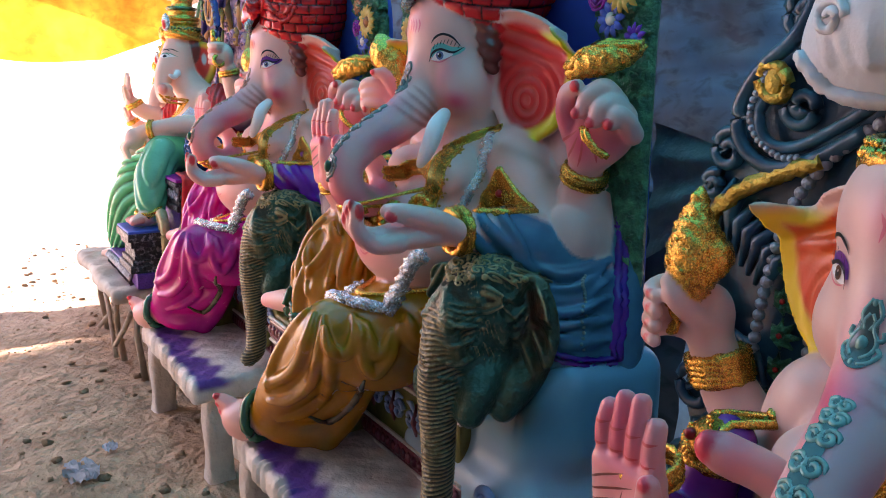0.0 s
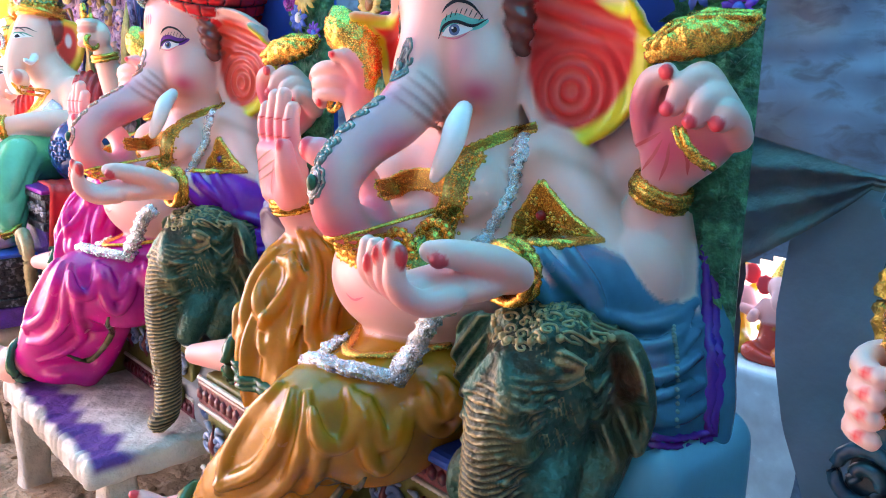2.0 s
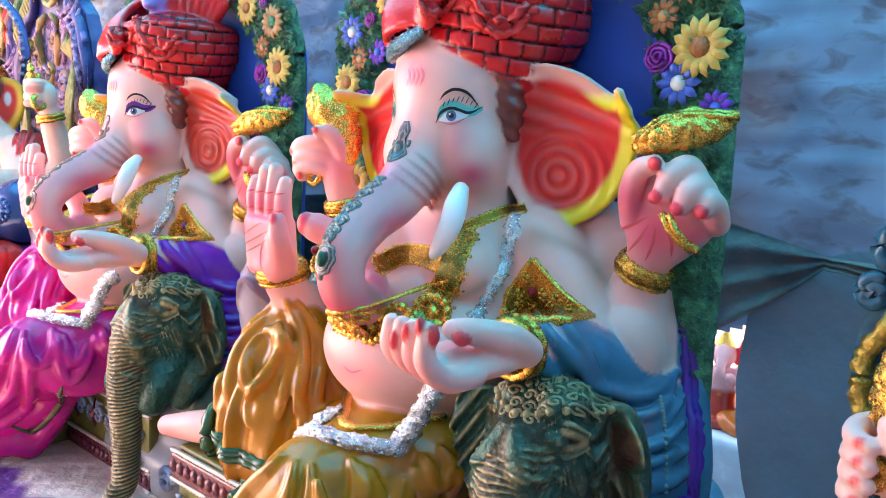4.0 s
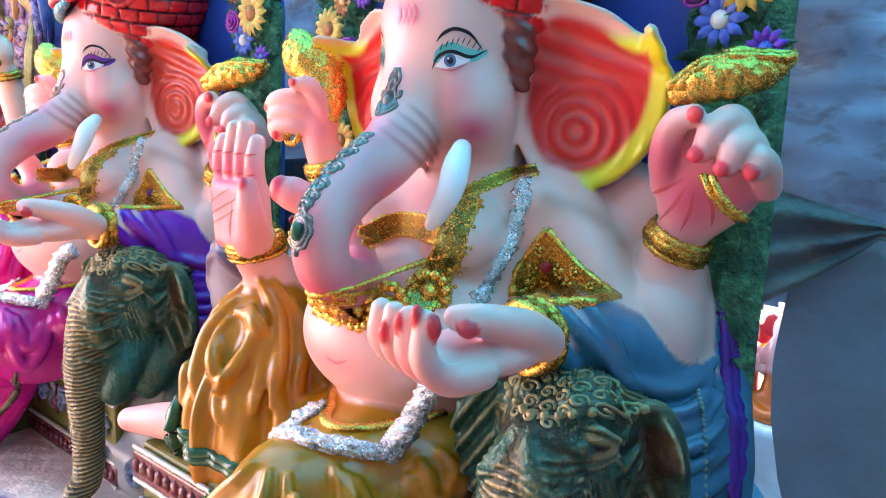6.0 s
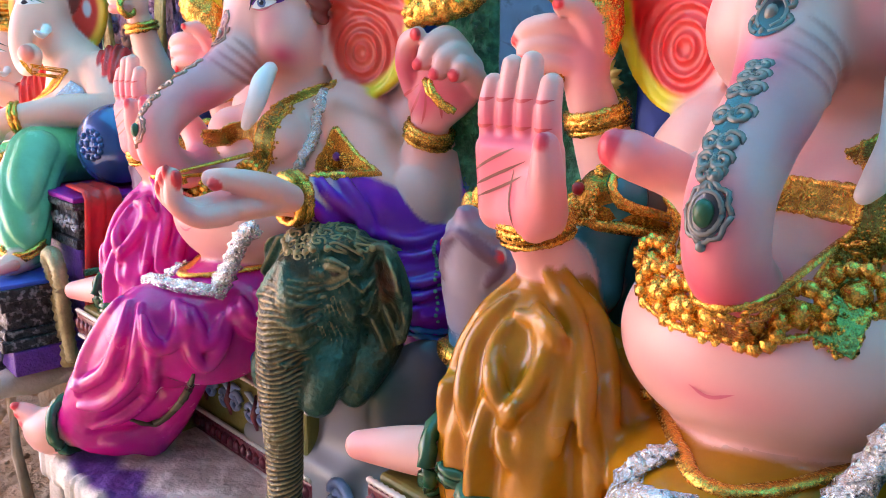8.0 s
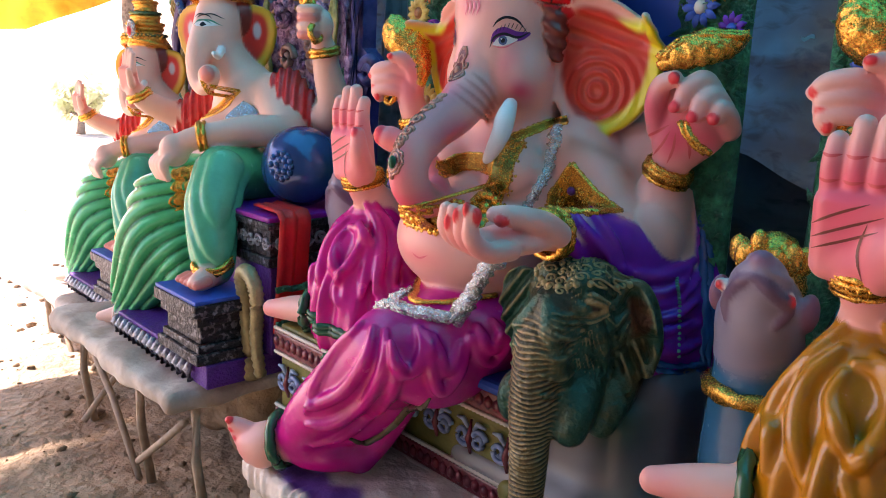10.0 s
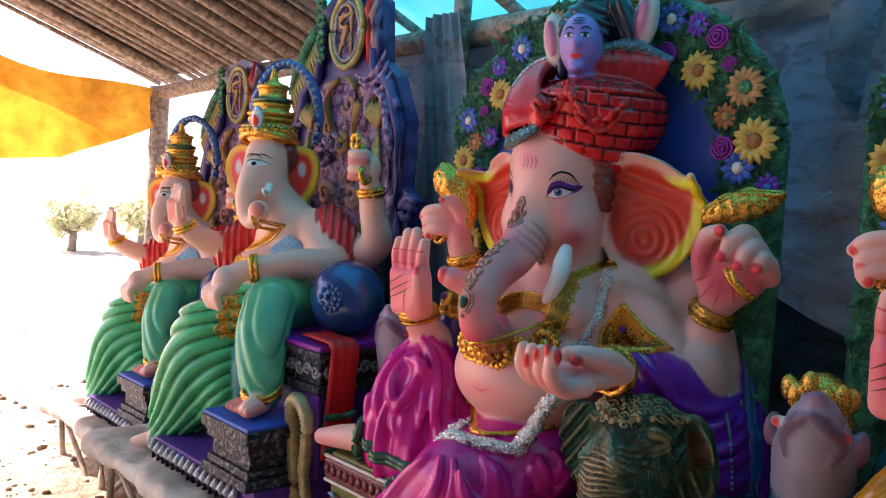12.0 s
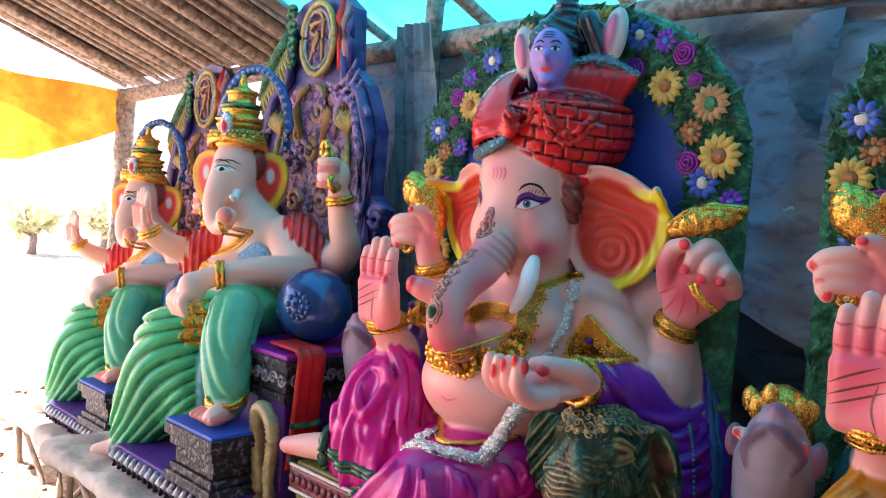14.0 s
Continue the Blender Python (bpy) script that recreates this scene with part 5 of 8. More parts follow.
    # shawl borders
    B = (-0.45, 0.86, -0.25)
    fb = lambda pts: [tuple(np.array(p) - 0.15 * np.array(B)) for p in pts]
    for k in (-0.008, 0.008):
        s.chain(fb([(0.545 + k, 0.196, 1.40), (0.567 + k, 0.18, 1.331), (0.592 + k, 0.157, 1.236), (0.622 + k, 0.134, 1.133), (0.652 + k, 0.10, 0.985)]), 0.013, B, "border", 1, 9, 0.5, 24, 0.6)
        s.chain(fb([(0.652, 0.10, 0.985 + k), (0.605, 0.065, 0.973 + k), (0.532, 0.034, 0.977 + k), (0.47, 0.0, 0.99 + k)]), 0.012, B, "border", 1, 9, 0.5, 25, 0.6)
    bl = s.drop(fb(curve_points([(0.566, 0.064, 1.21), (0.591, 0.049, 1.143), (0.619, 0.022, 1.02)], 9)), B, 0.5)
    beads(s, [p for p in bl if not np.isnan(p).any()], 0.006, "trimline", 1)
    # hems
    bracelet(s, ring_points((-0.515, -0.378, 0.935), (-0.92, -0.38, -0.05), 0.070, 30, 0.95), 0.017, "hem", 1, 21, bump=0.3)
    for k in (0.0, 0.016):
        s.chain([(-0.50, -0.62, 0.925 + k), (-0.40, -0.62, 0.912 + k), (-0.28, -0.60, 0.905 + k), (-0.17, -0.55, 0.905 + k)], 0.012, (0.25, 0.95, 0.05), "hem", 1, 9, 0.4, 20)
    bracelet(s, ring_points((-0.345, -0.608, 0.597), (-0.80, -0.55, -0.25), 0.080, 30, 0.95), 0.016, "hem", 1, 21, bump=0.25)
    # little figure on the turban, its face turned a little to its left
    c, front, side = np.array((0.05, -0.045, 2.285)), np.array((0.42, -0.907, 0)), np.array((0.907, 0.42, 0))
    at = lambda u, z, d=0.16: tuple(c + d * front + u * side + np.array((0, 0, z - c[2])))
    s.add(ball(c, (0.066, 0.070, 0.094), (0, 0, 25)), "azure", 0, k=0.01, kc=0.004)
    s.add(limb([(0.05, 0.0, 2.13), (0.052, -0.03, 2.225)], [0.055, 0.042]), "azure", 0, k=0.02, kc=0.01)
    s.add(ball(at(0, 2.276, 0.072), (0.012, 0.014, 0.019)), "azure", 0, k=0.014)
    s.add(ball(at(0, 2.205, 0.05), (0.024, 0.022, 0.018)), "azure", 0, k=0.02)
    s.add(ball(c - 0.055 * front + np.array((0.012, 0, 0.055)), (0.092, 0.075, 0.096), (0, 0, 25)), "darkhair", 1, k=0.006, kc=0.004, ripple=lambda P: 0.004 * np.sin(P[:, 2] * 190 + P[:, 0] * 90))
    s.add(limb([(0.055, 0.02, 2.42), (0.05, 0.02, 2.465), (0.045, 0.02, 2.51)], [0.05, 0.038, 0.018]), "darkhair", 1, k=0.01, kc=0.004, ripple=lambda P: 0.004 * np.sin(P[:, 2] * 260))
    s.add(limb([(0.13, 0.03, 2.40), (0.16, 0.06, 2.33), (0.155, 0.07, 2.25), (0.135, 0.065, 2.17)], [0.042, 0.044, 0.036, 0.025]), "darkhair", 1, k=0.01, kc=0.004, ripple=lambda P: 0.004 * np.sin(P[:, 0] * 190 + P[:, 2] * 60))
    s.add(limb([(-0.02, -0.02, 2.36), (-0.035, -0.02, 2.28), (-0.03, -0.03, 2.20)], [0.03, 0.026, 0.018]), "darkhair", 1, k=0.01, kc=0.004)
    for x, y in ((-0.065, -0.03), (0.205, 0.07)):
        s.add(ball((x, y, 2.31 if x < 0 else 2.36), (0.044, 0.028, 0.092), (0, -12 if x < 0 else 10, 0)), "petal", 0, k=0.006, kc=0.003)
        s.add(ball((x, y - 0.026, 2.315 if x < 0 else 2.365), (0.02, 0.01, 0.06), (0, -12 if x < 0 else 10, 0)), "petal2", 0, k=0.003, kc=0.01)
    F = tuple(-front)
    for u in (0.026, -0.026):
        s.ribbon([at(u - 0.018, 2.319), at(u, 2.328), at(u + 0.018, 2.319)], 0.006, F, "black", 0, 0.002)
        s.ribbon([at(u - 0.015, 2.301), at(u, 2.301), at(u + 0.015, 2.301)], 0.011, F, "white", 0, 0.002)
        s.ribbon([at(u - 0.005, 2.301), at(u, 2.301), at(u + 0.005, 2.301)], 0.011, F, "black", 0, 0.003, 3, False)
        s.ribbon([at(u - 0.017, 2.303), at(u, 2.309), at(u + 0.017, 2.303)], 0.004, F, "black", 0, 0.004)
    s.ribbon([at(-0.017, 2.240), at(0, 2.238), at(0.017, 2.240)], 0.013, F, "nail", 0, 0.003)
    for k in range(3):
        s.ribbon([at(-0.022, 2.338 + 0.009 * k), at(0, 2.339 + 0.009 * k), at(0.022, 2.338 + 0.009 * k)], 0.004, F, "black", 0, 0.002)


GREEN_HEM = (0.02, 0.13, 0.055)


def base_palette(**over):
    p = dict(skin=(0.90, 0.485, 0.42), nail=(0.88, 0.05, 0.055), tusk=(0.85, 0.86, 0.85), ear=(0.78, 0.012, 0.012), ear2=(0.85, 0.24, 0.20), rim=(0.80, 0.68, 0.02), gold=(0.90, 0.46, 0.085), silver=(0.82, 0.87, 0.90),
             hair=(0.20, 0.035, 0.03), turban=(0.74, 0.012, 0.016), groove=(0.03, 0.005, 0.008), cloth=(0.50, 0.185, 0.006), shawl=(0.0, 0.16, 0.265), shawl2=(0.006, 0.17, 0.22), border=(0.09, 0.02, 0.28), black=(0.012, 0.012, 0.02), white=(0.82, 0.82, 0.82), lid=(0.05, 0.50, 0.45), iris=(0.10, 0.16, 0.32), rouge=(0.78, 0.16, 0.22), crease=(0.60, 0.22, 0.17), band=(0.02, 0.13, 0.22), gem=(0.40, 0.01, 0.02), trim=(0.022, 0.032, 0.045), trimhi=(0.17, 0.165, 0.15), goldlow=(0.34, 0.15, 0.02), goldgreen=(0.22, 0.24, 0.07), swag=(0.74, 0.03, 0.03), lace=(0.10, 0.30, 0.40), rosecrease=(0.74, 0.10, 0.11), hemsilver=(0.55, 0.56, 0.58), stone=(0.01, 0.10, 0.05), lining=(0.10, 0.09, 0.05), trimline=(0.10, 0.30, 0.30), hem=(0.015, 0.11, 0.05), azure=(0.36, 0.22, 0.62), darkhair=(0.012, 0.02, 0.035), petal=(0.55, 0.50, 0.48), petal2=(0.62, 0.14, 0.30), gold2=(0.10, 0.22, 0.12), halo=(0.03, 0.10, 0.36), halo2=(0.20, 0.34, 0.55))
    p.update(over)
    return p


def airbrush(pal):
    """The pink that is sprayed along the trunk, the cheeks, the palms and the folds of the skin."""
    pink = np.array((0.86, 0.10, 0.18))
    tan, rust = np.array((0.42, 0.19, 0.11)), np.array((0.62, 0.10, 0.07))

    def after(V, C, M):
        def spray(C, c, r, col, amount):
            w = amount * np.exp(-(((V - np.array(c)) / np.array(r)) ** 2).sum(1)) * (M == 0)
            return mix3(C, col, w)
        C = C.copy()
        is_skin = (M == 0)
        for c, r, a in (((-0.02, -0.33, 1.665), (0.085, 0.16, 0.05), 1.0), ((0.03, -0.53, 1.50), (0.09, 0.07, 0.16), 1.0), ((0.05, -0.46, 1.385), (0.08, 0.08, 0.05), 1.0), ((0.085, -0.30, 1.565), (0.035, 0.12, 0.03), 0.8), ((0.10, -0.40, 1.47), (0.03, 0.04, 0.06), 0.7), ((-0.03, -0.20, 1.74), (0.035, 0.07, 0.08), 0.5), ((0.05, -0.36, 1.60), (0.05, 0.10, 0.05), 0.55), ((0.06, -0.40, 1.40), (0.06, 0.07, 0.06), 0.7), ((0.0, -0.33, 1.35), (0.10, 0.10, 0.05), 0.8), ((0.10, -0.11, 1.77), (0.03, 0.05, 0.05), 0.35),
                        ((0.03, -0.27, 1.54), (0.08, 0.12, 0.05), 0.9), ((0.04, -0.33, 1.45), (0.08, 0.06, 0.09), 0.95), ((-0.145, -0.36, 1.54), (0.05, 0.05, 0.05), 0.8), ((0.08, -0.13, 1.74), (0.03, 0.05, 0.05), 0.55), ((0.42, -0.60, 1.35), (0.10, 0.05, 0.05), 0.45), ((-0.45, -0.68, 0.57), (0.05, 0.05, 0.08), 0.7), ((-0.66, -0.44, 0.91), (0.06, 0.05, 0.04), 0.5), ((-0.395, -0.36, 1.45), (0.13, 0.06, 0.14), 0.85), ((-0.40, -0.36, 1.56), (0.11, 0.035, 0.055), 1.0), ((-0.43, -0.36, 1.50), (0.06, 0.04, 0.08), 0.8), ((0.125, -0.12, 1.68), (0.035, 0.05, 0.032), 1.0),
                        ((0.535, 0.02, 1.58), (0.085, 0.07, 0.085), 1.0), ((0.48, 0.01, 1.66), (0.045, 0.06, 0.06), 0.95), ((0.62, 0.06, 1.58), (0.05, 0.06, 0.05), 0.8), ((0.0, -0.36, 1.22), (0.12, 0.05, 0.04), 0.45), ((0.42, -0.45, 1.39), (0.06, 0.08, 0.03), 0.6),
                        ((-0.03, -0.17, 1.92), (0.06, 0.06, 0.05), 0.5), ((-0.47, -0.03, 1.68), (0.08, 0.06, 0.10), 0.6), ((0.05, -0.28, 1.33), (0.1, 0.06, 0.06), 0.4), ((0.12, -0.2, 1.44), (0.04, 0.03, 0.03), 0.5)):
            C = spray(C, c, r, pink, a)
        for c, r, a in (((0.10, -0.16, 1.76), (0.05, 0.05, 0.05), 0.0), ((0.26, -0.05, 1.53), (0.04, 0.10, 0.03), 0.4), ((0.405, 0.05, 1.38), (0.03, 0.08, 0.12), 0.55), ((0.075, -0.10, 1.66), (0.05, 0.06, 0.025), 0.45), ((0.02, -0.30, 1.37), (0.16, 0.06, 0.02), 0.35), ((0.10, -0.17, 1.72), (0.02, 0.03, 0.05), 0.35)):
            C = spray(C, c, r, tan, a)
        for pts, r, col, a in (([(0.06, -0.16, 1.80), (0.07, -0.165, 1.72), (0.095, -0.17, 1.65)], 0.016, tan, 0.4), ([(0.10, -0.19, 1.61), (0.085, -0.28, 1.56), (0.095, -0.36, 1.51), (0.105, -0.405, 1.44), (0.09, -0.36, 1.385)], 0.017, tan, 0.55),
                               ([(0.06, -0.16, 1.63), (0.14, -0.09, 1.625), (0.20, -0.03, 1.61)], 0.020, rust, 0.7), ([(0.27, -0.05, 1.555), (0.34, 0.0, 1.53), (0.40, 0.06, 1.50)], 0.020, tan, 0.5), ([(0.39, 0.04, 1.47), (0.385, 0.02, 1.38), (0.395, -0.01, 1.28), (0.44, -0.03, 1.21)], 0.020, tan, 0.6),
                               ([(0.06, -0.21, 1.50), (0.055, -0.215, 1.44), (0.09, -0.22, 1.39), (0.15, -0.19, 1.39), (0.20, -0.14, 1.43)], 0.014, tan, 0.5), ([(0.29, -0.10, 1.52), (0.245, -0.13, 1.42), (0.26, -0.13, 1.35)], 0.016, tan, 0.5)):
            line = curve_points(pts, 8)
            near = np.full(len(V), 9.0)
            for p in line:
                near = np.minimum(near, ((V - p) ** 2).sum(1))
            C = mix3(C, col, a * np.exp(-near / (r * r)) * is_skin)
        return C
    return after


ONE = mould_one(0.0064)
ONE_GROWN = ONE.grow()

# places: each statue stands in a frame with x to its left, y backwards
def stand(n, dz=0.0, dx=0.0, dy=0.0):
    """The n-th place along the row."""
    return pose(0.107 - 0.90 * n + 0.584 * dx + 0.812 * dy, 2.849 + 1.25 * n - 0.812 * dx + 0.584 * dy, dz, 0, 0, -54.28)


PAL_A = base_palette()
PAL_B = base_palette(cloth=(0.66, 0.012, 0.27), shawl=(0.22, 0.014, 0.40), shawl2=(0.06, 0.02, 0.22), border=(0.01, 0.10, 0.32), lid=(0.20, 0.03, 0.30), ear=(0.68, 0.035, 0.02), ear2=(0.75, 0.16, 0.08), trim=(0.20, 0.03, 0.03), trimhi=(0.52, 0.20, 0.14), gem=(0.16, 0.02, 0.22))
for n, pal, label in ((0, PAL_A, "painted plaster elephant-headed statue in golden-orange cloth and blue shawl"), (1, PAL_B, "painted plaster elephant-headed statue in magenta cloth and purple shawl")):
    me = ONE.mesh("seated_statue", ONE_GROWN, pal, STATUE, airbrush(pal))
    ob = link("seated_statue", me, None, label, "statue", "elephant-headed statues in a row")
    ob.matrix_basis = stand(n, -0.01 * n)
# ---------------------------------------------------------------- ground, sheets, roof (in the row's own frame)
ROW = stand(0)


def sheet(name, lo, hi, nu, nv, place, material, thick=0.004, **tags):
    """A thin hanging sheet: place(u, v) gives a point for u, v from 0 to 1."""
    vs, fs = [], []
    for i in range(nu + 1):
        for j in range(nv + 1):
            vs.append(place(lo[0] + (hi[0] - lo[0]) * i / nu, lo[1] + (hi[1] - lo[1]) * j / nv))
    for i in range(nu):
        for j in range(nv):
            a = i * (nv + 1) + j
            fs.append((a, a + 1, a + nv + 2, a + nv + 1))
    me = arrays_mesh(name, vs, fs, material)
    ob = link(name, me, None, **tags)
    ob.matrix_basis = ROW
    return ob


def ground_z(x, y):
    return 0.03 * noise.noise((x * 0.8, y * 0.8, 0)) + 0.018 * noise.noise((x * 4, y * 4, 3)) + 0.01 * noise.noise((x * 11, y * 11, 5))


def build_ground():
    xs = np.concatenate([[-400, -120, -50, -25, -14], np.arange(-10, 4.01, 0.06), [6, 12, 40, 150, 400]])
    ys = np.concatenate([[-400, -120, -40, -15, -7], np.arange(-4, 2.01, 0.06), [4, 9, 30, 120, 400]])
    vs = [(x, y, ground_z(x, y)) for x in xs for y in ys]
    m = len(ys)
    fs = [(i * m + j, (i + 1) * m + j, (i + 1) * m + j + 1, i * m + j + 1) for i in range(len(xs) - 1) for j in range(m - 1)]
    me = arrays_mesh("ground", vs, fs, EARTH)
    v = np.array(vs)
    # Paler beyond the open end: the strong daylight there is put into the colour.
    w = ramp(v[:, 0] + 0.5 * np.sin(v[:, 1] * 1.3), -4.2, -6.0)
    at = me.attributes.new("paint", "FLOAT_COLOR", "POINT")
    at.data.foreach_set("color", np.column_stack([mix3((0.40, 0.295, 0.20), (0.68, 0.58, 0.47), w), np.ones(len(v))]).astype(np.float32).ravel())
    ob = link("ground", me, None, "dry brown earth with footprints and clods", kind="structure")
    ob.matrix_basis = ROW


build_ground()


def wall_y(x, z):
    sag = 0.02 * math.sin(2.3 * x) + 0.06 * noise.noise((x * 1.2, z * 1.5, 1)) + 0.03 * noise.noise((x * 3 + z, z * 7, 7)) + 0.014 * abs(noise.noise((x * 7 - 2 * z, z * 12, 2))) + 0.022 * abs(noise.noise((x * 1.3 + z, z * 8 - 0.6 * x, 11)))
    return 0.64 + sag


def build_wall():
    """The tarpaulin wall: a hanging cloth with one torn opening beside the second throne from the walk's start."""
    xs, zs = np.linspace(-3.55, 3.2, 360), np.linspace(0.0, 2.58, 170)
    vs = [(x, wall_y(x, z), z + (0.03 * math.sin(x * 3) + 0.03 * noise.noise((x * 3, 0, 4)) if z > 2.5 else 0)) for x in xs for z in zs]
    m, fs = len(zs), []
    for i in range(len(xs) - 1):
        for j in range(m - 1):
            x, z = (xs[i] + xs[i + 1]) / 2, (zs[j] + zs[j + 1]) / 2
            if 0.36 < x < 0.62 - 0.10 * (z - 0.5) and 0.0 < z < 1.22 + 0.35 * (x - 0.36):
                continue
            if abs(x + 2.878 - 0.012 * math.sin(7 * z)) < 0.012 + 0.006 * math.sin(11 * z) and 1.7 < z < 2.54:
                continue
            fs.append((i * m + j, i * m + j + 1, (i + 1) * m + j + 1, (i + 1) * m + j))
    ob = link("wall_back", arrays_mesh("wall_back", vs, fs, TARP_BLUE), None, "faded blue-grey tarpaulin wall with a torn opening", kind="structure")
    ob.matrix_basis = ROW


build_wall()
sheet("lower_tarp", (-3.2, 0.0), (0.42, 1.0), 90, 30, lambda x, v: (x, wall_y(x, v * 1.4) - 0.022 - 0.02 * v, v * (np.interp(x, (-3.2, -1.09, -0.86, -0.70, 0.42), (1.62, 1.48, 1.42, 1.38, 1.36)) + 0.02 * math.sin(9 * x))), TARP_LOW, label="dark muddy tarpaulin hung along the wall's foot", category="tarpaulin")
# a brown length of cloth tied across, and the grey sheet that hangs below it
def tied_cloth(u, v):
    """Bunched to a knot two thirds along, fanning out on both sides of it."""
    fan = 0.035 + 0.43 * max(0.0, 1 - u / 0.56) ** 0.9 + 0.25 * max(0.0, u - 0.62)
    fold = 0.013 * math.sin(v * 17 + 1.5 * math.sin(3 * u)) * min(1.0, 0.25 + 2.2 * abs(u - 0.58))
    return 0.30 + 0.80 * u, 0.545 - 0.03 * u + fold, 1.62 - 0.10 * min(u / 0.58, 1.0) - v * fan


SHEET_EDGE = ((0.0, 0.30, 0.689, 0.847, 1.016, 1.157, 1.30, 1.44), (0.80, 0.76, 0.66, 0.593, 0.556, 0.546, 0.559, 0.575))
sheet("tied_cloth", (0.0, 0.0), (1.0, 1.0), 48, 60, tied_cloth, TARP_BROWN, label="brown cloth bunched and tied across the wall", category="cloth")
sheet("grey_sheet", (0.0, 0.0), (1.0, 1.0), 30, 40, lambda u, v: (float(np.interp(1.44 * (1 - v), *SHEET_EDGE)) + 0.9 * u, 0.555 + 0.02 * math.sin(5 * u + 2 * v) + 0.05 * u, 1.44 * (1 - v) + 0.10 * min(u * 4, 1)), TARP_GREY, label="smooth grey-blue plastic sheet hanging to the ground", category="sheet")
sheet("brown_strip", (0.0, 0.0), (1.0, 1.0), 50, 12, lambda u, v: (-2.0 + 2.0 * u, 0.585 + 0.012 * math.sin(9 * u + 3 * v), 2.50 - 0.02 * u - v * (0.09 + 0.05 * math.sin(7 * u)) + 0.02 * math.sin(5 * u)), TARP_BROWN, label="faded brown strip of cloth along the wall's top", category="cloth")
sheet("hanging_tarp", (0.0, 0.0), (1.0, 1.0), 60, 30, lambda u, v: (-2.845 + (0.26 + 0.22 * v) * u - 0.03 * v, 0.50 + 0.07 * noise.noise((u * 4.5 + 0.8 * v, v * 1.5, 3)) + 0.025 * noise.noise((u * 11 - v, v * 4, 6)), 2.62 - 1.5 * v), TARP_LIGHT, label="grey tarpaulin hanging in folds over a post", category="tarpaulin")
sheet("cyan_curtain", (-3.4, 1.2), (-2.1, 2.62), 12, 12, lambda x, z: (x, 0.98 + 0.03 * noise.noise((x * 3, z * 3, 2)), z), SHEET_CYAN, kind="structure", label="translucent cyan sheet outside the wall")
sheet("loose_flap", (0.0, 0.0), (1.0, 1.0), 14, 18, lambda u, v: (-0.98 + 0.16 * u - 0.05 * v * u, 0.57 - 0.03 * math.sin(3.1 * u), 2.46 - v * (0.22 + 0.20 * u) + 0.03 * u), TARP_BLUE, label="torn blue flap hanging from the wall's top", category="cloth")
ROOF = lambda y: 2.66 + (0.66 - y) * 0.36
# Out of view: opaque matting added so that less light falls from above.
sheet("shade_roof", (-3.7, -4.3), (3.3, -1.25), 30, 16, lambda x, y: (x, y, ROOF(y) + 0.07 + 0.02 * noise.noise((x * 2, y * 2, 4))), THATCH, kind="structure", label="unseen brown matting added to cut the light from above")
sheet("roof_sheet", (-3.7, -1.25), (3.3, 1.05), 40, 22, lambda x, y: (x, y, ROOF(y) + 0.06 + 0.02 * noise.noise((x * 2, y * 2, 0))), SHEET_CYAN, kind="structure", label="translucent cyan plastic roof sheet")
sheet("roof_mat", (-6.8, -3.2), (-3.66, 0.9), 40, 30, lambda x, y: (x, y, ROOF(y) + 0.07 + 0.02 * noise.noise((x * 3, y * 1, 0))), THATCH, kind="structure", label="unseen brown matting added to cut the light from above slats")


def pole(name, a, b, r, material=BAMBOO, seed=0, label="", **tags):
    rs = np.random.RandomState(seed)
    a, b = np.array(a, float), np.array(b, float)
    pts = curve_points([a + (b - a) * t + rs.uniform(-1, 1, 3) * r * 0.3 for t in np.linspace(0, 1, 5)], 4)
    rad = [r * rs.uniform(0.85, 1.1) for _ in pts]
    ob = tube(name, pts, rad, material, None, label, sides=9, bump=0.06, seed=seed, **tags)
    ob.matrix_basis = ROW
    return ob


pole("roof_beam", (-6.1, 0.6, 2.44), (3.5, 0.66, 2.72), 0.06, seed=3, label="weathered round log roof beam", category="beam")
pole("roof_post", (-6.0, 0.6, 0.0), (-6.05, 0.6, 2.5), 0.07, seed=4, label="rough wooden post holding the roof", category="post")
pole("roof_post", (-2.66, 0.58, 0.0), (-2.66, 0.58, 2.75), 0.05, seed=5, label="rough wooden post holding the roof", category="post")
for i in range(9):
    x = -3.2 + 0.75 * i
    pole("rafter", (x, 0.95, ROOF(0.95) + 0.0), (x + 0.1, -4.2, ROOF(-4.2)), 0.03, seed=20 + i, label="thin bamboo rafter under the roof sheet", category="rafter", group="roof rafters")
slats = random.Random(8)
for i in range(19):
    x = -6.75 + 0.165 * i + slats.uniform(-0.05, 0.05)
    pole("roof_slat", (x, 0.95, ROOF(0.95) + slats.uniform(0.015, 0.04)), (x + slats.uniform(-0.06, 0.14), -3.2, ROOF(-3.2) + slats.uniform(0.015, 0.04)), slats.choice((0.018, 0.024, 0.03, 0.045)), seed=40 + i, label="weathered bamboo slat of the roof", category="slat", group="roof slats")
sheet("orange_tarp", (0.0, 0.0), (1.0, 1.0), 30, 14, lambda u, v: (-6.0 - 0.06 * math.sin(5 * u + 3 * v), 0.58 - 3.6 * u, 2.46 + 0.45 * u - v * (0.48 + 0.75 * u) * (0.55 + 0.9 * min(u * 5, 1) * 0.5) - 0.05 * math.sin(9 * u) + 0.02 * math.sin(19 * u + 4 * v)), TARP_ORANGE, label="sunlit orange tarpaulin sagging from the roof edge", category="tarpaulin")


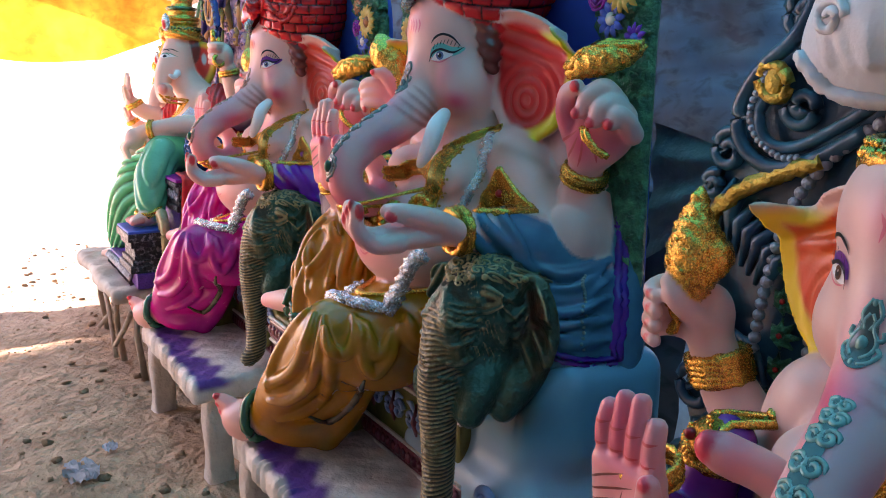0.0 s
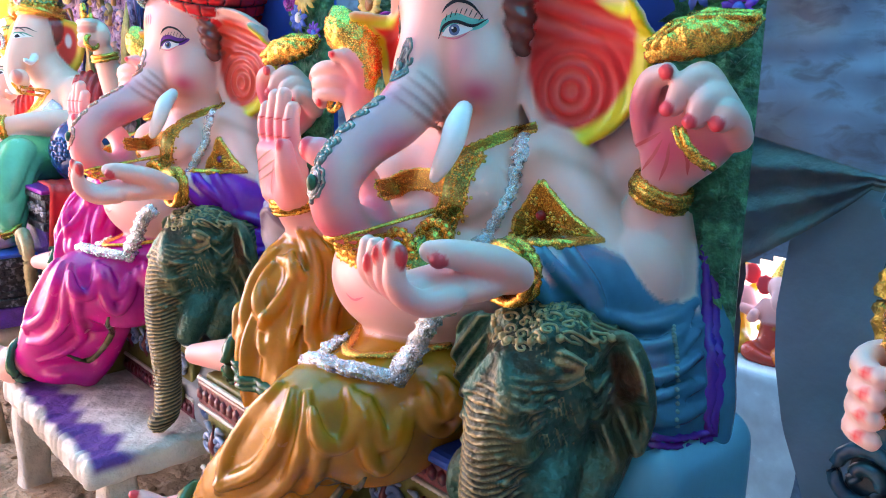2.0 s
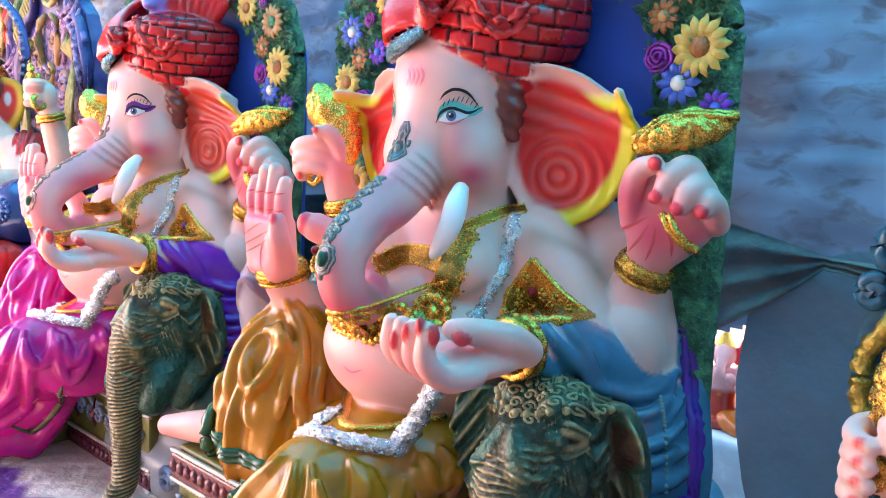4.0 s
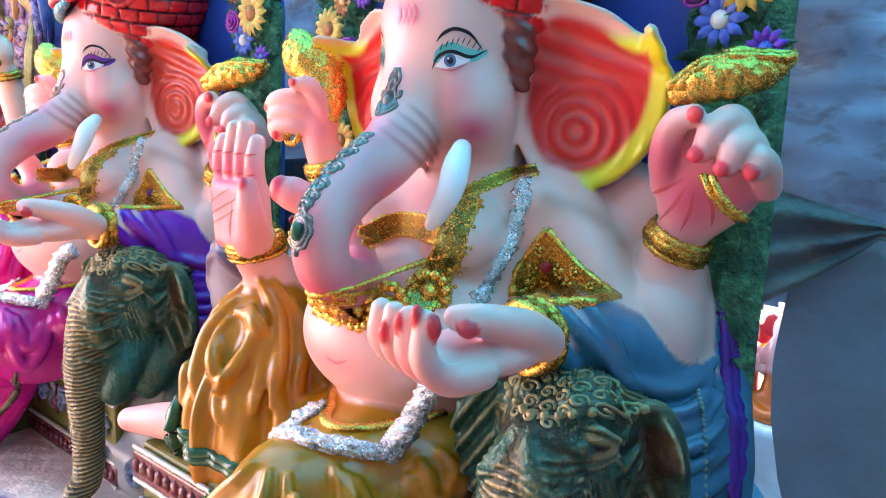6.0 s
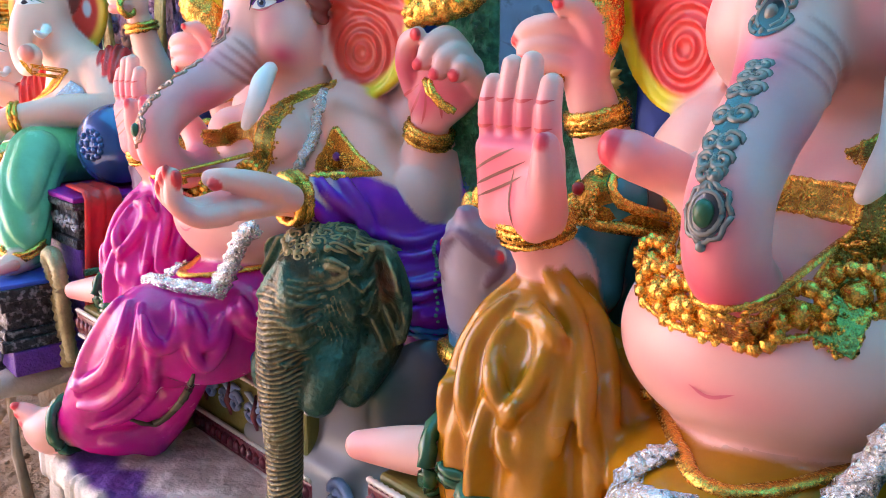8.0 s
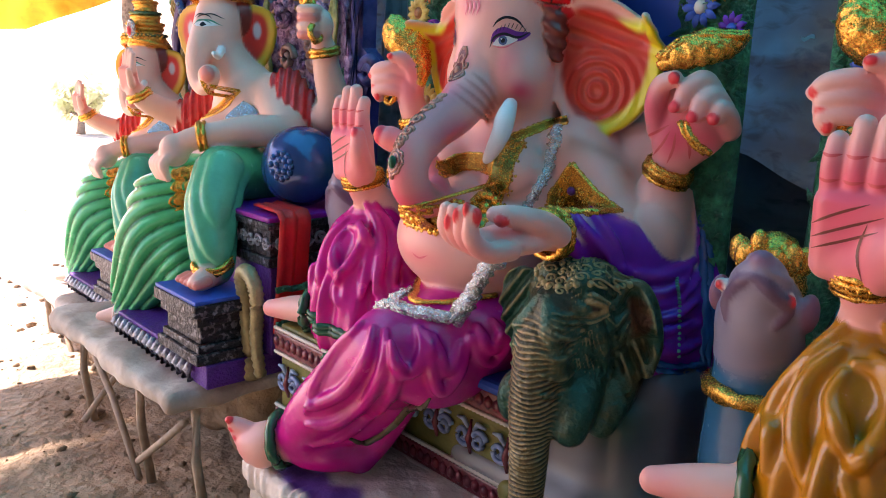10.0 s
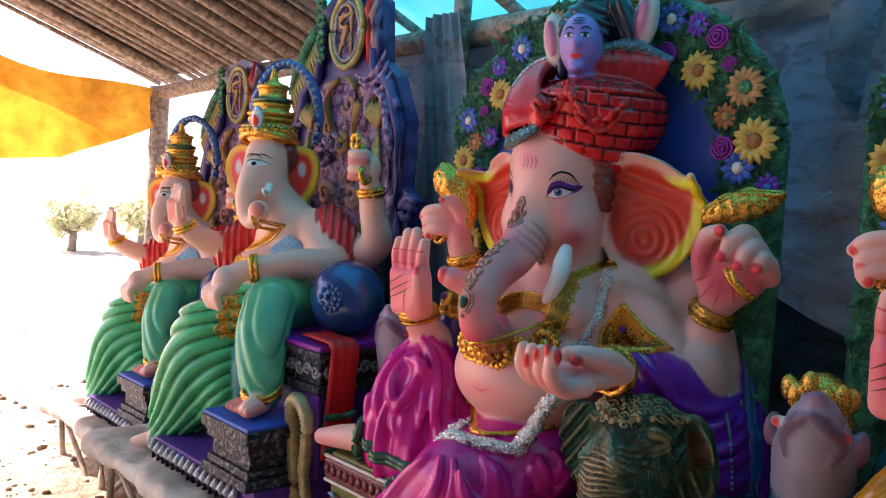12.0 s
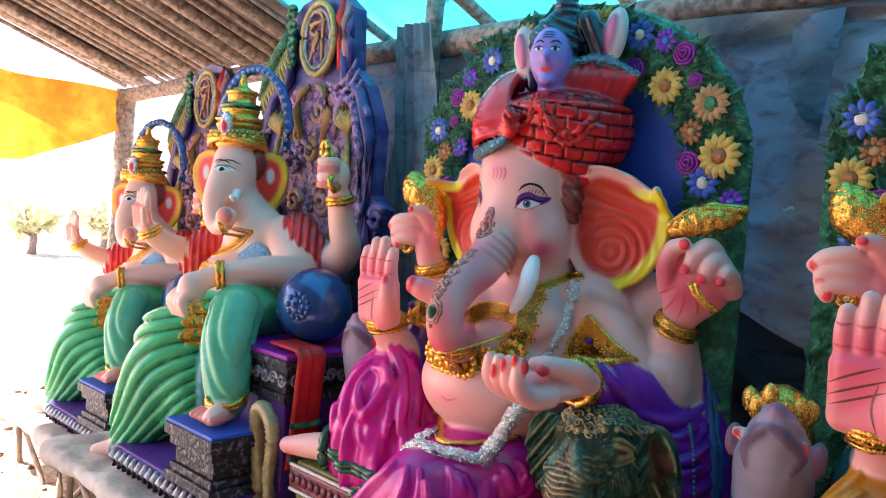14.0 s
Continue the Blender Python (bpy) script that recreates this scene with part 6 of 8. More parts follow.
# ---------------------------------------------------------------- benches
def bench_slab():
    s = Sculpt(0.009)

    def rough(P):
        front = ramp(P[:, 1], -0.58, -0.65)
        return 0.004 * np.sin(23 * P[:, 0] + 9 * P[:, 1]) * np.sin(19 * P[:, 1]) + front * 0.007 * np.sin(95 * P[:, 0] + 3 * np.sin(31 * P[:, 0])) + 0.003 * np.sin(61 * P[:, 0]) * np.sin(53 * P[:, 1])
    s.add(slab((-0.015, -0.12, 0.445), (0.52, 0.545, 0.05), 0.03), "top", 0, ripple=rough)

    def top(P, pal):
        w = 0.035 * np.sin(13 * P[:, 0]) * np.sin(5 * P[:, 0] + 1) + 0.02 * np.sin(41 * P[:, 0] + 20 * P[:, 1])
        band = ramp(P[:, 1] + w, -0.49, -0.55) * ramp(P[:, 1] + 0.3 * w, -0.655, -0.625) * ramp(P[:, 2], 0.44, 0.475)
        c = mix3((0.80, 0.75, 0.68), (0.62, 0.54, 0.46), 0.5 + 0.5 * np.sin(7 * P[:, 0] + 3 * np.sin(9 * P[:, 1])))
        return mix3(c, (0.11, 0.025, 0.27), band * 0.95)
    return s.mesh("slab", s.grow(), dict(top=top), [PLASTER_PAINT])


SLAB = bench_slab()


def bench_leg():
    s = Sculpt(0.012)
    s.add(slab((0, 0, 0.19), (0.055, 0.06, 0.23), 0.025), "leg", 0, ripple=lambda P: 0.006 * np.sin(17 * P[:, 2] + 9 * P[:, 0]) + 0.02 * (P[:, 2] - 0.2))
    return s.mesh("leg", s.grow(), dict(leg=(0.56, 0.50, 0.43)), [PLASTER_PAINT])


LEG = bench_leg()


def bench(n, dz):
    root = empty("bench", stand(n, dz), "rough cast plaster bench with purple front edge and stout legs", "bench", "benches under the statues")
    link("slab", SLAB, root)
    for x, y in ((-0.46, -0.58), (0.42, -0.54), (-0.46, 0.33), (0.42, 0.33)):
        link("leg", LEG, root).location = (x, y, 0)


bench(0, 0.0)
bench(1, -0.01)


# Neither sheet is in view; both are added to cut the daylight inside.
sheet("shade_wall_front", (-3.0, 0.0), (3.25, 4.3), 24, 20, lambda x, z: (x, -4.15 + 0.05 * noise.noise((x, z, 9)), z), TARP_GREY, kind="structure", label="unseen grey sheet added to keep daylight off the row")
sheet("shade_wall_side", (-4.15, 0.0), (0.66, 4.3), 24, 20, lambda y, z: (3.22 + 0.04 * noise.noise((y, z, 5)), y, z), TARP_BLUE, kind="structure", label="unseen blue end sheet added to keep daylight out")


# ---------------------------------------------------------------- clods, stones and litter
def clods():
    rs = np.random.RandomState(3)
    iv, jf = ico_arrays(1)
    vs, fs = [], []
    for i in range(1500):
        x, y = rs.uniform(-7, 2.5), rs.uniform(-3.2, 0.5)
        r = 0.006 + 0.03 * rs.rand() ** 4
        o = len(vs)
        v = iv * rs.uniform(0.6, 1.3, (len(iv), 1)) * r * np.array((1, 1, 0.6)) + np.array((x, y, ground_z(x, y) + r * 0.2))
        vs += [tuple(p) for p in v]
        fs += [tuple(o + k for k in f) for f in jf]
    ob = link("clods", arrays_mesh("clods", vs, fs, DIRT), None, "loose earth clods and pebbles", "clods", kind="stuff")
    ob.matrix_basis = ROW


clods()


def crumpled(name, x, y, size, mat, label, seed):
    rs = np.random.RandomState(seed)
    n = 9
    vs = [(x + size * (i / n - 0.5) + rs.uniform(-1, 1) * size * 0.05, y + size * 0.8 * (j / n - 0.5) * (1 - 0.6 * abs(i / n - 0.5)), ground_z(x, y) + 0.02 + abs(rs.normal(0, size * 0.07))) for i in range(n + 1) for j in range(n + 1)]
    fs = [(i * (n + 1) + j, i * (n + 1) + j + 1, (i + 1) * (n + 1) + j + 1, (i + 1) * (n + 1) + j) for i in range(n) for j in range(n) if rs.rand() > 0.06]
    ob = link(name, arrays_mesh(name, vs, fs, mat, False), None, label, "litter")
    ob.matrix_basis = ROW


crumpled("plastic_scrap", -1.43, -1.07, 0.20, TARP_GREY, "crumpled grey-blue plastic scrap on the earth", 1)
crumpled("plastic_scrap", -1.60, -0.92, 0.09, TARP_GREY, "small crumpled plastic scrap on the earth", 2)


# ---------------------------------------------------------------- behind the torn opening: a block with a small figure on it
def opening_figure(colour):
    s = Sculpt(0.009)
    s.add(limb([(0, 0, 0.0), (0, 0, 0.16)], [0.10, 0.075]), "cloth", 1)
    s.add(ball((0, -0.01, 0.22), (0.075, 0.06, 0.09)), "skin", 0, k=0.02, kc=0.006)
    s.add(ball((0, -0.02, 0.36), (0.055, 0.055, 0.065)), "skin", 0, k=0.02)
    s.add(limb([(0.06, 0, 0.27), (0.11, -0.03, 0.20), (0.09, -0.09, 0.22)], [0.03, 0.026, 0.022]), "skin", 0, k=0.015)
    s.add(limb([(-0.06, 0, 0.27), (-0.11, -0.03, 0.20), (-0.09, -0.09, 0.24)], [0.03, 0.026, 0.022]), "skin", 0, k=0.015)
    s.add(limb([(0, -0.06, 0.36), (0, -0.10, 0.30), (0.03, -0.10, 0.25)], [0.026, 0.022, 0.016]), "skin", 0, k=0.015)
    for q in (1, -1):
        s.add(ball((q * 0.075, 0, 0.36), (0.04, 0.012, 0.05)), "nail", 0, k=0.006, kc=0.003)
        s.add(limb([(q * 0.02, -0.02, 0.06), (q * 0.10, -0.08, 0.05), (q * 0.02, -0.12, 0.03)], [0.045, 0.04, 0.03]), "cloth", 1, k=0.02)
    s.add(limb([(0, 0, 0.41), (0, 0, 0.48)], [0.05, 0.015]), "gold", 2, k=0.006, kc=0.003)
    s.add(limb([(0.08, 0.03, 0.30), (0.0, -0.05, 0.17), (-0.08, 0.03, 0.14)], [0.02, 0.024, 0.02]), "rim", 1, k=0.006, kc=0.003)
    return s.mesh("small_statue", s.grow(), base_palette(cloth=colour), STATUE)


def draped_table():
    s = Sculpt(0.012)
    s.add(slab((0.12, 1.38, 0.37), (0.46, 0.25, 0.40), 0.03), "cover", 0, ripple=lambda P: 0.012 * np.sin(21 * P[:, 0] + 7 * P[:, 1] + 2 * np.sin(6 * P[:, 2])) * ramp(P[:, 2], 0.74, 0.5))
    return s.mesh("draped_table", s.grow(), dict(cover=(0.50, 0.72, 0.74)), [CLOTH])


ob = link("draped_table", draped_table(), None, "table draped in pale turquoise cloth behind the torn wall", "table")
ob.matrix_basis = ROW
for x, y, turn, size, col, words in ((0.36, 1.29, -10, 0.84, (0.75, 0.16, 0.01), "orange"), (0.215, 1.30, 15, 0.74, (0.60, 0.05, 0.02), "red"), (0.03, 1.33, 0, 0.8, (0.70, 0.40, 0.02), "yellow")):
    ob = link("small_statue", opening_figure(col), None, "small " + words + "-clad plaster figure with gold cap on a draped table", "statue", "small statues on the table")
    ob.matrix_basis = ROW @ pose(x, y, 0.762, 0, 0, turn) @ Matrix.Scale(size, 4)


# ---------------------------------------------------------------- trees beyond the open end
def tree(x, y, h, seed):
    rs = np.random.RandomState(seed)
    root = empty("tree", ROW @ pose(x, y, 0), "sunlit leafy tree beyond the open end of the shed", "tree", "far trees")
    tube("trunk", [(0, 0, -0.05), (0.05, 0.02, h * 0.3), (-0.04, 0.05, h * 0.6)], [0.12, 0.09, 0.05], BAMBOO, root, sides=9, bump=0.08, seed=seed)
    vs, fs = [], []
    for k in range(9):
        a = 2 * math.pi * k / 9 + rs.uniform(-0.2, 0.2)
        tip = np.array((math.cos(a) * h * 0.36, math.sin(a) * h * 0.36, h * rs.uniform(0.55, 0.95)))
        tube("limb", [(-0.0, 0.03, h * 0.35), tuple(tip * 0.55 + np.array((0, 0, h * 0.12))), tuple(tip)], [0.04, 0.025, 0.01], BAMBOO, root, sides=6, seed=k)
        for i in range(45):
            p = tip * rs.uniform(0.65, 1.1) + rs.normal(0, h * 0.085, 3)
            d, e = rs.normal(0, 1, 3), rs.normal(0, 1, 3)
            d, e = d / np.linalg.norm(d) * 0.14, e / np.linalg.norm(e) * 0.06
            o = len(vs)
            vs += [tuple(p - d), tuple(p + e), tuple(p + d), tuple(p - e)]
            fs.append((o, o + 1, o + 2, o + 3))
    link("crown", arrays_mesh("crown", vs, fs, FOLIAGE), root, "pale green leaves")


for x, y, h, seed in ((-19.0, 4.4, 1.15, 1), (-19.5, 6.2, 1.3, 2), (-18.5, 7.6, 1.0, 4)):
    tree(x, y, h, seed)


# ---------------------------------------------------------------- a bulb on its wire, and a scrap stuck to the wall
bulb = empty("light_bulb", ROW @ pose(-5.2, -1.15, 2.55), "unlit clear bulb hanging on a thin wire from the roof", "bulb")
tube("wire", [(0, 0, 0.55), (0.01, 0, 0.3), (0, 0, 0.12)], 0.005, BAMBOO, bulb, sides=6)
tube("socket", [(0, 0, 0.13), (0, 0, 0.06)], [0.018, 0.022], MAROON, bulb, sides=10)
bm = bmesh.new()
bmesh.ops.create_uvsphere(bm, u_segments=16, v_segments=10, radius=0.035, matrix=Matrix.Translation((0, 0, 0.025)) @ Matrix.Diagonal((1, 1, 1.25, 1)))
part("glass", bm, PEARL, bulb)
sheet("white_scrap", (0.0, 0.0), (1.0, 1.0), 4, 3, lambda u, v: (-0.985 + 0.045 * u, wall_y(-0.96, 1.85) - 0.03 - 0.01 * u, 1.857 - 0.012 * v - 0.006 * math.sin(6 * u)), WHITE, label="small white scrap stuck on the tarpaulin wall", category="scrap")
# ---------------------------------------------------------------- thrones with the elephant armrest and the flower arch
def elephant_armrest():
    s = Sculpt(0.0044)
    VIEW = (-0.6, 0.8, -0.1)

    def hide(P):
        u = P[:, 2] + 0.3 * np.sin(P[:, 0] * 17 + P[:, 1] * 9)
        return 0.0050 * np.sin(u * 150) * np.sin(P[:, 0] * 60 + P[:, 2] * 40) + 0.002 * np.sin(P[:, 0] * 170 + P[:, 1] * 130) * np.sin(u * 210)
    s.add(ball((0.45, -0.14, 1.12), (0.13, 0.17, 0.15)), "body", 0, ripple=hide)
    s.add(ball((0.425, -0.215, 1.20), (0.072, 0.10, 0.085)), "body", 0, k=0.03, ripple=hide)
    s.add(ball((0.49, -0.215, 1.20), (0.072, 0.10, 0.085)), "body", 0, k=0.02, ripple=hide)
    s.add(ball((0.455, -0.265, 1.06), (0.085, 0.09, 0.13)), "body", 0, k=0.04, ripple=hide)
    PER = 0.0130

    def turn_of(P):
        return (P[:, 2] - 0.25 * (P[:, 1] + 0.35) + 0.003 * np.sin(P[:, 0] * 60 + P[:, 2] * 30)) * 2 * math.pi / PER

    def rings(P):
        return 0.0036 * np.sin(turn_of(P)) * ramp(P[:, 2], 1.19, 1.12)

    def ringed(P, pal):
        w = 0.5 - 0.5 * np.sin(turn_of(P))
        return mix3((0.035, 0.045, 0.03), (0.30, 0.225, 0.105), ramp(w, 0.35, 0.95) * ramp(P[:, 2], 1.2, 1.1))
    s.add(limb([(0.455, -0.29, 1.17), (0.455, -0.345, 1.07), (0.455, -0.37, 0.93), (0.45, -0.365, 0.80), (0.445, -0.36, 0.68), (0.44, -0.365, 0.585), (0.435, -0.395, 0.545)], [0.072, 0.066, 0.056, 0.049, 0.044, 0.042, 0.036]), ringed, 0, k=0.025, ripple=rings)
    # brow, eye, cheek folds
    for q in (1, -1):
        X = lambda d: 0.455 + q * d
        s.fold([(X(0.16), -0.45, 1.235), (X(0.13), -0.42, 1.25), (X(0.20), -0.38, 1.24)], 0.016, (-0.5 * q, 0.85, 0), "body", 0, sink=0.2)
        s.fold([(X(0.15), -0.45, 1.19), (X(0.18), -0.42, 1.175), (X(0.21), -0.38, 1.185)], 0.012, (-0.5 * q, 0.85, 0), "body", 0, sink=0.2)
        s.fold([(X(0.10), -0.50, 1.20), (X(0.12), -0.48, 1.10), (X(0.14), -0.46, 0.98), (X(0.13), -0.46, 0.90)], 0.02, (-0.5 * q, 0.85, 0), "body", 0, sink=0.3)
        s.fold([(X(0.18), -0.42, 1.15), (X(0.20), -0.40, 1.07), (X(0.18), -0.40, 0.98)], 0.014, (-0.5 * q, 0.85, 0), "body", 0, sink=0.3)
        for j in range(4):
            s.fold([(X(0.12), -0.50, 1.175 - 0.012 * j), (X(0.15), -0.48, 1.165 - 0.016 * j), (X(0.19), -0.44, 1.17 - 0.022 * j)], 0.006, (-0.5 * q, 0.85, 0), "body", 0, sink=0.1, k=0.004)
            s.fold([(X(0.10), -0.50, 1.13 - 0.05 * j), (X(0.14), -0.48, 1.115 - 0.05 * j), (X(0.17), -0.46, 1.125 - 0.05 * j)], 0.007, (-0.5 * q, 0.85, 0), "body", 0, sink=0.1, k=0.005)
        g = np.array((0.4575 + q * 0.088, -0.268, 1.185))
        s.add(ball(g, (0.022, 0.018, 0.015)), "dark", 0, k=0.003)
        for dz in (1, -1):
            s.add(limb([g + np.array((-0.030 * q, -0.012, 0.004 * dz)), g + np.array((0, -0.018, 0.017 * dz)), g + np.array((0.028 * q, 0.012, 0.004 * dz))], [0.006, 0.008, 0.006]), "trunk", 0, k=0.003)
            s.add(limb([g + np.array((-0.034 * q, -0.014, 0.016 * dz)), g + np.array((0, -0.016, 0.034 * dz)), g + np.array((0.034 * q, 0.014, 0.014 * dz))], [0.005, 0.008, 0.005]), "body", 0, k=0.004)
    # lower jaw and the small paw beside the trunk
    s.add(limb([(0.50, -0.22, 0.98), (0.535, -0.29, 0.93), (0.54, -0.32, 0.875)], [0.06, 0.052, 0.042]), "body", 0, k=0.03)
    s.add(limb([(0.53, -0.10, 0.98), (0.56, -0.18, 0.93), (0.565, -0.23, 0.88)], [0.06, 0.05, 0.04]), "body", 0, k=0.02)
    s.add(ball((0.375, -0.35, 0.92), (0.035, 0.05, 0.07)), "body", 0, k=0.02)
    # outer ear, turned forwards, pleated below its hollow
    ear = [(0.0, 1.19), (0.03, 1.228), (0.065, 1.222), (0.095, 1.17), (0.108, 1.085), (0.095, 1.01), (0.065, 0.965), (0.035, 0.94), (0.012, 0.97), (0.0, 1.05)]

    def dep(x, z):
        return -0.045 * ramp(x, 0.02, 0.08) * ramp(z, 1.09, 1.15) + 0.014 * np.sin((x * 0.8 + z * 0.35) * 2 * math.pi / 0.036) * ramp(z, 1.12, 1.06) - 0.02 * ramp(x, 0.06, 0.11)
    turn = np.array(Euler((0, 0, radians(38))).to_matrix())

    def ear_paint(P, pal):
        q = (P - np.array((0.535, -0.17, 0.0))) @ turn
        # Brown interior, darkened in the hollow so that it reads as deep.
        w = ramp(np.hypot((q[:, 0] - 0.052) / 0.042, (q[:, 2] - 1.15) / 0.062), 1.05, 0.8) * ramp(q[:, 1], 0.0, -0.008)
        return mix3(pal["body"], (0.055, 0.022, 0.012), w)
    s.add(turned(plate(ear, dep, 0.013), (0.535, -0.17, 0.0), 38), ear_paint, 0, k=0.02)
    s.add(ball((0.583, -0.125, 1.15), (0.034, 0.024, 0.048)), "dark", 0, cut=True)
    rim = [(0.0, 1.19), (0.03, 1.234), (0.067, 1.228), (0.098, 1.17), (0.112, 1.085), (0.096, 1.01)]
    ca, sa = math.cos(radians(38)), math.sin(radians(38))
    s.add(limb([(0.535 + x * ca + 0.03 * sa, -0.17 + x * sa - 0.03 * ca, z) for x, z in rim], [0.013] * 6), "body", 0, k=0.015)
    # inner ear
    ear2 = [(0.0, 1.20), (-0.06, 1.235), (-0.12, 1.22), (-0.15, 1.15), (-0.13, 1.06), (-0.08, 0.99), (-0.03, 1.0)]
    dep2 = lambda x, z: 0.008 * np.sin((x * 0.7 - z * 0.5) * 2 * math.pi / 0.03)
    s.add(turned(plate(ear2, dep2, 0.012), (0.385, -0.245, 0.0), 8), "body", 0, k=0.02)
    # cap of scrolls and beads on the brow
    plain = len(s.extra)
    dots = []
    for i in range(13):
        t = -1 + 2 * i / 12
        dots.append((0.455 + 0.13 * t, -0.46 + 0.06 * abs(t), 1.325 - 0.015 * (1 - t * t) * 3))
    q = s.drop(dots, (0, 0.85, -0.35), 0.5)
    beads(s, [p for p in q if not np.isnan(p).any()], 0.010, "trunk", 0)
    for cx, cz, r in [(0.455 + 0.033 * (i - 2 + 0.5 * (j % 2)), 1.17 + 0.028 * j, 0.0155) for j in range(5) for i in range(-1 if j > 1 else 1, 6 if j > 1 else 4)]:
        r *= 1.0
        pts = [(cx + (r * (1 - a / 9.5)) * math.cos(a), -0.42, cz + 0.10 + (r * (1 - a / 9.5)) * math.sin(a)) for a in np.linspace(0, 8.5, 16)]
        s.chain(pts, 0.0034, (0, 0.85, -0.45), "body", 0, 1, 0.05, 3, sides=5)
    pal = dict(body=(0.014, 0.085, 0.062), trunk=(0.22, 0.19, 0.09), dark=(0.02, 0.012, 0.008))
    vs, fs = [], []
    for v, f, *rest in s.extra[plain:]:
        fs += [tuple(len(vs) + i for i in q) for q in f]
        vs += [tuple(p) for p in v]
    s.extra = s.extra[:plain]
    return s.mesh("armrest", s.grow(), pal, [BRONZE]), arrays_mesh("brow_ornament", vs, fs, RELIEF)


ARMREST, BROW = elephant_armrest()


def flower_mesh(kind, r):
    """Petals round a raised middle, or a rose of curled rings."""
    vs, fs, ms = [], [], []

    def add(v, f, m):
        o = len(vs)
        vs.extend([tuple(p) for p in v])
        fs.extend([tuple(o + i for i in q) for q in f])
        ms.extend([m] * len(f))
    iv, jf = ico_arrays(2)
    if kind == "rose":
        add(iv * np.array((0.95, 0.35, 0.95)) * r, jf, 0)
        for ring, n in ((0.85, 7), (0.58, 5), (0.3, 3)):
            for i in range(n):
                a0 = 2 * math.pi * (i + ring) / n
                p = [(ring * r * math.cos(a0 + t) * (1 - 0.12 * t), -0.28 * r - 0.30 * r * (1 - ring), ring * r * math.sin(a0 + t) * (1 - 0.12 * t)) for t in np.linspace(0, 6.9 / n, 6)]
                v, f = tube_arrays(p, 0.10 * r, 6)
                add(v, f, 0)
    else:
        n = 14 if kind == "sun" else 10
        for i in range(n):
            a = 2 * math.pi * i / n
            for lay in ((0, 1.0), (0.5, 0.82)) if kind == "sun" else ((0, 1.0),):
                b = a + lay[0] * 2 * math.pi / n
                L = r * lay[1]
                c, s_ = math.cos(b), math.sin(b)
                w = 0.17 * r if kind == "sun" else 0.2 * r
                prof = [(0.25, 0.35, -0.02), (0.55, 1.0, -0.16), (0.8, 0.85, -0.14), (1.0, 0.06, -0.02)]
                v = []
                for d, ww, y in prof:
                    for sgn, dy in ((-1, 0.05), (0, -0.05), (1, 0.05)):
                        u, t = d * L, sgn * ww * w
                        v.append((u * c - t * s_, (y + dy - 0.1 * (1 - lay[0])) * r, u * s_ + t * c))
                o = [(k * 3 + j, k * 3 + j + 1, k * 3 + j + 4, k * 3 + j + 3) for k in range(3) for j in range(2)]
                add(v, o, 0)
        add(iv * np.array((0.36, 0.22, 0.36)) * r + np.array((0, -0.12 * r, 0)), jf, 1)
    return vs, fs, ms


FLOWERS = {}


def flower(parent, x, z, y, kind, r, mats, turn=0.0):
    key = (kind, tuple(m.name for m in mats), r)
    if key not in FLOWERS:
        v, f, m = flower_mesh(kind, r)
        me = bpy.data.meshes.new("flower")
        me.from_pydata(v, [], f)
        for q in mats:
            me.materials.append(q)
        me.polygons.foreach_set("material_index", m)
        me.polygons.foreach_set("use_smooth", [True] * len(f))
        FLOWERS[key] = me
    ob = link("flower", FLOWERS[key], parent)
    ob.matrix_basis = pose(x, y, z, 0, turn, 0)
    return ob


ARCH = (-0.035, 1.97, 0.665, 0.53)      # middle x, spring height, half width, rise


def arch_point(a, k):
    cx, cz, w, h = ARCH
    return cx + (w - k) * math.cos(a), cz + (h - k) * math.sin(a)


def arch_band():
    """The raised leafy band round the back panel, with small leaves set all over it."""
    path = [(0.63 - 0.1, 0.95), (0.63 - 0.1, 1.5)] + [arch_point(a, 0.1) for a in np.linspace(0, math.pi, 30)] + [(-0.70 + 0.1, 1.5), (-0.70 + 0.1, 0.95)]
    pts = [(x, 0.185, z) for x, z in path]
    v, f = tube_arrays(curve_points(pts, 3), 0.105, 14, 0.03, 3, 0.38, (0, 1, 0))
    vs, fs = [tuple(p) for p in v], list(f)
    rs = np.random.RandomState(5)
    c = curve_points(pts, 20)
    for i in range(1300):
        p = c[rs.randint(len(c))] + np.array((rs.uniform(-0.09, 0.09), 0, rs.uniform(-0.09, 0.09)))
        p[1] = 0.185 - 0.03 - rs.uniform(0, 0.014)
        a, L = rs.uniform(0, 6.28), rs.uniform(0.016, 0.042)
        d, e = np.array((math.cos(a), 0, math.sin(a))) * L, np.array((-math.sin(a), 0, math.cos(a))) * L * 0.38
        n = np.array((0, -0.4 * L - 0.006, 0))
        o = len(vs)
        vs += [tuple(p - d), tuple(p + e - n * 0.4), tuple(p + d), tuple(p - e - n * 0.4), tuple(p + n)]
        fs += [(o, o + 4, o + 1), (o + 1, o + 4, o + 2), (o + 2, o + 4, o + 3), (o + 3, o + 4, o)]
    return arrays_mesh("arch", vs, fs, LEAF)


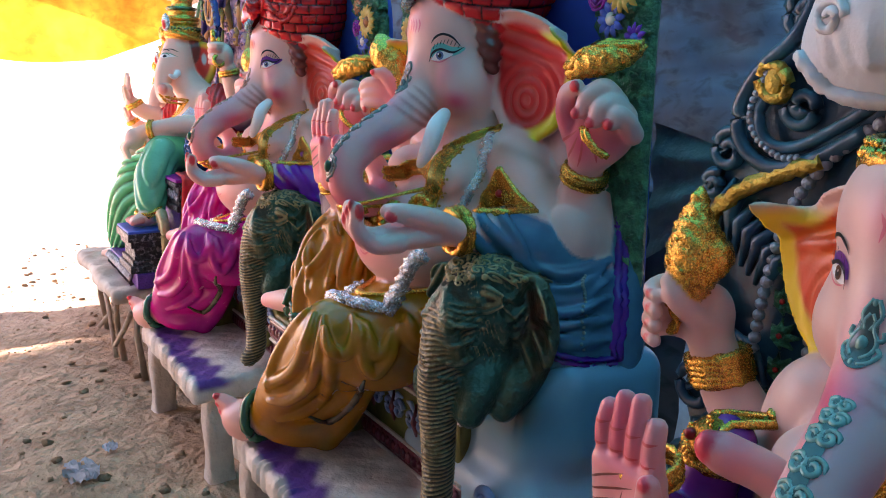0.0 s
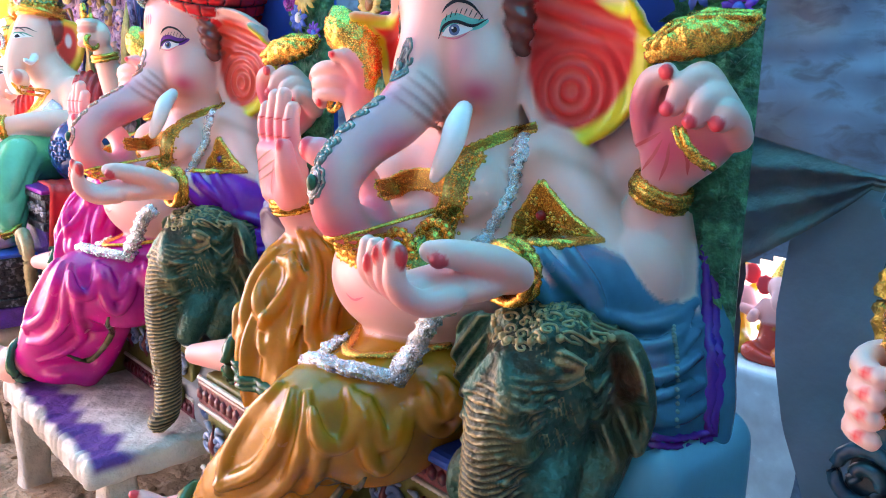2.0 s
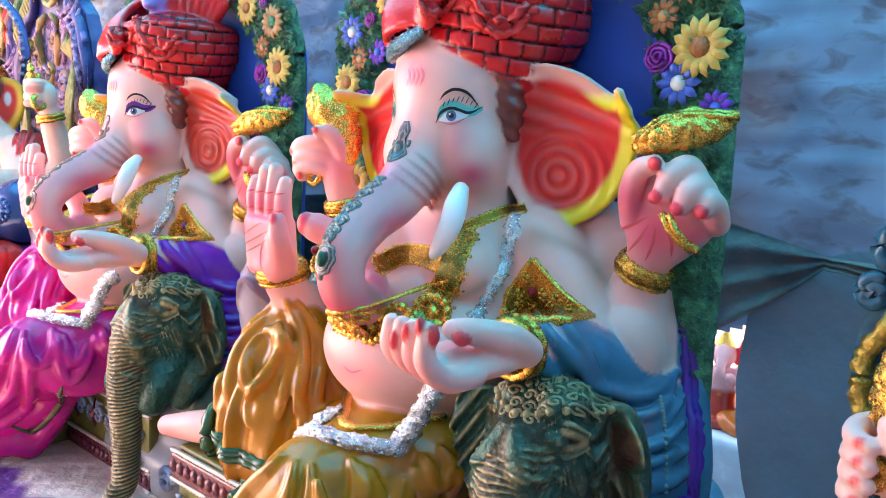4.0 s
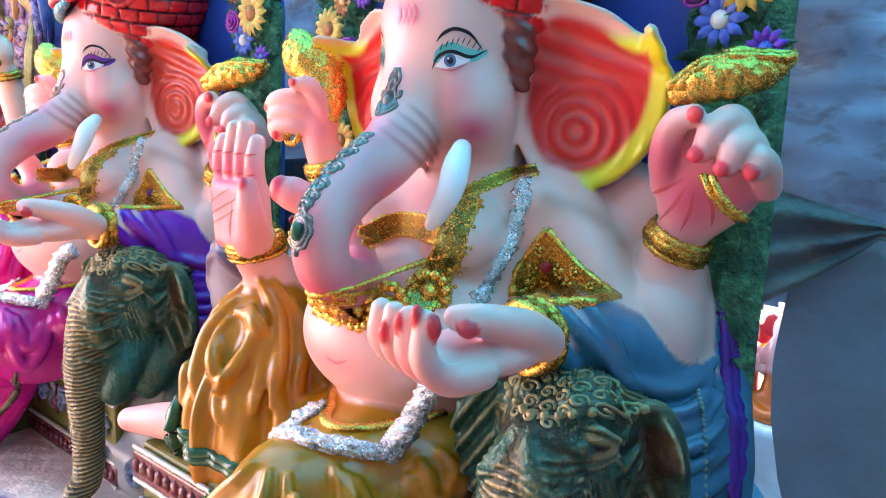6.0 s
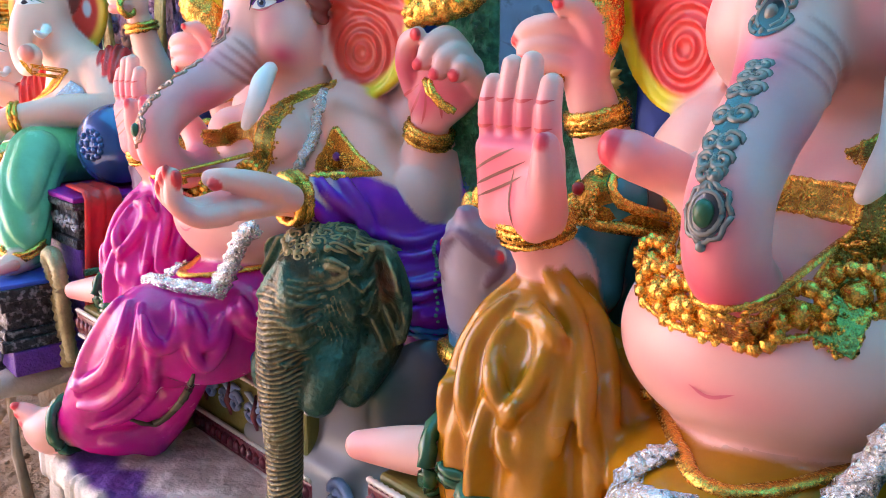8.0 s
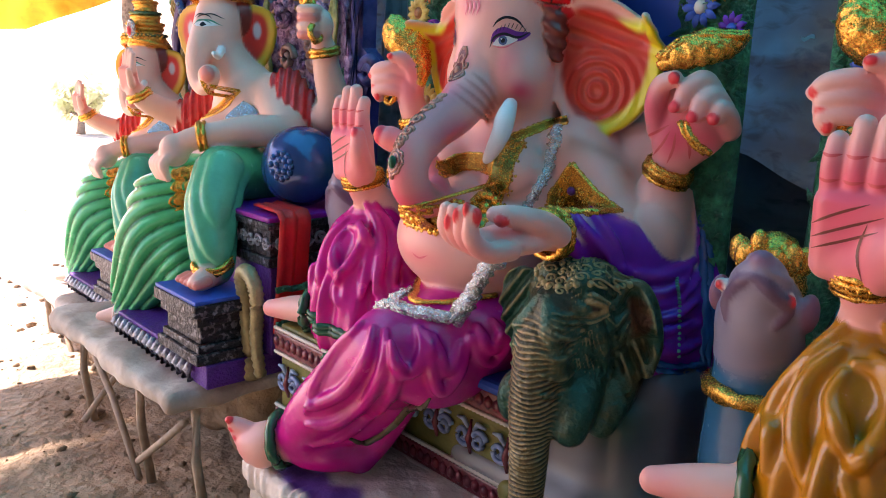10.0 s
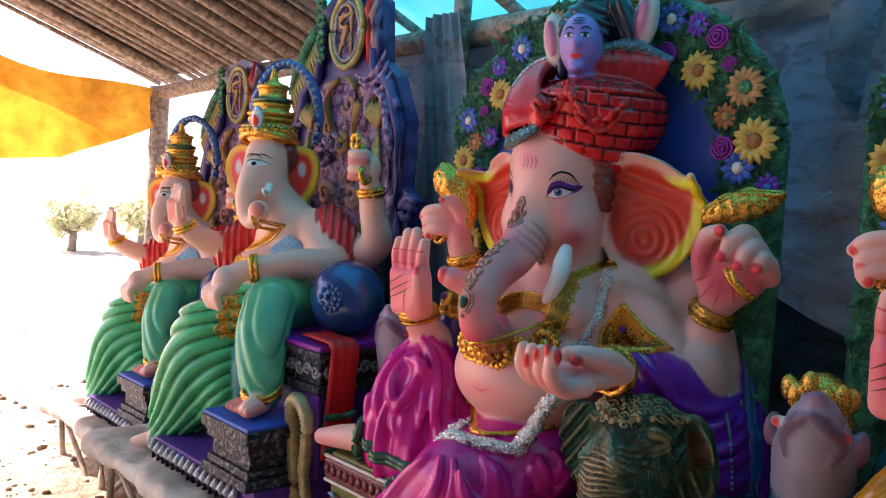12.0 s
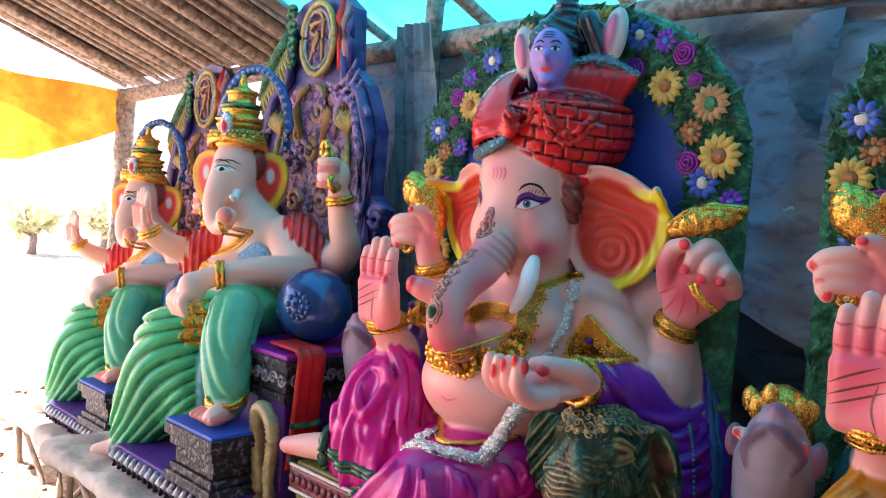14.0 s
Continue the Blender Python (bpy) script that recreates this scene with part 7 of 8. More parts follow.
ARCH_MESH = arch_band()
PETALS = {"yellow": ("sun", 0.062, (YELLOW, RUST)), "yellow_l": ("sun", 0.072, (YELLOW, RUST)), "ochre": ("sun", 0.062, (OCHRE, LEAF)), "orange": ("daisy", 0.042, (RUST, OCHRE)), "blue": ("daisy", 0.055, (BLUEPETAL, PEARL)),
          "violet": ("daisy", 0.042, (VIOLET, BLUEPETAL)), "rose": ("rose", 0.040, (ROSE, ROSE)), "rose_s": ("rose", 0.026, (ROSE, ROSE))}
SPRAY = [(0.257, 2.372, "blue"), (0.348, 2.347, "violet"), (0.418, 2.301, "rose"), (0.246, 2.266, "rose"), (0.361, 2.207, "yellow"), (0.459, 2.219, "rose_s"), (0.514, 2.150, "ochre"), (0.458, 2.067, "orange"), (0.555, 1.994, "yellow_l"), (0.458, 1.973, "rose"), (0.509, 1.915, "blue"),
         (0.601, 1.860, "violet"), (-0.353, 2.336, "blue"), (-0.461, 2.279, "violet"), (-0.513, 2.207, "rose"), (-0.445, 2.176, "yellow"), (-0.608, 2.084, "blue"), (-0.528, 2.118, "rose_s"), (-0.569, 2.0, "orange"), (-0.489, 2.018, "violet"), (-0.621, 1.928, "yellow"), (-0.541, 1.869, "rose"),
         (-0.585, 1.76, "blue"), (-0.56, 1.62, "yellow"), (0.55, 1.60, "blue"), (-0.54, 1.45, "blue"), (0.12, 2.42, "yellow"), (-0.2, 2.40, "ochre")]


def scroll(cx, cz, r, y, turns=1.6, grow=1, start=0.0, n=26):
    """A flat spiral in the plane of a panel."""
    return [(cx + r * (1 - 0.8 * t) * math.cos(start + grow * turns * 2 * math.pi * t), y, cz + r * (1 - 0.8 * t) * math.sin(start + grow * turns * 2 * math.pi * t)) for t in np.linspace(0, 1, n)]


def skirt(tint, base):
    """The side of the throne, a smooth cast flank on which the shawl's paint ran down."""
    s = Sculpt(0.012)
    s.add(slab((0.27, 0.05, 0.70), (0.36, 0.24, 0.22), 0.07), "flank", 0, ripple=lambda P: 0.006 * np.sin(9 * P[:, 2] + 5 * P[:, 1]))
    s.add(slab((0.35, 0.05, 0.55), (0.33, 0.30, 0.08), 0.05), "flank", 0, k=0.08)
    s.add(slab((0.49, 0.09, 0.84), (0.19, 0.20, 0.16), 0.08), "flank", 0, k=0.06)

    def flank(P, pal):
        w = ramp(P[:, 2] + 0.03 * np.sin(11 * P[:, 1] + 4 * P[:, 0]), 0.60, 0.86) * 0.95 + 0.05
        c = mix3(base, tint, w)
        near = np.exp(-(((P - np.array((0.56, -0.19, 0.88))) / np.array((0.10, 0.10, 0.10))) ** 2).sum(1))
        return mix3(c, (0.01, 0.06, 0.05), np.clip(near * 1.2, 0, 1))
    return s.mesh("flank", s.grow(), dict(flank=flank), [SKIN])


def throne(n, dz, tint, base):
    root = empty("throne", stand(n, dz), "painted plaster throne with elephant armrest and arch of flowers", "throne", "thrones under the statues")
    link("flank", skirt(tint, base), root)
    rest = link("armrest", ARMREST, root, "dark green and bronze elephant-head armrest")
    link("brow_ornament", BROW, rest, "bronze scrolls and beads", kind="stuff")
    box("seat_block", (-0.60, -0.235, 0.487), (0.36, 0.16, 0.86), OLIVE, root, bevel=0.01)
    box("foot_block", (-0.63, -0.44, 0.487), (-0.26, -0.20, 0.868), OLIVE, root, bevel=0.01)
    box("cushion", (0.02, -0.30, 0.862), (0.36, 0.10, 0.90), BLUEPANEL, root, "glossy blue seat cushion", bevel=0.015)
    for x0, x1, y in ((-0.26, 0.40, -0.237), (-0.645, -0.25, -0.442)):
        for z0, z1 in ((0.50, 0.565), (0.775, 0.845)):
            box("band", (x0, y - 0.016, z0), (x1, y + 0.01, z1), MAROON, root, bevel=0.006)
            k = int((x1 - x0) / 0.036)
            for i in range(k):
                bm = bmesh.new()
                bmesh.ops.create_icosphere(bm, subdivisions=1, radius=0.019, matrix=Matrix.Translation((x0 + 0.02 + i * 0.036, y - 0.016, (z0 + z1) / 2)) @ Matrix.Diagonal((1, 0.6, 1.2, 1)))
                part("stud", bm, MAROON, root)
            for z in (z0 - 0.008, z1 + 0.008):
                pts = [(x, y - 0.012, z) for x in np.arange(x0, x1, 0.008)]
                v, f = tube_arrays(pts, [0.0055 + 0.003 * (i % 2) for i in range(len(pts))], 6)
                link("bead_line", arrays_mesh("bead_line", v, f, PEARL), root)
        for i in range(int((x1 - x0) / 0.15)):
            cx = x0 + 0.08 + 0.15 * i
            for q in (1, -1):
                tube("scroll", scroll(cx + q * 0.033, 0.67, 0.034, y - 0.008, 1.4, q, 0.3), 0.009, SCROLL_BLUE, root, sides=7)
                tube("scroll", [(cx + q * 0.012, y - 0.008, 0.70), (cx + q * 0.03, y - 0.012, 0.725), (cx + q * 0.06, y - 0.008, 0.72)], [0.006, 0.009, 0.004], SCROLL_BLUE, root, sides=7)
            tube("bud", [(cx, y - 0.008, 0.62), (cx, y - 0.016, 0.67), (cx, y - 0.008, 0.73)], [0.004, 0.013, 0.004], MAROON, root, sides=7)
    bm = bmesh.new()
    bmesh.ops.create_uvsphere(bm, u_segments=16, v_segments=8, radius=0.04, matrix=Matrix.Translation((0.30, -0.265, 0.575)) @ Matrix.Diagonal((1, 0.5, 1, 1)))
    part("boss", bm, OLIVE, root)
    tube("scroll", scroll(0.545, 0.60, 0.045, -0.27, 1.5, 1), 0.013, SCROLL_BLUE, root, sides=8)
    # back panel and its arch
    cx, cz, w, h = ARCH
    bm = bmesh.new()
    pts = [(0.60, 0.50)] + [arch_point(a, 0.06) for a in np.linspace(0, math.pi, 33)] + [(-0.67, 0.50)]
    f = bm.faces.new([bm.verts.new((x, 0.19, z)) for x, z in pts])
    r = bmesh.ops.extrude_face_region(bm, geom=[f])
    bmesh.ops.translate(bm, vec=(0, 0.06, 0), verts=[v for v in r["geom"] if isinstance(v, bmesh.types.BMVert)])
    bmesh.ops.recalc_face_normals(bm, faces=bm.faces[:])
    part("back_panel", bm, BLUEPANEL, root, smooth=False)
    arch = link("arch", ARCH_MESH, root, "green leafy arch")
    rs = random.Random(4)
    for x, z, k in SPRAY:
        kind, rad, mats = PETALS[k]
        flower(arch, x, z, 0.142, kind, rad, mats, rs.uniform(0, 60))


throne(0, 0.0, (0.05, 0.40, 0.56), (0.40, 0.56, 0.64))
throne(1, -0.01, (0.10, 0.10, 0.14), (0.25, 0.27, 0.28))


# ---------------------------------------------------------------- the crowned mouse beside each statue
def mouse():
    s = Sculpt(0.008)
    s.add(ball((-0.66, -0.10, 1.17), (0.095, 0.10, 0.14)), "fur", 0)
    s.add(limb([(-0.66, -0.08, 0.55), (-0.66, -0.06, 0.85), (-0.66, -0.08, 1.10)], [0.11, 0.12, 0.10]), "coat", 1, k=0.02, kc=0.01)
    s.add(limb([(-0.65, -0.13, 1.22), (-0.635, -0.17, 1.30), (-0.625, -0.20, 1.345)], [0.08, 0.058, 0.03]), "fur", 0, k=0.04)
    s.add(ball((-0.623, -0.208, 1.36), (0.024, 0.024, 0.02)), "nose", 0, k=0.008)
    for q in (1, -1):
        s.add(ball((-0.655 + q * 0.072, -0.158, 1.275), (0.022, 0.016, 0.016)), "eyes", 0, k=0.004, kc=0.002)
        s.add(ball((-0.648 + q * 0.082, -0.170, 1.275), (0.011, 0.009, 0.011)), "nail", 0, k=0.003, kc=0.002)
        s.add(ball((-0.665 + q * 0.105, -0.09, 1.235), (0.02, 0.035, 0.045)), "nose", 0, k=0.01)
        s.fold([(-0.625 + q * 0.006, -0.40, 1.325), (-0.628 + q * 0.035, -0.40, 1.30), (-0.632 + q * 0.06, -0.40, 1.255), (-0.635 + q * 0.05, -0.40, 1.215)], 0.013, (0, 1, 0), "mouth", 0, sink=-0.1)
        s.fold([(-0.628 + q * 0.02, -0.40, 1.345), (-0.628 + q * 0.045, -0.40, 1.325), (-0.63 + q * 0.07, -0.40, 1.285)], 0.009, (0, 1, 0), "fur", 0, sink=0.1)
        s.fold([(-0.628 + q * 0.03, -0.40, 1.365), (-0.628 + q * 0.05, -0.40, 1.345), (-0.63 + q * 0.08, -0.40, 1.315)], 0.007, (0, 1, 0), "fur", 0, sink=0.1)
    s.add(limb([(-0.675, -0.04, 1.27), (-0.68, -0.035, 1.33)], [0.078, 0.062]), "gold", 2, k=0.01, kc=0.004, ripple=lambda P: 0.004 * np.sin(P[:, 0] * 130) * np.sin(P[:, 2] * 120))
    for i in range(7):
        a = math.pi * (1.0 + i / 6)
        c = (-0.68 + 0.075 * math.cos(a), -0.04 + 0.07 * math.sin(a), 1.335 + (0.035 if i == 3 else 0.01 * (i % 2)))
        s.add(ball(c, (0.022, 0.016, 0.036)), "gold", 2, k=0.008, kc=0.003)
        roundel(s, (c[0], c[1] - 0.016, c[2] - 0.01), (math.cos(a), math.sin(a) - 0.3, 0.1), 0.016, "gold", 2, 6)
    bracelet(s, ring_points((-0.66, -0.085, 1.03), (0, 0, 1), 0.105, 28), 0.018, "gold", 2, 6, bump=0.35)
    pal = base_palette(fur=(0.27, 0.25, 0.34), coat=(0.02, 0.14, 0.28), nose=(0.30, 0.14, 0.22), mouth=(0.15, 0.10, 0.17), eyes=(0.75, 0.60, 0.55))
    return s.mesh("mouse_statue", s.grow(), pal, STATUE)


MOUSE = mouse()
for n in (0, 1):
    ob = link("mouse_statue", MOUSE, None, "small grey mouse statue with gold crown beside the throne", "statue", "mouse statues")
    ob.matrix_basis = stand(n, -0.01 * n)
# ---------------------------------------------------------------- the green-clad statues (mould two), each on its own table
def mould_two(step):
    s = Sculpt(step)
    s.add(ball((-0.05, 0.0, 1.50), (0.21, 0.15, 0.22)), "skin", 0)
    s.add(ball((-0.06, -0.09, 1.34), (0.21, 0.19, 0.17)), "skin", 0, k=0.05)
    # head
    head = lambda: s.place((-0.03, -0.05, 0.0), 32, (-0.10, -0.02, 0.0))
    head()
    s.add(ball((-0.11, -0.05, 1.90), (0.10, 0.105, 0.12)), "skin", 0, k=0.04)
    s.add(ball((-0.11, -0.07, 1.81), (0.09, 0.095, 0.10)), "skin", 0, k=0.04)
    s.add(ball((-0.08, -0.02, 1.70), (0.11, 0.11, 0.10)), "skin", 0, k=0.05)
    s.add(limb([(-0.125, -0.12, 1.87), (-0.135, -0.165, 1.80), (-0.14, -0.19, 1.72), (-0.13, -0.20, 1.65), (-0.10, -0.215, 1.615), (-0.055, -0.24, 1.63), (-0.03, -0.27, 1.665)], [0.052, 0.05, 0.045, 0.040, 0.036, 0.036, 0.046]), "skin", 0, k=0.04)
    s.add(ball((-0.02, -0.305, 1.672), (0.034, 0.022, 0.034)), "rosy", 0, k=0.008)
    s.add(limb([(-0.05, -0.14, 1.77), (-0.04, -0.18, 1.745), (-0.035, -0.22, 1.755)], [0.018, 0.016, 0.012]), "tusk", 0, k=0.004, kc=0.002)
    for q in (1, -1):
        poly = [(-0.12 + q * x, z) for x, z in ((0.075, 1.93), (0.13, 1.97), (0.215, 1.945), (0.245, 1.86), (0.22, 1.76), (0.155, 1.68), (0.095, 1.70), (0.065, 1.80))]
        f, lo, hi, outline = plate(poly, lambda x, z: 0.0 + 0.25 * (np.abs(x + 0.12) - 0.1) - 1.2 * np.maximum(0, np.abs(x + 0.12) - 0.19) ** 2 * 3, 0.012)

        def paint(P, pal, outline=outline):
            e = -poly_distance(outline, P[:, 0], P[:, 2])
            c = mix3((0.75, 0.40, 0.03), (0.68, 0.03, 0.02), ramp(e, 0.018, 0.045))
            return mix3(c, (0.55, 0.55, 0.60), ramp(np.hypot(np.abs(P[:, 0] + 0.12) - 0.165, (P[:, 2] - 1.86) * 0.5), 0.022, 0.012))
        s.add((f, lo, hi), paint, 0, k=0.01, kc=0.005)
    s.place()
    # arms
    s.add(limb([(0.12, 0.02, 1.60), (0.25, -0.02, 1.50), (0.35, -0.06, 1.45), (0.335, -0.21, 1.46), (0.285, -0.37, 1.44), (0.25, -0.43, 1.42)], [0.085, 0.08, 0.075, 0.06, 0.046, 0.044]), "skin", 0, k=0.03)
    s.place((0.05, 0.11, 0.0))
    s.add(ball((0.17, -0.585, 1.38), (0.055, 0.06, 0.065)), "skin", 0, k=0.02)
    for i in range(4):
        x = 0.205 - 0.03 * i
        s.add(limb([(x, -0.60, 1.37), (x - 0.005, -0.645, 1.33), (x - 0.005, -0.63, 1.275)], [0.021, 0.02, 0.015]), "skin", 0, k=0.006)
    s.place()
    s.add(limb([(0.14, 0.08, 1.58), (0.34, 0.12, 1.50), (0.47, 0.10, 1.56), (0.495, 0.05, 1.69), (0.51, 0.02, 1.79)], [0.08, 0.075, 0.07, 0.056, 0.048]), "skin", 0, k=0.03)
    s.place((0.06, 0.05, 0.0))
    s.add(ball((0.455, -0.05, 1.87), (0.06, 0.05, 0.07)), "skin", 0, k=0.02)
    for i in range(4):
        z = 1.93 - 0.032 * i
        s.add(limb([(0.46, -0.06, z), (0.49, -0.10, z), (0.45, -0.13, z), (0.42, -0.11, z)], [0.02, 0.02, 0.018, 0.015]), "rosy" if i % 2 else "skin", 0, k=0.006)
    s.place()
    s.add(limb([(-0.20, 0.03, 1.58), (-0.38, 0.0, 1.46), (-0.44, -0.12, 1.46), (-0.46, -0.28, 1.52), (-0.47, -0.34, 1.57)], [0.08, 0.075, 0.065, 0.052, 0.046]), "skin", 0, k=0.03)
    s.add(slab((-0.48, -0.37, 1.63), (0.055, 0.022, 0.06), 0.02, (8, 0, 12)), "rosy", 0, k=0.02)
    for i in range(4):
        x = -0.525 + 0.03 * i
        s.add(limb([(x, -0.37, 1.67), (x, -0.365, 1.74 + (0.02 if i in (1, 2) else 0))], [0.016, 0.013]), "skin", 0, k=0.004)
    s.add(limb([(-0.43, -0.38, 1.61), (-0.405, -0.40, 1.67)], [0.018, 0.014]), "skin", 0, k=0.006)
    s.add(limb([(-0.22, 0.08, 1.60), (-0.34, 0.06, 1.55), (-0.33, -0.04, 1.68), (-0.32, -0.06, 1.84)], [0.07, 0.06, 0.05, 0.04]), "skin", 0, k=0.03)
    s.add(ball((-0.32, -0.07, 1.90), (0.04, 0.035, 0.07)), "skin", 0, k=0.02)
    # legs
    s.add(limb([(0.08, 0.0, 1.22), (0.25, -0.19, 1.27), (0.345, -0.34, 1.29)], [0.15, 0.13, 0.10]), "cloth", 1, k=0.03, kc=0.005)

    def leg_fold(P):
        return 0.009 * (0.6 - 1.4 * np.abs(np.sin((P[:, 2] * 0.8 + 1.1 * (P[:, 0] - 0.3) + 0.03 * np.sin(9 * P[:, 1])) * math.pi / 0.07)) ** 0.7)
    s.add(limb([(0.355, -0.35, 1.29), (0.42, -0.42, 1.18), (0.48, -0.455, 1.06), (0.51, -0.465, 0.98)], [0.10, 0.10, 0.085, 0.072]), "cloth2", 1, k=0.03, kc=0.005, ripple=leg_fold)
    s.add(limb([(0.51, -0.46, 0.955), (0.56, -0.53, 0.945), (0.58, -0.57, 0.94)], [0.05, 0.042, 0.03]), "skin", 0, k=0.015)
    for i in range(5):
        s.add(limb([(0.605 - 0.03 * i, -0.54 - 0.004 * i, 0.945), (0.615 - 0.034 * i, -0.59, 0.935)], [0.02, 0.015]), "rosy", 0, k=0.004)

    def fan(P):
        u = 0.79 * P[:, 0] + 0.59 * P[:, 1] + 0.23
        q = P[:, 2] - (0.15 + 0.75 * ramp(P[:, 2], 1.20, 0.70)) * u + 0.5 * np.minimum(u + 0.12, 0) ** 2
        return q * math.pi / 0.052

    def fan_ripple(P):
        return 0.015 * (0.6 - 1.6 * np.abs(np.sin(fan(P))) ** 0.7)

    # Darker green painted into the fold grooves, where shade would also fall.
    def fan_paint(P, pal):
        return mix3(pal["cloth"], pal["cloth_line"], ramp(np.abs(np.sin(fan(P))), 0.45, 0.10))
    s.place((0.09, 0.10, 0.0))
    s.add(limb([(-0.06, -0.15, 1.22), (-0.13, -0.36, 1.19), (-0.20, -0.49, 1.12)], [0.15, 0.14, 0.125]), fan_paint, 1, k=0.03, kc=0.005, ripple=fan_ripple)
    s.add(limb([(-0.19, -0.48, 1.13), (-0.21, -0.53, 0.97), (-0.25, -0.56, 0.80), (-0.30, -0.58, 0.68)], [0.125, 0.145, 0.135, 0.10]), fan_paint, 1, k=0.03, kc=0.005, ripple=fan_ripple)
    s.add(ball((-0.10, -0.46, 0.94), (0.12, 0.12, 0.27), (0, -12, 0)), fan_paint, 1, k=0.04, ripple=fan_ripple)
    s.add(limb([(-0.32, -0.60, 0.625), (-0.37, -0.655, 0.60), (-0.415, -0.71, 0.59)], [0.045, 0.038, 0.022]), "skin", 0, k=0.015)
    s.add(limb([(-0.29, -0.585, 0.66), (-0.30, -0.60, 0.60)], [0.095, 0.09]), "deep", 1, k=0.012, kc=0.006)
    s.place()
    s.add(limb([(0.11, -0.24, 1.30), (0.11, -0.31, 1.15), (0.12, -0.34, 0.95), (0.12, -0.34, 0.75)], [0.035, 0.04, 0.04, 0.03]), "sash", 1, k=0.01, kc=0.004, ripple=lambda P: 0.002 * np.sin(P[:, 2] * 140 + 5 * P[:, 0]))
    # red stole
    st = lambda P: 0.008 * np.sin((P[:, 0] * 0.8 + P[:, 1]) * 2 * math.pi / 0.045)
    s.add(limb([(0.19, 0.05, 1.63), (0.27, 0.05, 1.54), (0.31, 0.08, 1.38), (0.31, 0.12, 1.20)], [0.078, 0.088, 0.085, 0.08]), "stole", 1, k=0.01, kc=0.004, ripple=st)
    s.add(limb([(-0.21, 0.0, 1.66), (-0.33, -0.03, 1.55), (-0.42, -0.10, 1.46), (-0.42, -0.08, 1.30)], [0.08, 0.09, 0.085, 0.08]), "stole", 1, k=0.01, kc=0.004, ripple=st)
    head()
    crown(s, (-0.115, -0.02, 2.02), 0.125, 0.30)
    s.add(ball((-0.09, 0.03, 1.92), (0.12, 0.11, 0.13)), "hair", 1, k=0.01, kc=0.004)
    # face and jewels
    V = (-0.5, 0.86, 0.0)
    for q in (1, -1):
        W = (-0.45 * q, 0.9, 0)
        e = lambda pts: [(-0.11 + q * 0.85 * (x + 0.13), y - 0.12, z) for x, y, z in pts]
        s.patch(e([(-0.095, -0.2, 1.872), (-0.075, -0.19, 1.888), (-0.045, -0.17, 1.885), (-0.03, -0.16, 1.872), (-0.06, -0.18, 1.864)]), W, "white", 0, 0.003)
        s.patch(e([(-0.072, -0.19, 1.872), (-0.062, -0.18, 1.884), (-0.052, -0.18, 1.876), (-0.062, -0.18, 1.865)]), W, "black", 0, 0.005)
        s.ribbon(e([(-0.10, -0.2, 1.872), (-0.075, -0.19, 1.892), (-0.045, -0.17, 1.889), (-0.022, -0.16, 1.876)]), 0.005, W, "lid", 0, 0.005)
        s.ribbon(e([(-0.10, -0.2, 1.90), (-0.075, -0.19, 1.918), (-0.04, -0.17, 1.912), (-0.02, -0.16, 1.898)]), 0.005, W, "black", 0, 0.003)
    s.place()
    gold_band(s, [(0.10, -0.35, 1.64), (0.06, -0.40, 1.58), (-0.02, -0.42, 1.53), (-0.10, -0.42, 1.51)], 0.035, (-0.2, 0.95, -0.1), 51)
    gold_band(s, [(-0.20, -0.45, 1.44), (-0.10, -0.5, 1.42), (0.0, -0.5, 1.42), (0.08, -0.45, 1.44)], 0.05, (0, 1, 0), 52)
    s.patch([(0.16, -0.25, 1.58), (0.10, -0.30, 1.50), (0.26, -0.22, 1.48), (0.22, -0.22, 1.54)], (-0.4, 0.9, -0.1), "azure2", 3, 0.01)
    for c, ax, r in (((0.275, -0.385, 1.435), (-0.5, -0.86, -0.1), 0.05), ((0.508, 0.025, 1.775), (0, -0.2, 1), 0.055), ((-0.468, -0.33, 1.56), (-0.1, -0.5, 1), 0.05), ((-0.32, -0.055, 1.82), (0, -0.1, 1), 0.045), ((0.525, -0.48, 0.99), (0.2, -0.3, 1), 0.07)):
        for d in (-0.009, 0.009):
            bracelet(s, ring_points(np.array(c) + d * np.array(Vector(ax).normalized()), ax, r, 28), 0.010, "gold", 2, 61, bump=0.4)
    bracelet(s, ring_points((0.50, -0.06, 1.98), (0.2, 1, 0), 0.03, 20), 0.012, "gold", 2, 62, bump=0.2)
    bracelet(s, ring_points((0.56, -0.05, 1.84), (1, 0.3, 0.2), 0.03, 20), 0.012, "gold", 2, 63, bump=0.2)
    s.mesh_in(ico_arrays(2)[0] * np.array((0.02, 0.02, 0.05)) + np.array((0.505, -0.03, 1.93)), ico_arrays(2)[1], "gold", 2)
    gold_band(s, [(0.02, -0.5, 1.30), (0.05, -0.6, 1.27), (0.07, -0.6, 1.20), (0.07, -0.62, 1.14)], 0.05, (0, 1, -0.1), 53)
    return s


TWO = mould_two(0.0085)
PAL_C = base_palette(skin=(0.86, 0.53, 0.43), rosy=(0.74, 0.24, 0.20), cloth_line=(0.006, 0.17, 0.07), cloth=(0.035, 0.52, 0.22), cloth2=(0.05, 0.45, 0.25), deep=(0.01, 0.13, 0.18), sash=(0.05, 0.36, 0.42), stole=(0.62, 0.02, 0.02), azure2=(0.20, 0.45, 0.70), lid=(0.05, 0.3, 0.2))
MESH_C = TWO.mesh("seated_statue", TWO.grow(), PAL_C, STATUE)


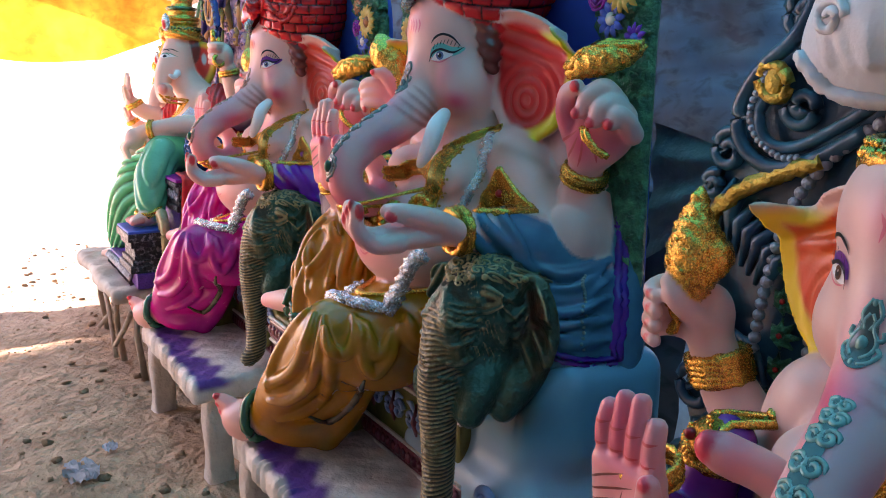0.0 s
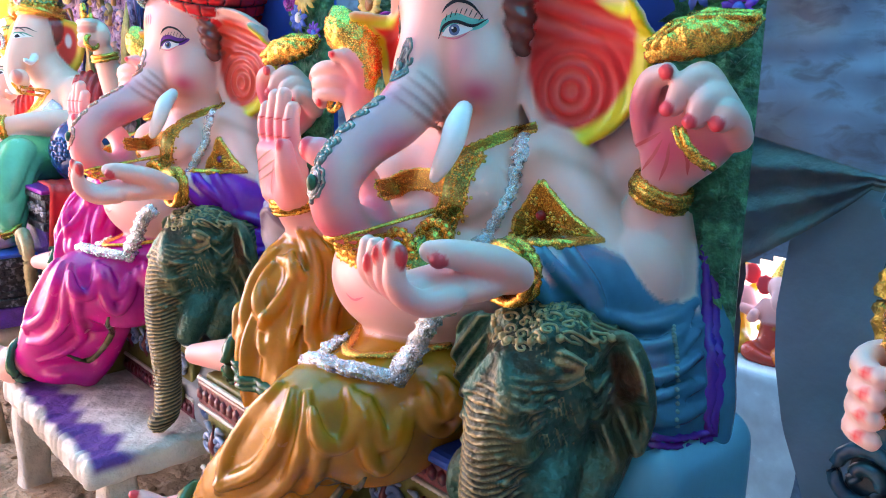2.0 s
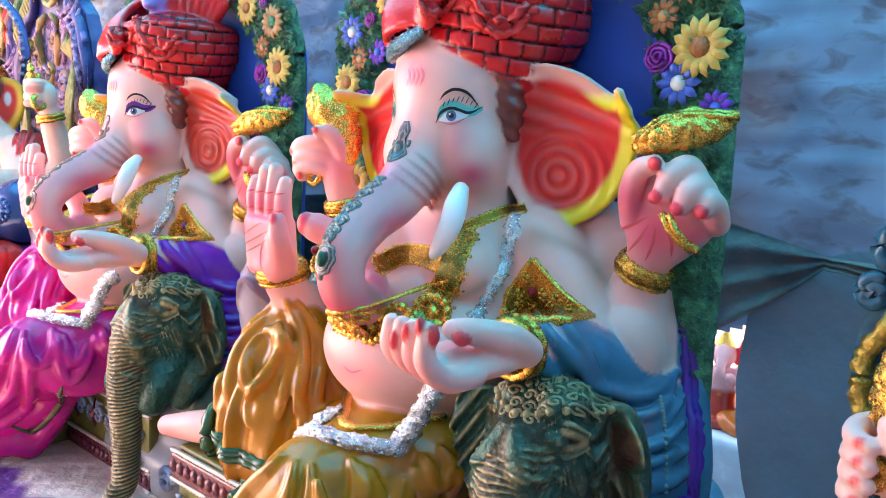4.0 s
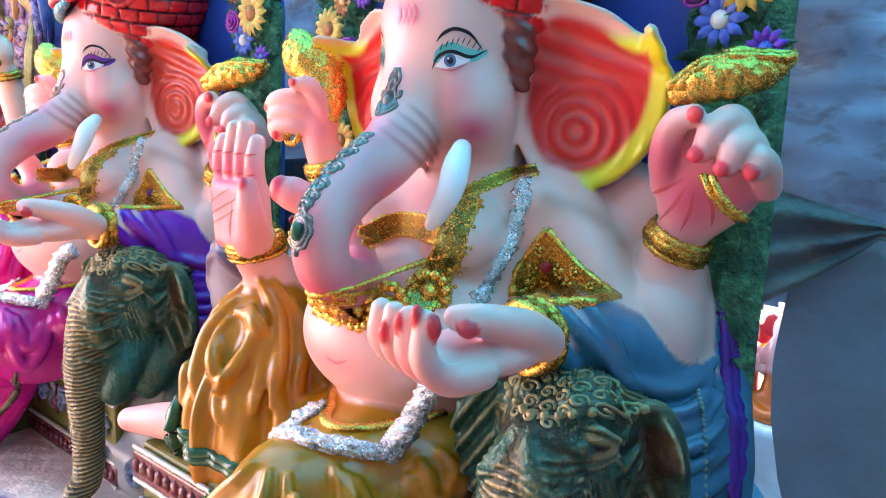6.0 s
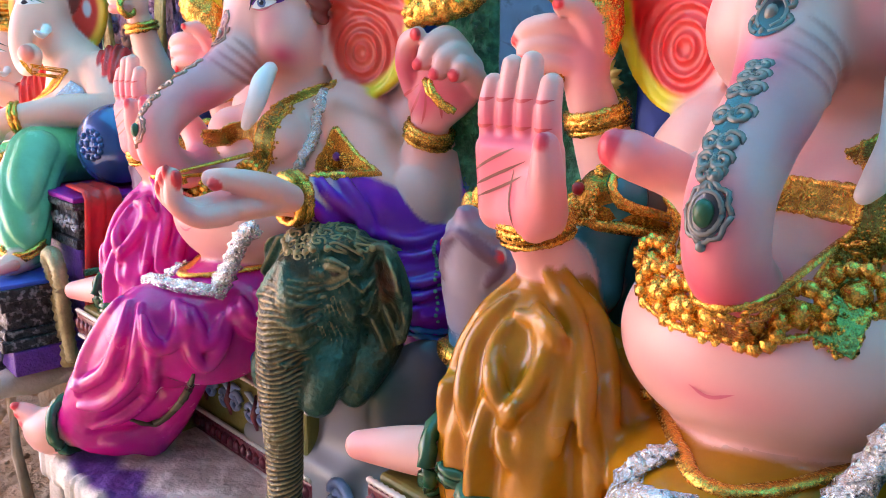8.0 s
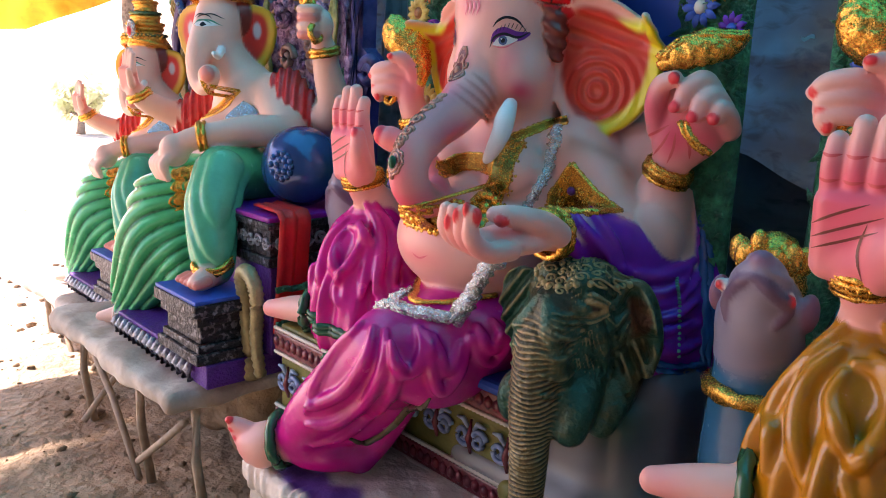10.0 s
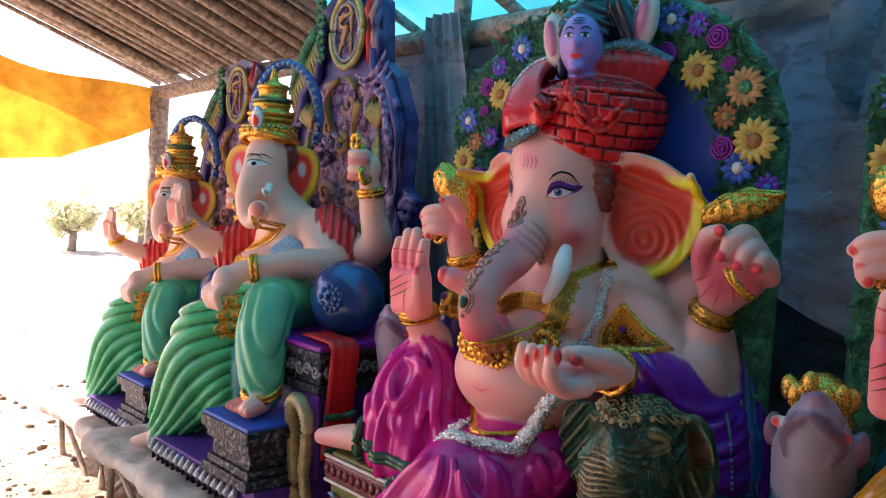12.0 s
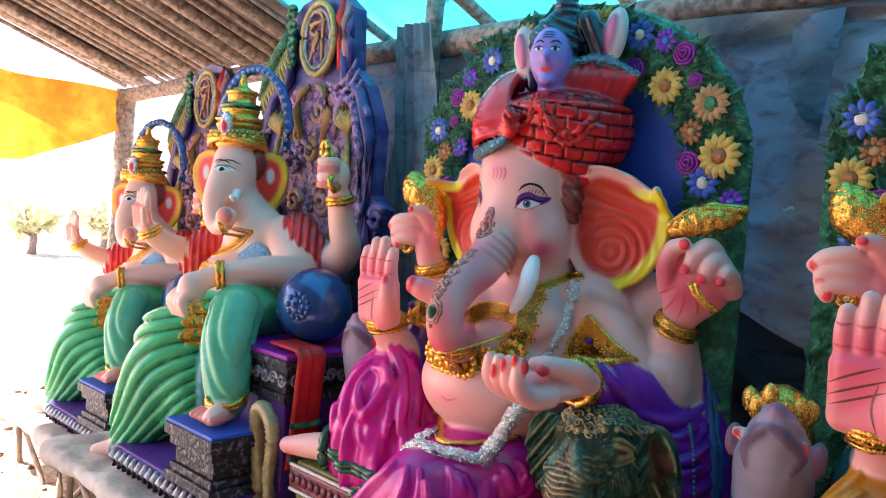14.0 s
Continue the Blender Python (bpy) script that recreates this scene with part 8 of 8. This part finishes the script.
def spot(n):
    return stand(n, 0.0, -0.03) if n == 2 else stand(n, -0.19, 0.0, 0.27)


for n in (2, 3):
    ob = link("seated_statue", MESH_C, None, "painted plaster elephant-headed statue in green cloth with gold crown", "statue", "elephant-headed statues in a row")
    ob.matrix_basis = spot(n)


def extrude_outline(pts, y0, y1):
    bm = bmesh.new()
    f = bm.faces.new([bm.verts.new((x, y0, z)) for x, z in pts])
    r = bmesh.ops.extrude_face_region(bm, geom=[f])
    bmesh.ops.translate(bm, vec=(0, y1 - y0, 0), verts=[v for v in r["geom"] if isinstance(v, bmesh.types.BMVert)])
    bmesh.ops.recalc_face_normals(bm, faces=bm.faces[:])
    return bm


def ornate_throne(n):
    root = empty("carved_throne", spot(n), "purple carved throne with tall scrolled back and medallion", "throne", "carved thrones")
    box("base", (-0.14, -0.60, 0.57), (0.70, 0.25, 0.66), PURPLE, root, bevel=0.006)
    box("seat_block", (-0.30, -0.30, 0.66), (0.32, 0.25, 1.16), PURPLE, root, bevel=0.008)
    box("arm_block", (0.36, -0.36, 0.66), (0.74, 0.25, 1.0), PURPLE, root, bevel=0.008)
    for z0, z1, g in ((1.0, 1.035, 0.015), (1.035, 1.14, 0.0), (1.14, 1.165, 0.02)):
        box("band", (0.36 - g, -0.36 - g, z0), (0.74 + g, 0.25, z1), DARKMETAL, root, "black and silver ornamented band", bevel=0.005)
    box("arm_top", (0.345, -0.375, 1.165), (0.755, 0.25, 1.185), ROSE, root, bevel=0.006)
    for i in range(7):
        tube("scroll", scroll(0.39 + 0.055 * i, 1.088, 0.026, -0.366, 1.3, 1 if i % 2 else -1), 0.007, PEWTER, root, sides=6)
    for i in range(10):
        p = scroll(0, 1.088, 0.026, 0, 1.3, 1 if i % 2 else -1)
        tube("scroll", [(0.746, -0.32 + 0.056 * i + x, z) for x, y, z in p], 0.007, PEWTER, root, sides=6)
    # footstool of steps
    for z0, z1, g in ((0.66, 0.70, 0.03), (0.70, 0.73, 0.015), (0.73, 0.80, 0.0), (0.80, 0.84, 0.018), (0.84, 0.885, 0.035)):
        box("step", (0.38 - g, -0.60 - g, z0), (0.66 + g, -0.42 + g, z1), DARKMETAL, root, "black and silver stepped foot block", bevel=0.005)
    box("step_top", (0.35, -0.63, 0.885), (0.69, -0.39, 0.90), BLUEPANEL, root, bevel=0.004)
    # fringe along the base
    for i in range(16):
        x = -0.12 + 0.047 * i
        tube("tassel", [(x, -0.607, 0.65), (x, -0.622, 0.62), (x, -0.61, 0.575)], [0.010, 0.018, 0.013], PEWTER, root, sides=6)
    # curled cobra-like support beside the arm
    arc = curve_points([(0.69, -0.42, 0.57), (0.69, -0.42, 0.72), (0.68, -0.43, 0.87), (0.70, -0.45, 0.97), (0.755, -0.46, 1.0), (0.81, -0.46, 0.95), (0.815, -0.46, 0.85), (0.79, -0.45, 0.74), (0.80, -0.44, 0.62)], 9)
    tube("curl", arc, [(0.036 - 0.012 * i / len(arc)) * (1.0 if i % 2 else 0.82) for i in range(len(arc))], RELIEF, root, "gilded black ribbed curl", sides=10, bump=0.05)
    # tall back
    half = [(0.44, 0.6), (0.47, 1.60), (0.52, 1.74), (0.44, 1.80), (0.45, 2.10), (0.36, 2.30), (0.26, 2.38), (0.24, 2.66), (0.16, 2.72), (0.0, 2.76)]
    pts = half + [(-x, z) for x, z in half[::-1][1:]]
    part("back_board", extrude_outline(pts, 0.26, 0.33), INDIGO, root, smooth=False)
    inner = [(0.34, 1.1), (0.36, 1.9), (0.30, 2.15), (0.18, 2.30), (-0.18, 2.30), (-0.30, 2.15), (-0.36, 1.9), (-0.34, 1.1)]
    part("relief_panel", extrude_outline(inner, 0.245, 0.262), LILAC, root, smooth=False)
    for q in (1, -1):
        X = lambda x: q * x
        tube("moulding", [(X(0.40), 0.25, 1.1), (X(0.42), 0.24, 1.6), (X(0.43), 0.24, 2.05), (X(0.34), 0.24, 2.26), (X(0.22), 0.24, 2.34), (X(0.2), 0.24, 2.6)], [0.022, 0.03, 0.032, 0.03, 0.026, 0.02], INDIGO, root, sides=9)
        tube("scroll", scroll(X(0.50), 1.70, 0.06, 0.25, 1.4, q, 0.5), 0.024, INDIGO, root, sides=8)
        tube("scroll", scroll(X(0.36), 2.14, 0.06, 0.235, 1.3, -q, 1.2), 0.018, INDIGO, root, sides=8)
        tube("scroll", scroll(X(0.16), 1.95, 0.075, 0.235, 1.3, q, 2.0), 0.02, LILAC, root, sides=8)
        tube("scroll", scroll(X(0.11), 1.75, 0.06, 0.235, 1.3, -q, 0.0), 0.018, TERRACOTTA, root, sides=8)
        tube("scroll", [(X(0.08), 0.235, 2.05), (X(0.13), 0.225, 2.18), (X(0.10), 0.225, 2.28), (X(0.03), 0.225, 2.31)], [0.012, 0.025, 0.022, 0.012], OCHRE, root, sides=8)
        # plume of leaves on a long curling stem
        for k in range(7):
            a = -0.75 + 0.25 * k
            tube("plume_leaf", [(X(0.27), 0.235, 2.07), (X(0.27 + 0.075 * math.sin(a)), 0.21, 2.07 + 0.085 * math.cos(a)), (X(0.27 + 0.11 * math.sin(a)), 0.225, 2.07 + 0.14 * math.cos(a))], [0.006, 0.017, 0.004], OLDGILT, root, sides=6)
        for k in range(5):
            tube("plume_leaf", [(X(0.275), 0.235, 2.06), (X(0.315 - 0.012 * k), 0.21, 1.90), (X(0.30 - 0.02 * k), 0.21, 1.72 - 0.02 * k), (X(0.24 - 0.02 * k), 0.225, 1.58 - 0.02 * k)], [0.008, 0.014, 0.014, 0.004], OLDGILT, root, sides=6)
        if q < 0:
            # sloping shoulder of layered leaves under a green edge
            for k in range(12):
                t = k / 11
                x, z = 0.23 + 0.21 * t, 2.53 - 0.24 * t
                tube("leaf_strip", [(X(x), 0.235, z), (X(x - 0.015), 0.218, z - 0.07), (X(x - 0.03), 0.235, z - 0.14)], [0.010, 0.013, 0.008], OLDGILT, root, sides=6)
            tube("edge_rope", [(X(0.22), 0.24, 2.60), (X(0.30), 0.23, 2.50), (X(0.40), 0.23, 2.38), (X(0.47), 0.24, 2.26)], [0.022, 0.026, 0.026, 0.018], LEAF, root, sides=8, bump=0.2)
            for k in range(4):
                tube("scroll", scroll(X(0.20), 2.44 + 0.08 * k, 0.036, 0.225, 1.2, q, 1.0 + k), 0.014, LEAF, root, sides=7)
        else:
            # flame finials and pale scrolls
            for k in range(3):
                tube("finial", [(0.17 + 0.035 * k, 0.25, 2.38), (0.20 + 0.035 * k, 0.225, 2.50), (0.175 + 0.035 * k, 0.22, 2.61 - 0.03 * k), (0.20 + 0.035 * k, 0.24, 2.73 - 0.05 * k)], [0.016, 0.022, 0.018, 0.006], (REDPAINT, TERRACOTTA, INDIGO)[k], root, sides=8)
            for k in range(3):
                tube("scroll", [(0.10 + 0.02 * k, 0.232, 2.32 - 0.03 * k), (0.19 + 0.02 * k, 0.215, 2.29 - 0.035 * k), (0.27 + 0.02 * k, 0.22, 2.33 - 0.045 * k), (0.31 + 0.02 * k, 0.235, 2.42 - 0.05 * k)], [0.008, 0.015, 0.015, 0.006], LILAC, root, sides=7)
            tube("scroll", [(0.36, 0.235, 1.50), (0.40, 0.22, 1.75), (0.39, 0.215, 2.0), (0.33, 0.215, 2.20), (0.25, 0.22, 2.26), (0.19, 0.225, 2.18), (0.18, 0.23, 2.05)], [0.012, 0.020, 0.022, 0.022, 0.020, 0.017, 0.010], LILAC, root, sides=8)
        tube("side_vine", [(X(0.38), 0.24, 1.2 + 0.05 * k + 0.0) if k % 2 else (X(0.35), 0.235, 1.2 + 0.05 * k) for k in range(12)], 0.022, LEAF, root, sides=7, bump=0.3)
    rs = np.random.RandomState(9)
    for k in range(26):
        x, z = rs.uniform(-0.30, 0.30), rs.uniform(1.35, 2.28)
        if abs(x) > 0.33 - 0.25 * max(0, z - 2.0):
            continue
        tube("scroll", scroll(x, z, rs.uniform(0.035, 0.06), 0.238, 1.2, 1 if k % 2 else -1, rs.uniform(0, 6)), rs.uniform(0.010, 0.017), (TERRACOTTA, LILAC, OCHRE, TERRACOTTA, LILAC)[k % 5], root, sides=7)
    # medallion with its sacred syllable
    oval = [(0.02 + 0.125 * math.cos(a), 0.225, 2.53 + 0.17 * math.sin(a)) for a in np.linspace(0, 2 * math.pi, 33)]
    bm = bmesh.new()
    bm.faces.new([bm.verts.new((x, 0.228, z)) for x, y, z in oval[:-1]])
    bmesh.ops.solidify(bm, geom=bm.faces[:], thickness=-0.03)
    part("medallion", bm, LILAC, root, smooth=False)
    tube("medallion_rim", oval, 0.016, OLDGILT, root, sides=8, bump=0.1)
    tube("medallion_rim", [(0.02 + (x - 0.02) * 0.8, y, 2.53 + (z - 2.53) * 0.8) for x, y, z in oval], 0.012, PEWTER, root, sides=8, bump=0.2)
    for pts in ([(-0.05, 2.60), (0.075, 2.615)], [(0.055, 2.61), (0.05, 2.52), (0.055, 2.42)], [(-0.01, 2.605), (-0.045, 2.575), (-0.01, 2.55), (0.02, 2.56), (-0.02, 2.50), (0.0, 2.47)], [(0.02, 2.54), (-0.02, 2.47), (-0.045, 2.42)], [(0.055, 2.61), (0.03, 2.65), (-0.01, 2.66)]):
        p = [(x + 0.005, 0.222, z) for x, z in pts]
        tube("letter_stroke", curve_points(p, 5) if len(p) > 2 else p, 0.009, OCHRE, root, sides=6)
    return root


for n in (2, 3):
    ornate_throne(n)
    # ball cushion and red cloth over the arm
    b = empty("ball_cushion", spot(n) @ pose(0.57, -0.12, 1.185), "glossy blue ball with raised flower on the throne arm", "ball", "blue balls")
    bm = bmesh.new()
    bmesh.ops.create_uvsphere(bm, u_segments=40, v_segments=24, radius=0.155, matrix=Matrix.Translation((0, 0, 0.152)))
    part("ball", bm, BLUEGLOSS, b)
    for k in range(18):
        a = 2 * math.pi * k / (6 if k < 6 else 12)
        d = 0.14 if k < 6 else 0.30
        bm = bmesh.new()
        v = Vector((0.45 + d * math.cos(a), -0.8, 0.1 + d * math.sin(a))).normalized()
        bmesh.ops.create_icosphere(bm, subdivisions=2, radius=0.0135, matrix=Matrix.Translation(Vector((0, 0, 0.152)) + v * 0.152))
        part("petal", bm, BLUEGLOSS, b)
    c = empty("red_cloth", spot(n), "red cloth with dark striped end hanging over the throne arm", "cloth", "red cloths")
    v, f = [], []
    for i in range(19):
        for j in range(9):
            t, u = i / 18, j / 8
            z = 1.20 if t < 0.3 else 1.20 - (t - 0.3) * 0.62
            x = 0.57 + 0.205 * min(t / 0.3, 1) + 0.012 * math.sin(u * 19) * (0.4 + t)
            v.append((x + (0.012 if t >= 0.3 else 0), -0.33 + 0.13 * u - 0.05 * t, z + 0.006 * math.sin(u * 19)))
    for i in range(18):
        for j in range(8):
            a = i * 9 + j
            f.append((a, a + 1, a + 10, a + 9))
    me = arrays_mesh("cloth", v, f, REDPAINT)
    ob = link("cloth", me, c)
    md = ob.modifiers.new("thick", "SOLIDIFY")
    md.thickness = 0.008
    for z in (0.80, 0.86, 0.93):
        tube("stripe", [(0.805 + 0.008 * math.sin(k * 3), -0.375 + 0.034 * k, z + 0.004 * math.sin(k * 2)) for k in range(5)], 0.012, LEAF, c, sides=6)


# tables: thick lime-washed slabs on sticks
def slab_table(n):
    root = empty("slab_table", spot(n), "pale rough slab table on thin crooked wooden sticks", "table", "slab tables")
    s = Sculpt(0.016)
    s.add(slab((0.0, -0.14, 0.52), (0.66, 0.60, 0.045), 0.04), "lime", 0, ripple=lambda P: 0.012 * np.sin(9 * P[:, 0] + 4 * P[:, 1]) * np.sin(7 * P[:, 1]) + 0.006 * np.sin(31 * P[:, 0]) * np.sin(27 * P[:, 1]))
    link("slab", s.mesh("slab", s.grow(), dict(lime=(0.60, 0.56, 0.50)), [PLASTER]), root)
    sh = Sculpt(0.018)
    sh.add(slab((0.05, 0.05, 0.30), (0.50, 0.36, 0.19), 0.06), "earth", 0, ripple=lambda P: 0.03 * np.sin(17 * P[:, 0] + 9 * P[:, 2]) * np.sin(15 * P[:, 2] + 11 * P[:, 1]))
    link("rubble_core", sh.mesh("rubble_core", sh.grow(), dict(earth=(0.3, 0.2, 0.13)), [DIRT]), root, "dark crumbling earth and stones")
    rs = np.random.RandomState(n)
    for x, y in ((-0.55, -0.62), (0.17, -0.64), (0.60, -0.60), (-0.50, 0.30), (0.55, 0.30), (-0.58, -0.20)):
        tube("stick", [(x + rs.uniform(-0.05, 0.05), y + 0.03, -0.02), (x + rs.uniform(-0.02, 0.02), y, 0.25), (x, y, 0.50)], [0.02, 0.018, 0.02], PALEWOOD, root, sides=7, bump=0.1)
    for a, b in (((-0.55, -0.62, 0.48), (0.17, -0.66, 0.02)), ((0.17, -0.66, 0.10), (0.55, -0.62, 0.40)), ((-0.60, -0.25, 0.45), (-0.50, -0.66, 0.03))):
        tube("brace", [a, tuple((np.array(a) + np.array(b)) / 2 + 0.01), b], 0.015, PALEWOOD, root, sides=7, bump=0.1)


slab_table(2)
slab_table(3)
# ---------------------------------------------------------------- the crowned statue nearest the walk's start
THREE = mould_one(0.0085, True)
PAL_E = base_palette(ear=(0.70, 0.05, 0.01), ear2=(0.85, 0.30, 0.04), rim=(0.85, 0.55, 0.02), cloth=(0.16, 0.02, 0.20), shawl2=(0.16, 0.03, 0.30), lid=(0.16, 0.03, 0.30), iris=(0.12, 0.05, 0.02), trim=(0.02, 0.07, 0.07), trimhi=(0.10, 0.32, 0.30), halo=(0.55, 0.58, 0.62), halo2=(0.6, 0.62, 0.66), skin=(0.80, 0.49, 0.43))
ob = link("seated_statue", THREE.mesh("seated_statue", THREE.grow(), PAL_E, STATUE, airbrush(PAL_E)), None, "painted plaster elephant-headed statue with gold crown and orange ears", "statue", "elephant-headed statues in a row")
NEAR = stand(-1, -0.165, 0.10, -0.20)
ob.matrix_basis = NEAR @ Matrix.Scale(0.9, 4)

low = empty("bench", stand(-1), "low rough cast plaster bench", "bench", "benches under the statues")
box("slab", (-0.45, -0.72, 0.20), (0.75, 0.30, 0.275), PLASTER, low, bevel=0.015)
for x in (-0.38, 0.68):
    for y in (-0.64, 0.2):
        box("leg", (x - 0.05, y - 0.05, -0.03), (x + 0.05, y + 0.05, 0.205), PLASTER, low, bevel=0.012)

dark = empty("scroll_throne", stand(-1), "dark teal carved throne back with bead chains and white crest", "throne", "carved thrones")
edge = [(0.70, 0.27), (0.72, 1.5), (0.55, 1.80), (0.30, 2.1), (0.0, 2.2), (-0.25, 2.12), (-0.34, 1.93), (-0.36, 1.84), (-0.42, 1.80), (-0.46, 1.73), (-0.52, 1.68), (-0.55, 1.60), (-0.545, 1.53), (-0.57, 1.47), (-0.585, 1.38), (-0.57, 1.25), (-0.545, 1.15), (-0.585, 1.08), (-0.60, 0.98), (-0.56, 0.88), (-0.58, 0.6), (-0.58, 0.27)]
part("back_board", extrude_outline(edge, 0.05, 0.13), DARKTEAL, dark, smooth=False)
part("inner_panel", extrude_outline([(0.30, 0.6), (0.34, 1.35), (0.2, 1.6), (-0.12, 1.58), (-0.24, 1.35), (-0.24, 0.6)], 0.035, 0.052), ORANGEPAINT, dark, smooth=False)


def rail(name, pts, r, mat, label="", bump=0.0, flat=1.0):
    return tube(name, curve_points(pts, 8), r, mat, dark, label, sides=9, bump=bump, flat=flat)


rail("moulding", [(-0.33, 0.03, 1.93), (-0.37, 0.02, 1.84), (-0.44, 0.02, 1.78), (-0.49, 0.02, 1.70), (-0.48, 0.02, 1.62), (-0.40, 0.02, 1.575), (-0.30, 0.02, 1.60), (-0.20, 0.02, 1.66)], 0.017, DARKTEAL)
rail("moulding", [(-0.41, 0.03, 1.74), (-0.44, 0.02, 1.69), (-0.42, 0.02, 1.63), (-0.35, 0.02, 1.62), (-0.25, 0.02, 1.67), (-0.15, 0.02, 1.74)], 0.013, DARKTEAL)
rail("gilt_rail", [(-0.28, 0.015, 1.60), (-0.38, 0.015, 1.56), (-0.48, 0.015, 1.51), (-0.545, 0.015, 1.43), (-0.555, 0.015, 1.34), (-0.53, 0.015, 1.27), (-0.47, 0.015, 1.22)], 0.018, GILT, "knobbly gilt moulding", 0.35)
for cx, cz, r, st in ((-0.52, 1.60, 0.05, 0.4), (-0.555, 1.52, 0.03, 1.0), (-0.36, 1.88, 0.05, 2.0), (-0.56, 1.03, 0.065, 0.5), (-0.55, 1.20, 0.028, 0.0), (-0.35, 1.70, 0.045, 2.5), (-0.57, 0.82, 0.06, 1.5), (-0.50, 0.95, 0.05, 3.0)):
    tube("scroll", scroll(cx, cz, r, 0.035, 1.5, 1, st), 0.014, DARKTEAL, dark, sides=8)
for k in range(7):
    a = k / 6
    tube("leaf_curl", [(-0.30 - 0.20 * a, 0.04, 1.42 + 0.12 * a), (-0.36 - 0.16 * a, 0.02, 1.38 + 0.10 * a), (-0.40 - 0.12 * a, 0.03, 1.30 + 0.10 * a)], [0.006, 0.018, 0.006], DARKTEAL, dark, sides=7)
    rail("moulding", [(-0.53 + 0.012 * k, 0.03, 1.25 - 0.01 * k), (-0.52 + 0.02 * k, 0.02, 1.18), (-0.49 + 0.02 * k, 0.03, 1.10)], 0.008, DARKTEAL)


def bead_chain(pts, r, gap, mat):
    c = curve_points(pts, 40)
    d = np.concatenate([[0], np.cumsum(np.linalg.norm(np.diff(c, axis=0), axis=1))])
    me = None
    for s_ in np.arange(0, d[-1], gap):
        p = [np.interp(s_, d, c[:, i]) for i in range(3)]
        if me is None:
            iv, jf = ico_arrays(2)
            me = arrays_mesh("bead", iv * r, jf, mat)
        o = link("bead", me, dark)
        o.location = p


bead_chain([(0.05, 0.02, 1.80), (-0.12, 0.02, 1.71), (-0.25, 0.02, 1.62), (-0.33, 0.02, 1.52), (-0.37, 0.02, 1.40), (-0.40, 0.02, 1.20), (-0.40, 0.02, 0.95), (-0.40, 0.02, 0.7)], 0.014, 0.026, PEWTER)
bead_chain([(-0.27, 0.02, 1.28), (-0.275, 0.02, 1.10), (-0.28, 0.02, 0.9), (-0.28, 0.02, 0.7)], 0.013, 0.025, PEWTER)
bead_chain([(-0.42, 0.015, 1.78), (-0.455, 0.01, 1.70), (-0.44, 0.01, 1.64), (-0.38, 0.01, 1.60), (-0.33, 0.01, 1.60)], 0.008, 0.015, PEWTER)
tube("badge", ring_points((-0.41, 0.015, 1.75), (0, 1, 0), 0.03, 18, 1.3), 0.012, GILT, dark, bump=0.25)
bm = bmesh.new()
bmesh.ops.create_icosphere(bm, subdivisions=2, radius=0.022, matrix=Matrix.Translation((-0.41, 0.015, 1.75)) @ Matrix.Diagonal((1, 0.5, 1.6, 1)))
part("badge_stone", bm, GILT, dark)
for k in range(11):
    z = 0.70 + 0.075 * k
    x = -0.335 if z < 1.40 else -0.335 + (z - 1.40) * 1.0
    for j in range(7):
        a = 2 * math.pi * j / 7
        tube("leaf", [(x, 0.035, z), (x + 0.018 * math.cos(a), 0.015, z + 0.018 * math.sin(a)), (x + 0.035 * math.cos(a), 0.03, z + 0.035 * math.sin(a))], [0.005, 0.011, 0.003], LEAF, dark, sides=6)
    bm = bmesh.new()
    bmesh.ops.create_icosphere(bm, subdivisions=1, radius=0.007, matrix=Matrix.Translation((x, 0.01, z)))
    part("berry", bm, REDPAINT, dark)

cr = Sculpt(0.009)
cr.add(ball((-0.10, 0.0, 1.98), (0.21, 0.10, 0.24)), "white", 0)
cr.add(ball((-0.17, -0.02, 1.82), (0.15, 0.08, 0.12)), "white", 0, k=0.05)
for k in range(9):
    t = k / 8
    cr.fold([(-0.30 + 0.26 * t, -0.3, 2.16 - 0.02 * k), (-0.32 + 0.27 * t, -0.3, 2.02), (-0.27 + 0.22 * t, -0.3, 1.90), (-0.24 + 0.20 * t + 0.02 * math.sin(k), -0.3, 1.78)], 0.014, (0.1, 1, 0), "white", 0, sink=0.1)
for cx, cz, r in ((-0.16, 1.95, 0.05), (-0.06, 1.88, 0.04), (-0.22, 1.86, 0.035)):
    q = cr.drop(scroll(cx, cz, r, -0.3, 1.5), (0, 1, 0), 0.6)
    if not np.isnan(q).any():
        bracelet(cr, q, 0.009, "white", 0, 2, bump=0.05)
bracelet(cr, cr.drop(curve_points([(-0.30, -0.3, 1.80), (-0.22, -0.3, 1.735), (-0.10, -0.3, 1.72), (0.0, -0.3, 1.75)], 12), (0, 1, 0), 0.6), 0.016, "white", 0, 3, bump=0.3)
link("crest", cr.mesh("crest", cr.grow(), dict(white=(0.60, 0.61, 0.64)), [WHITE]), dark, "white plaster crest of swirling locks")
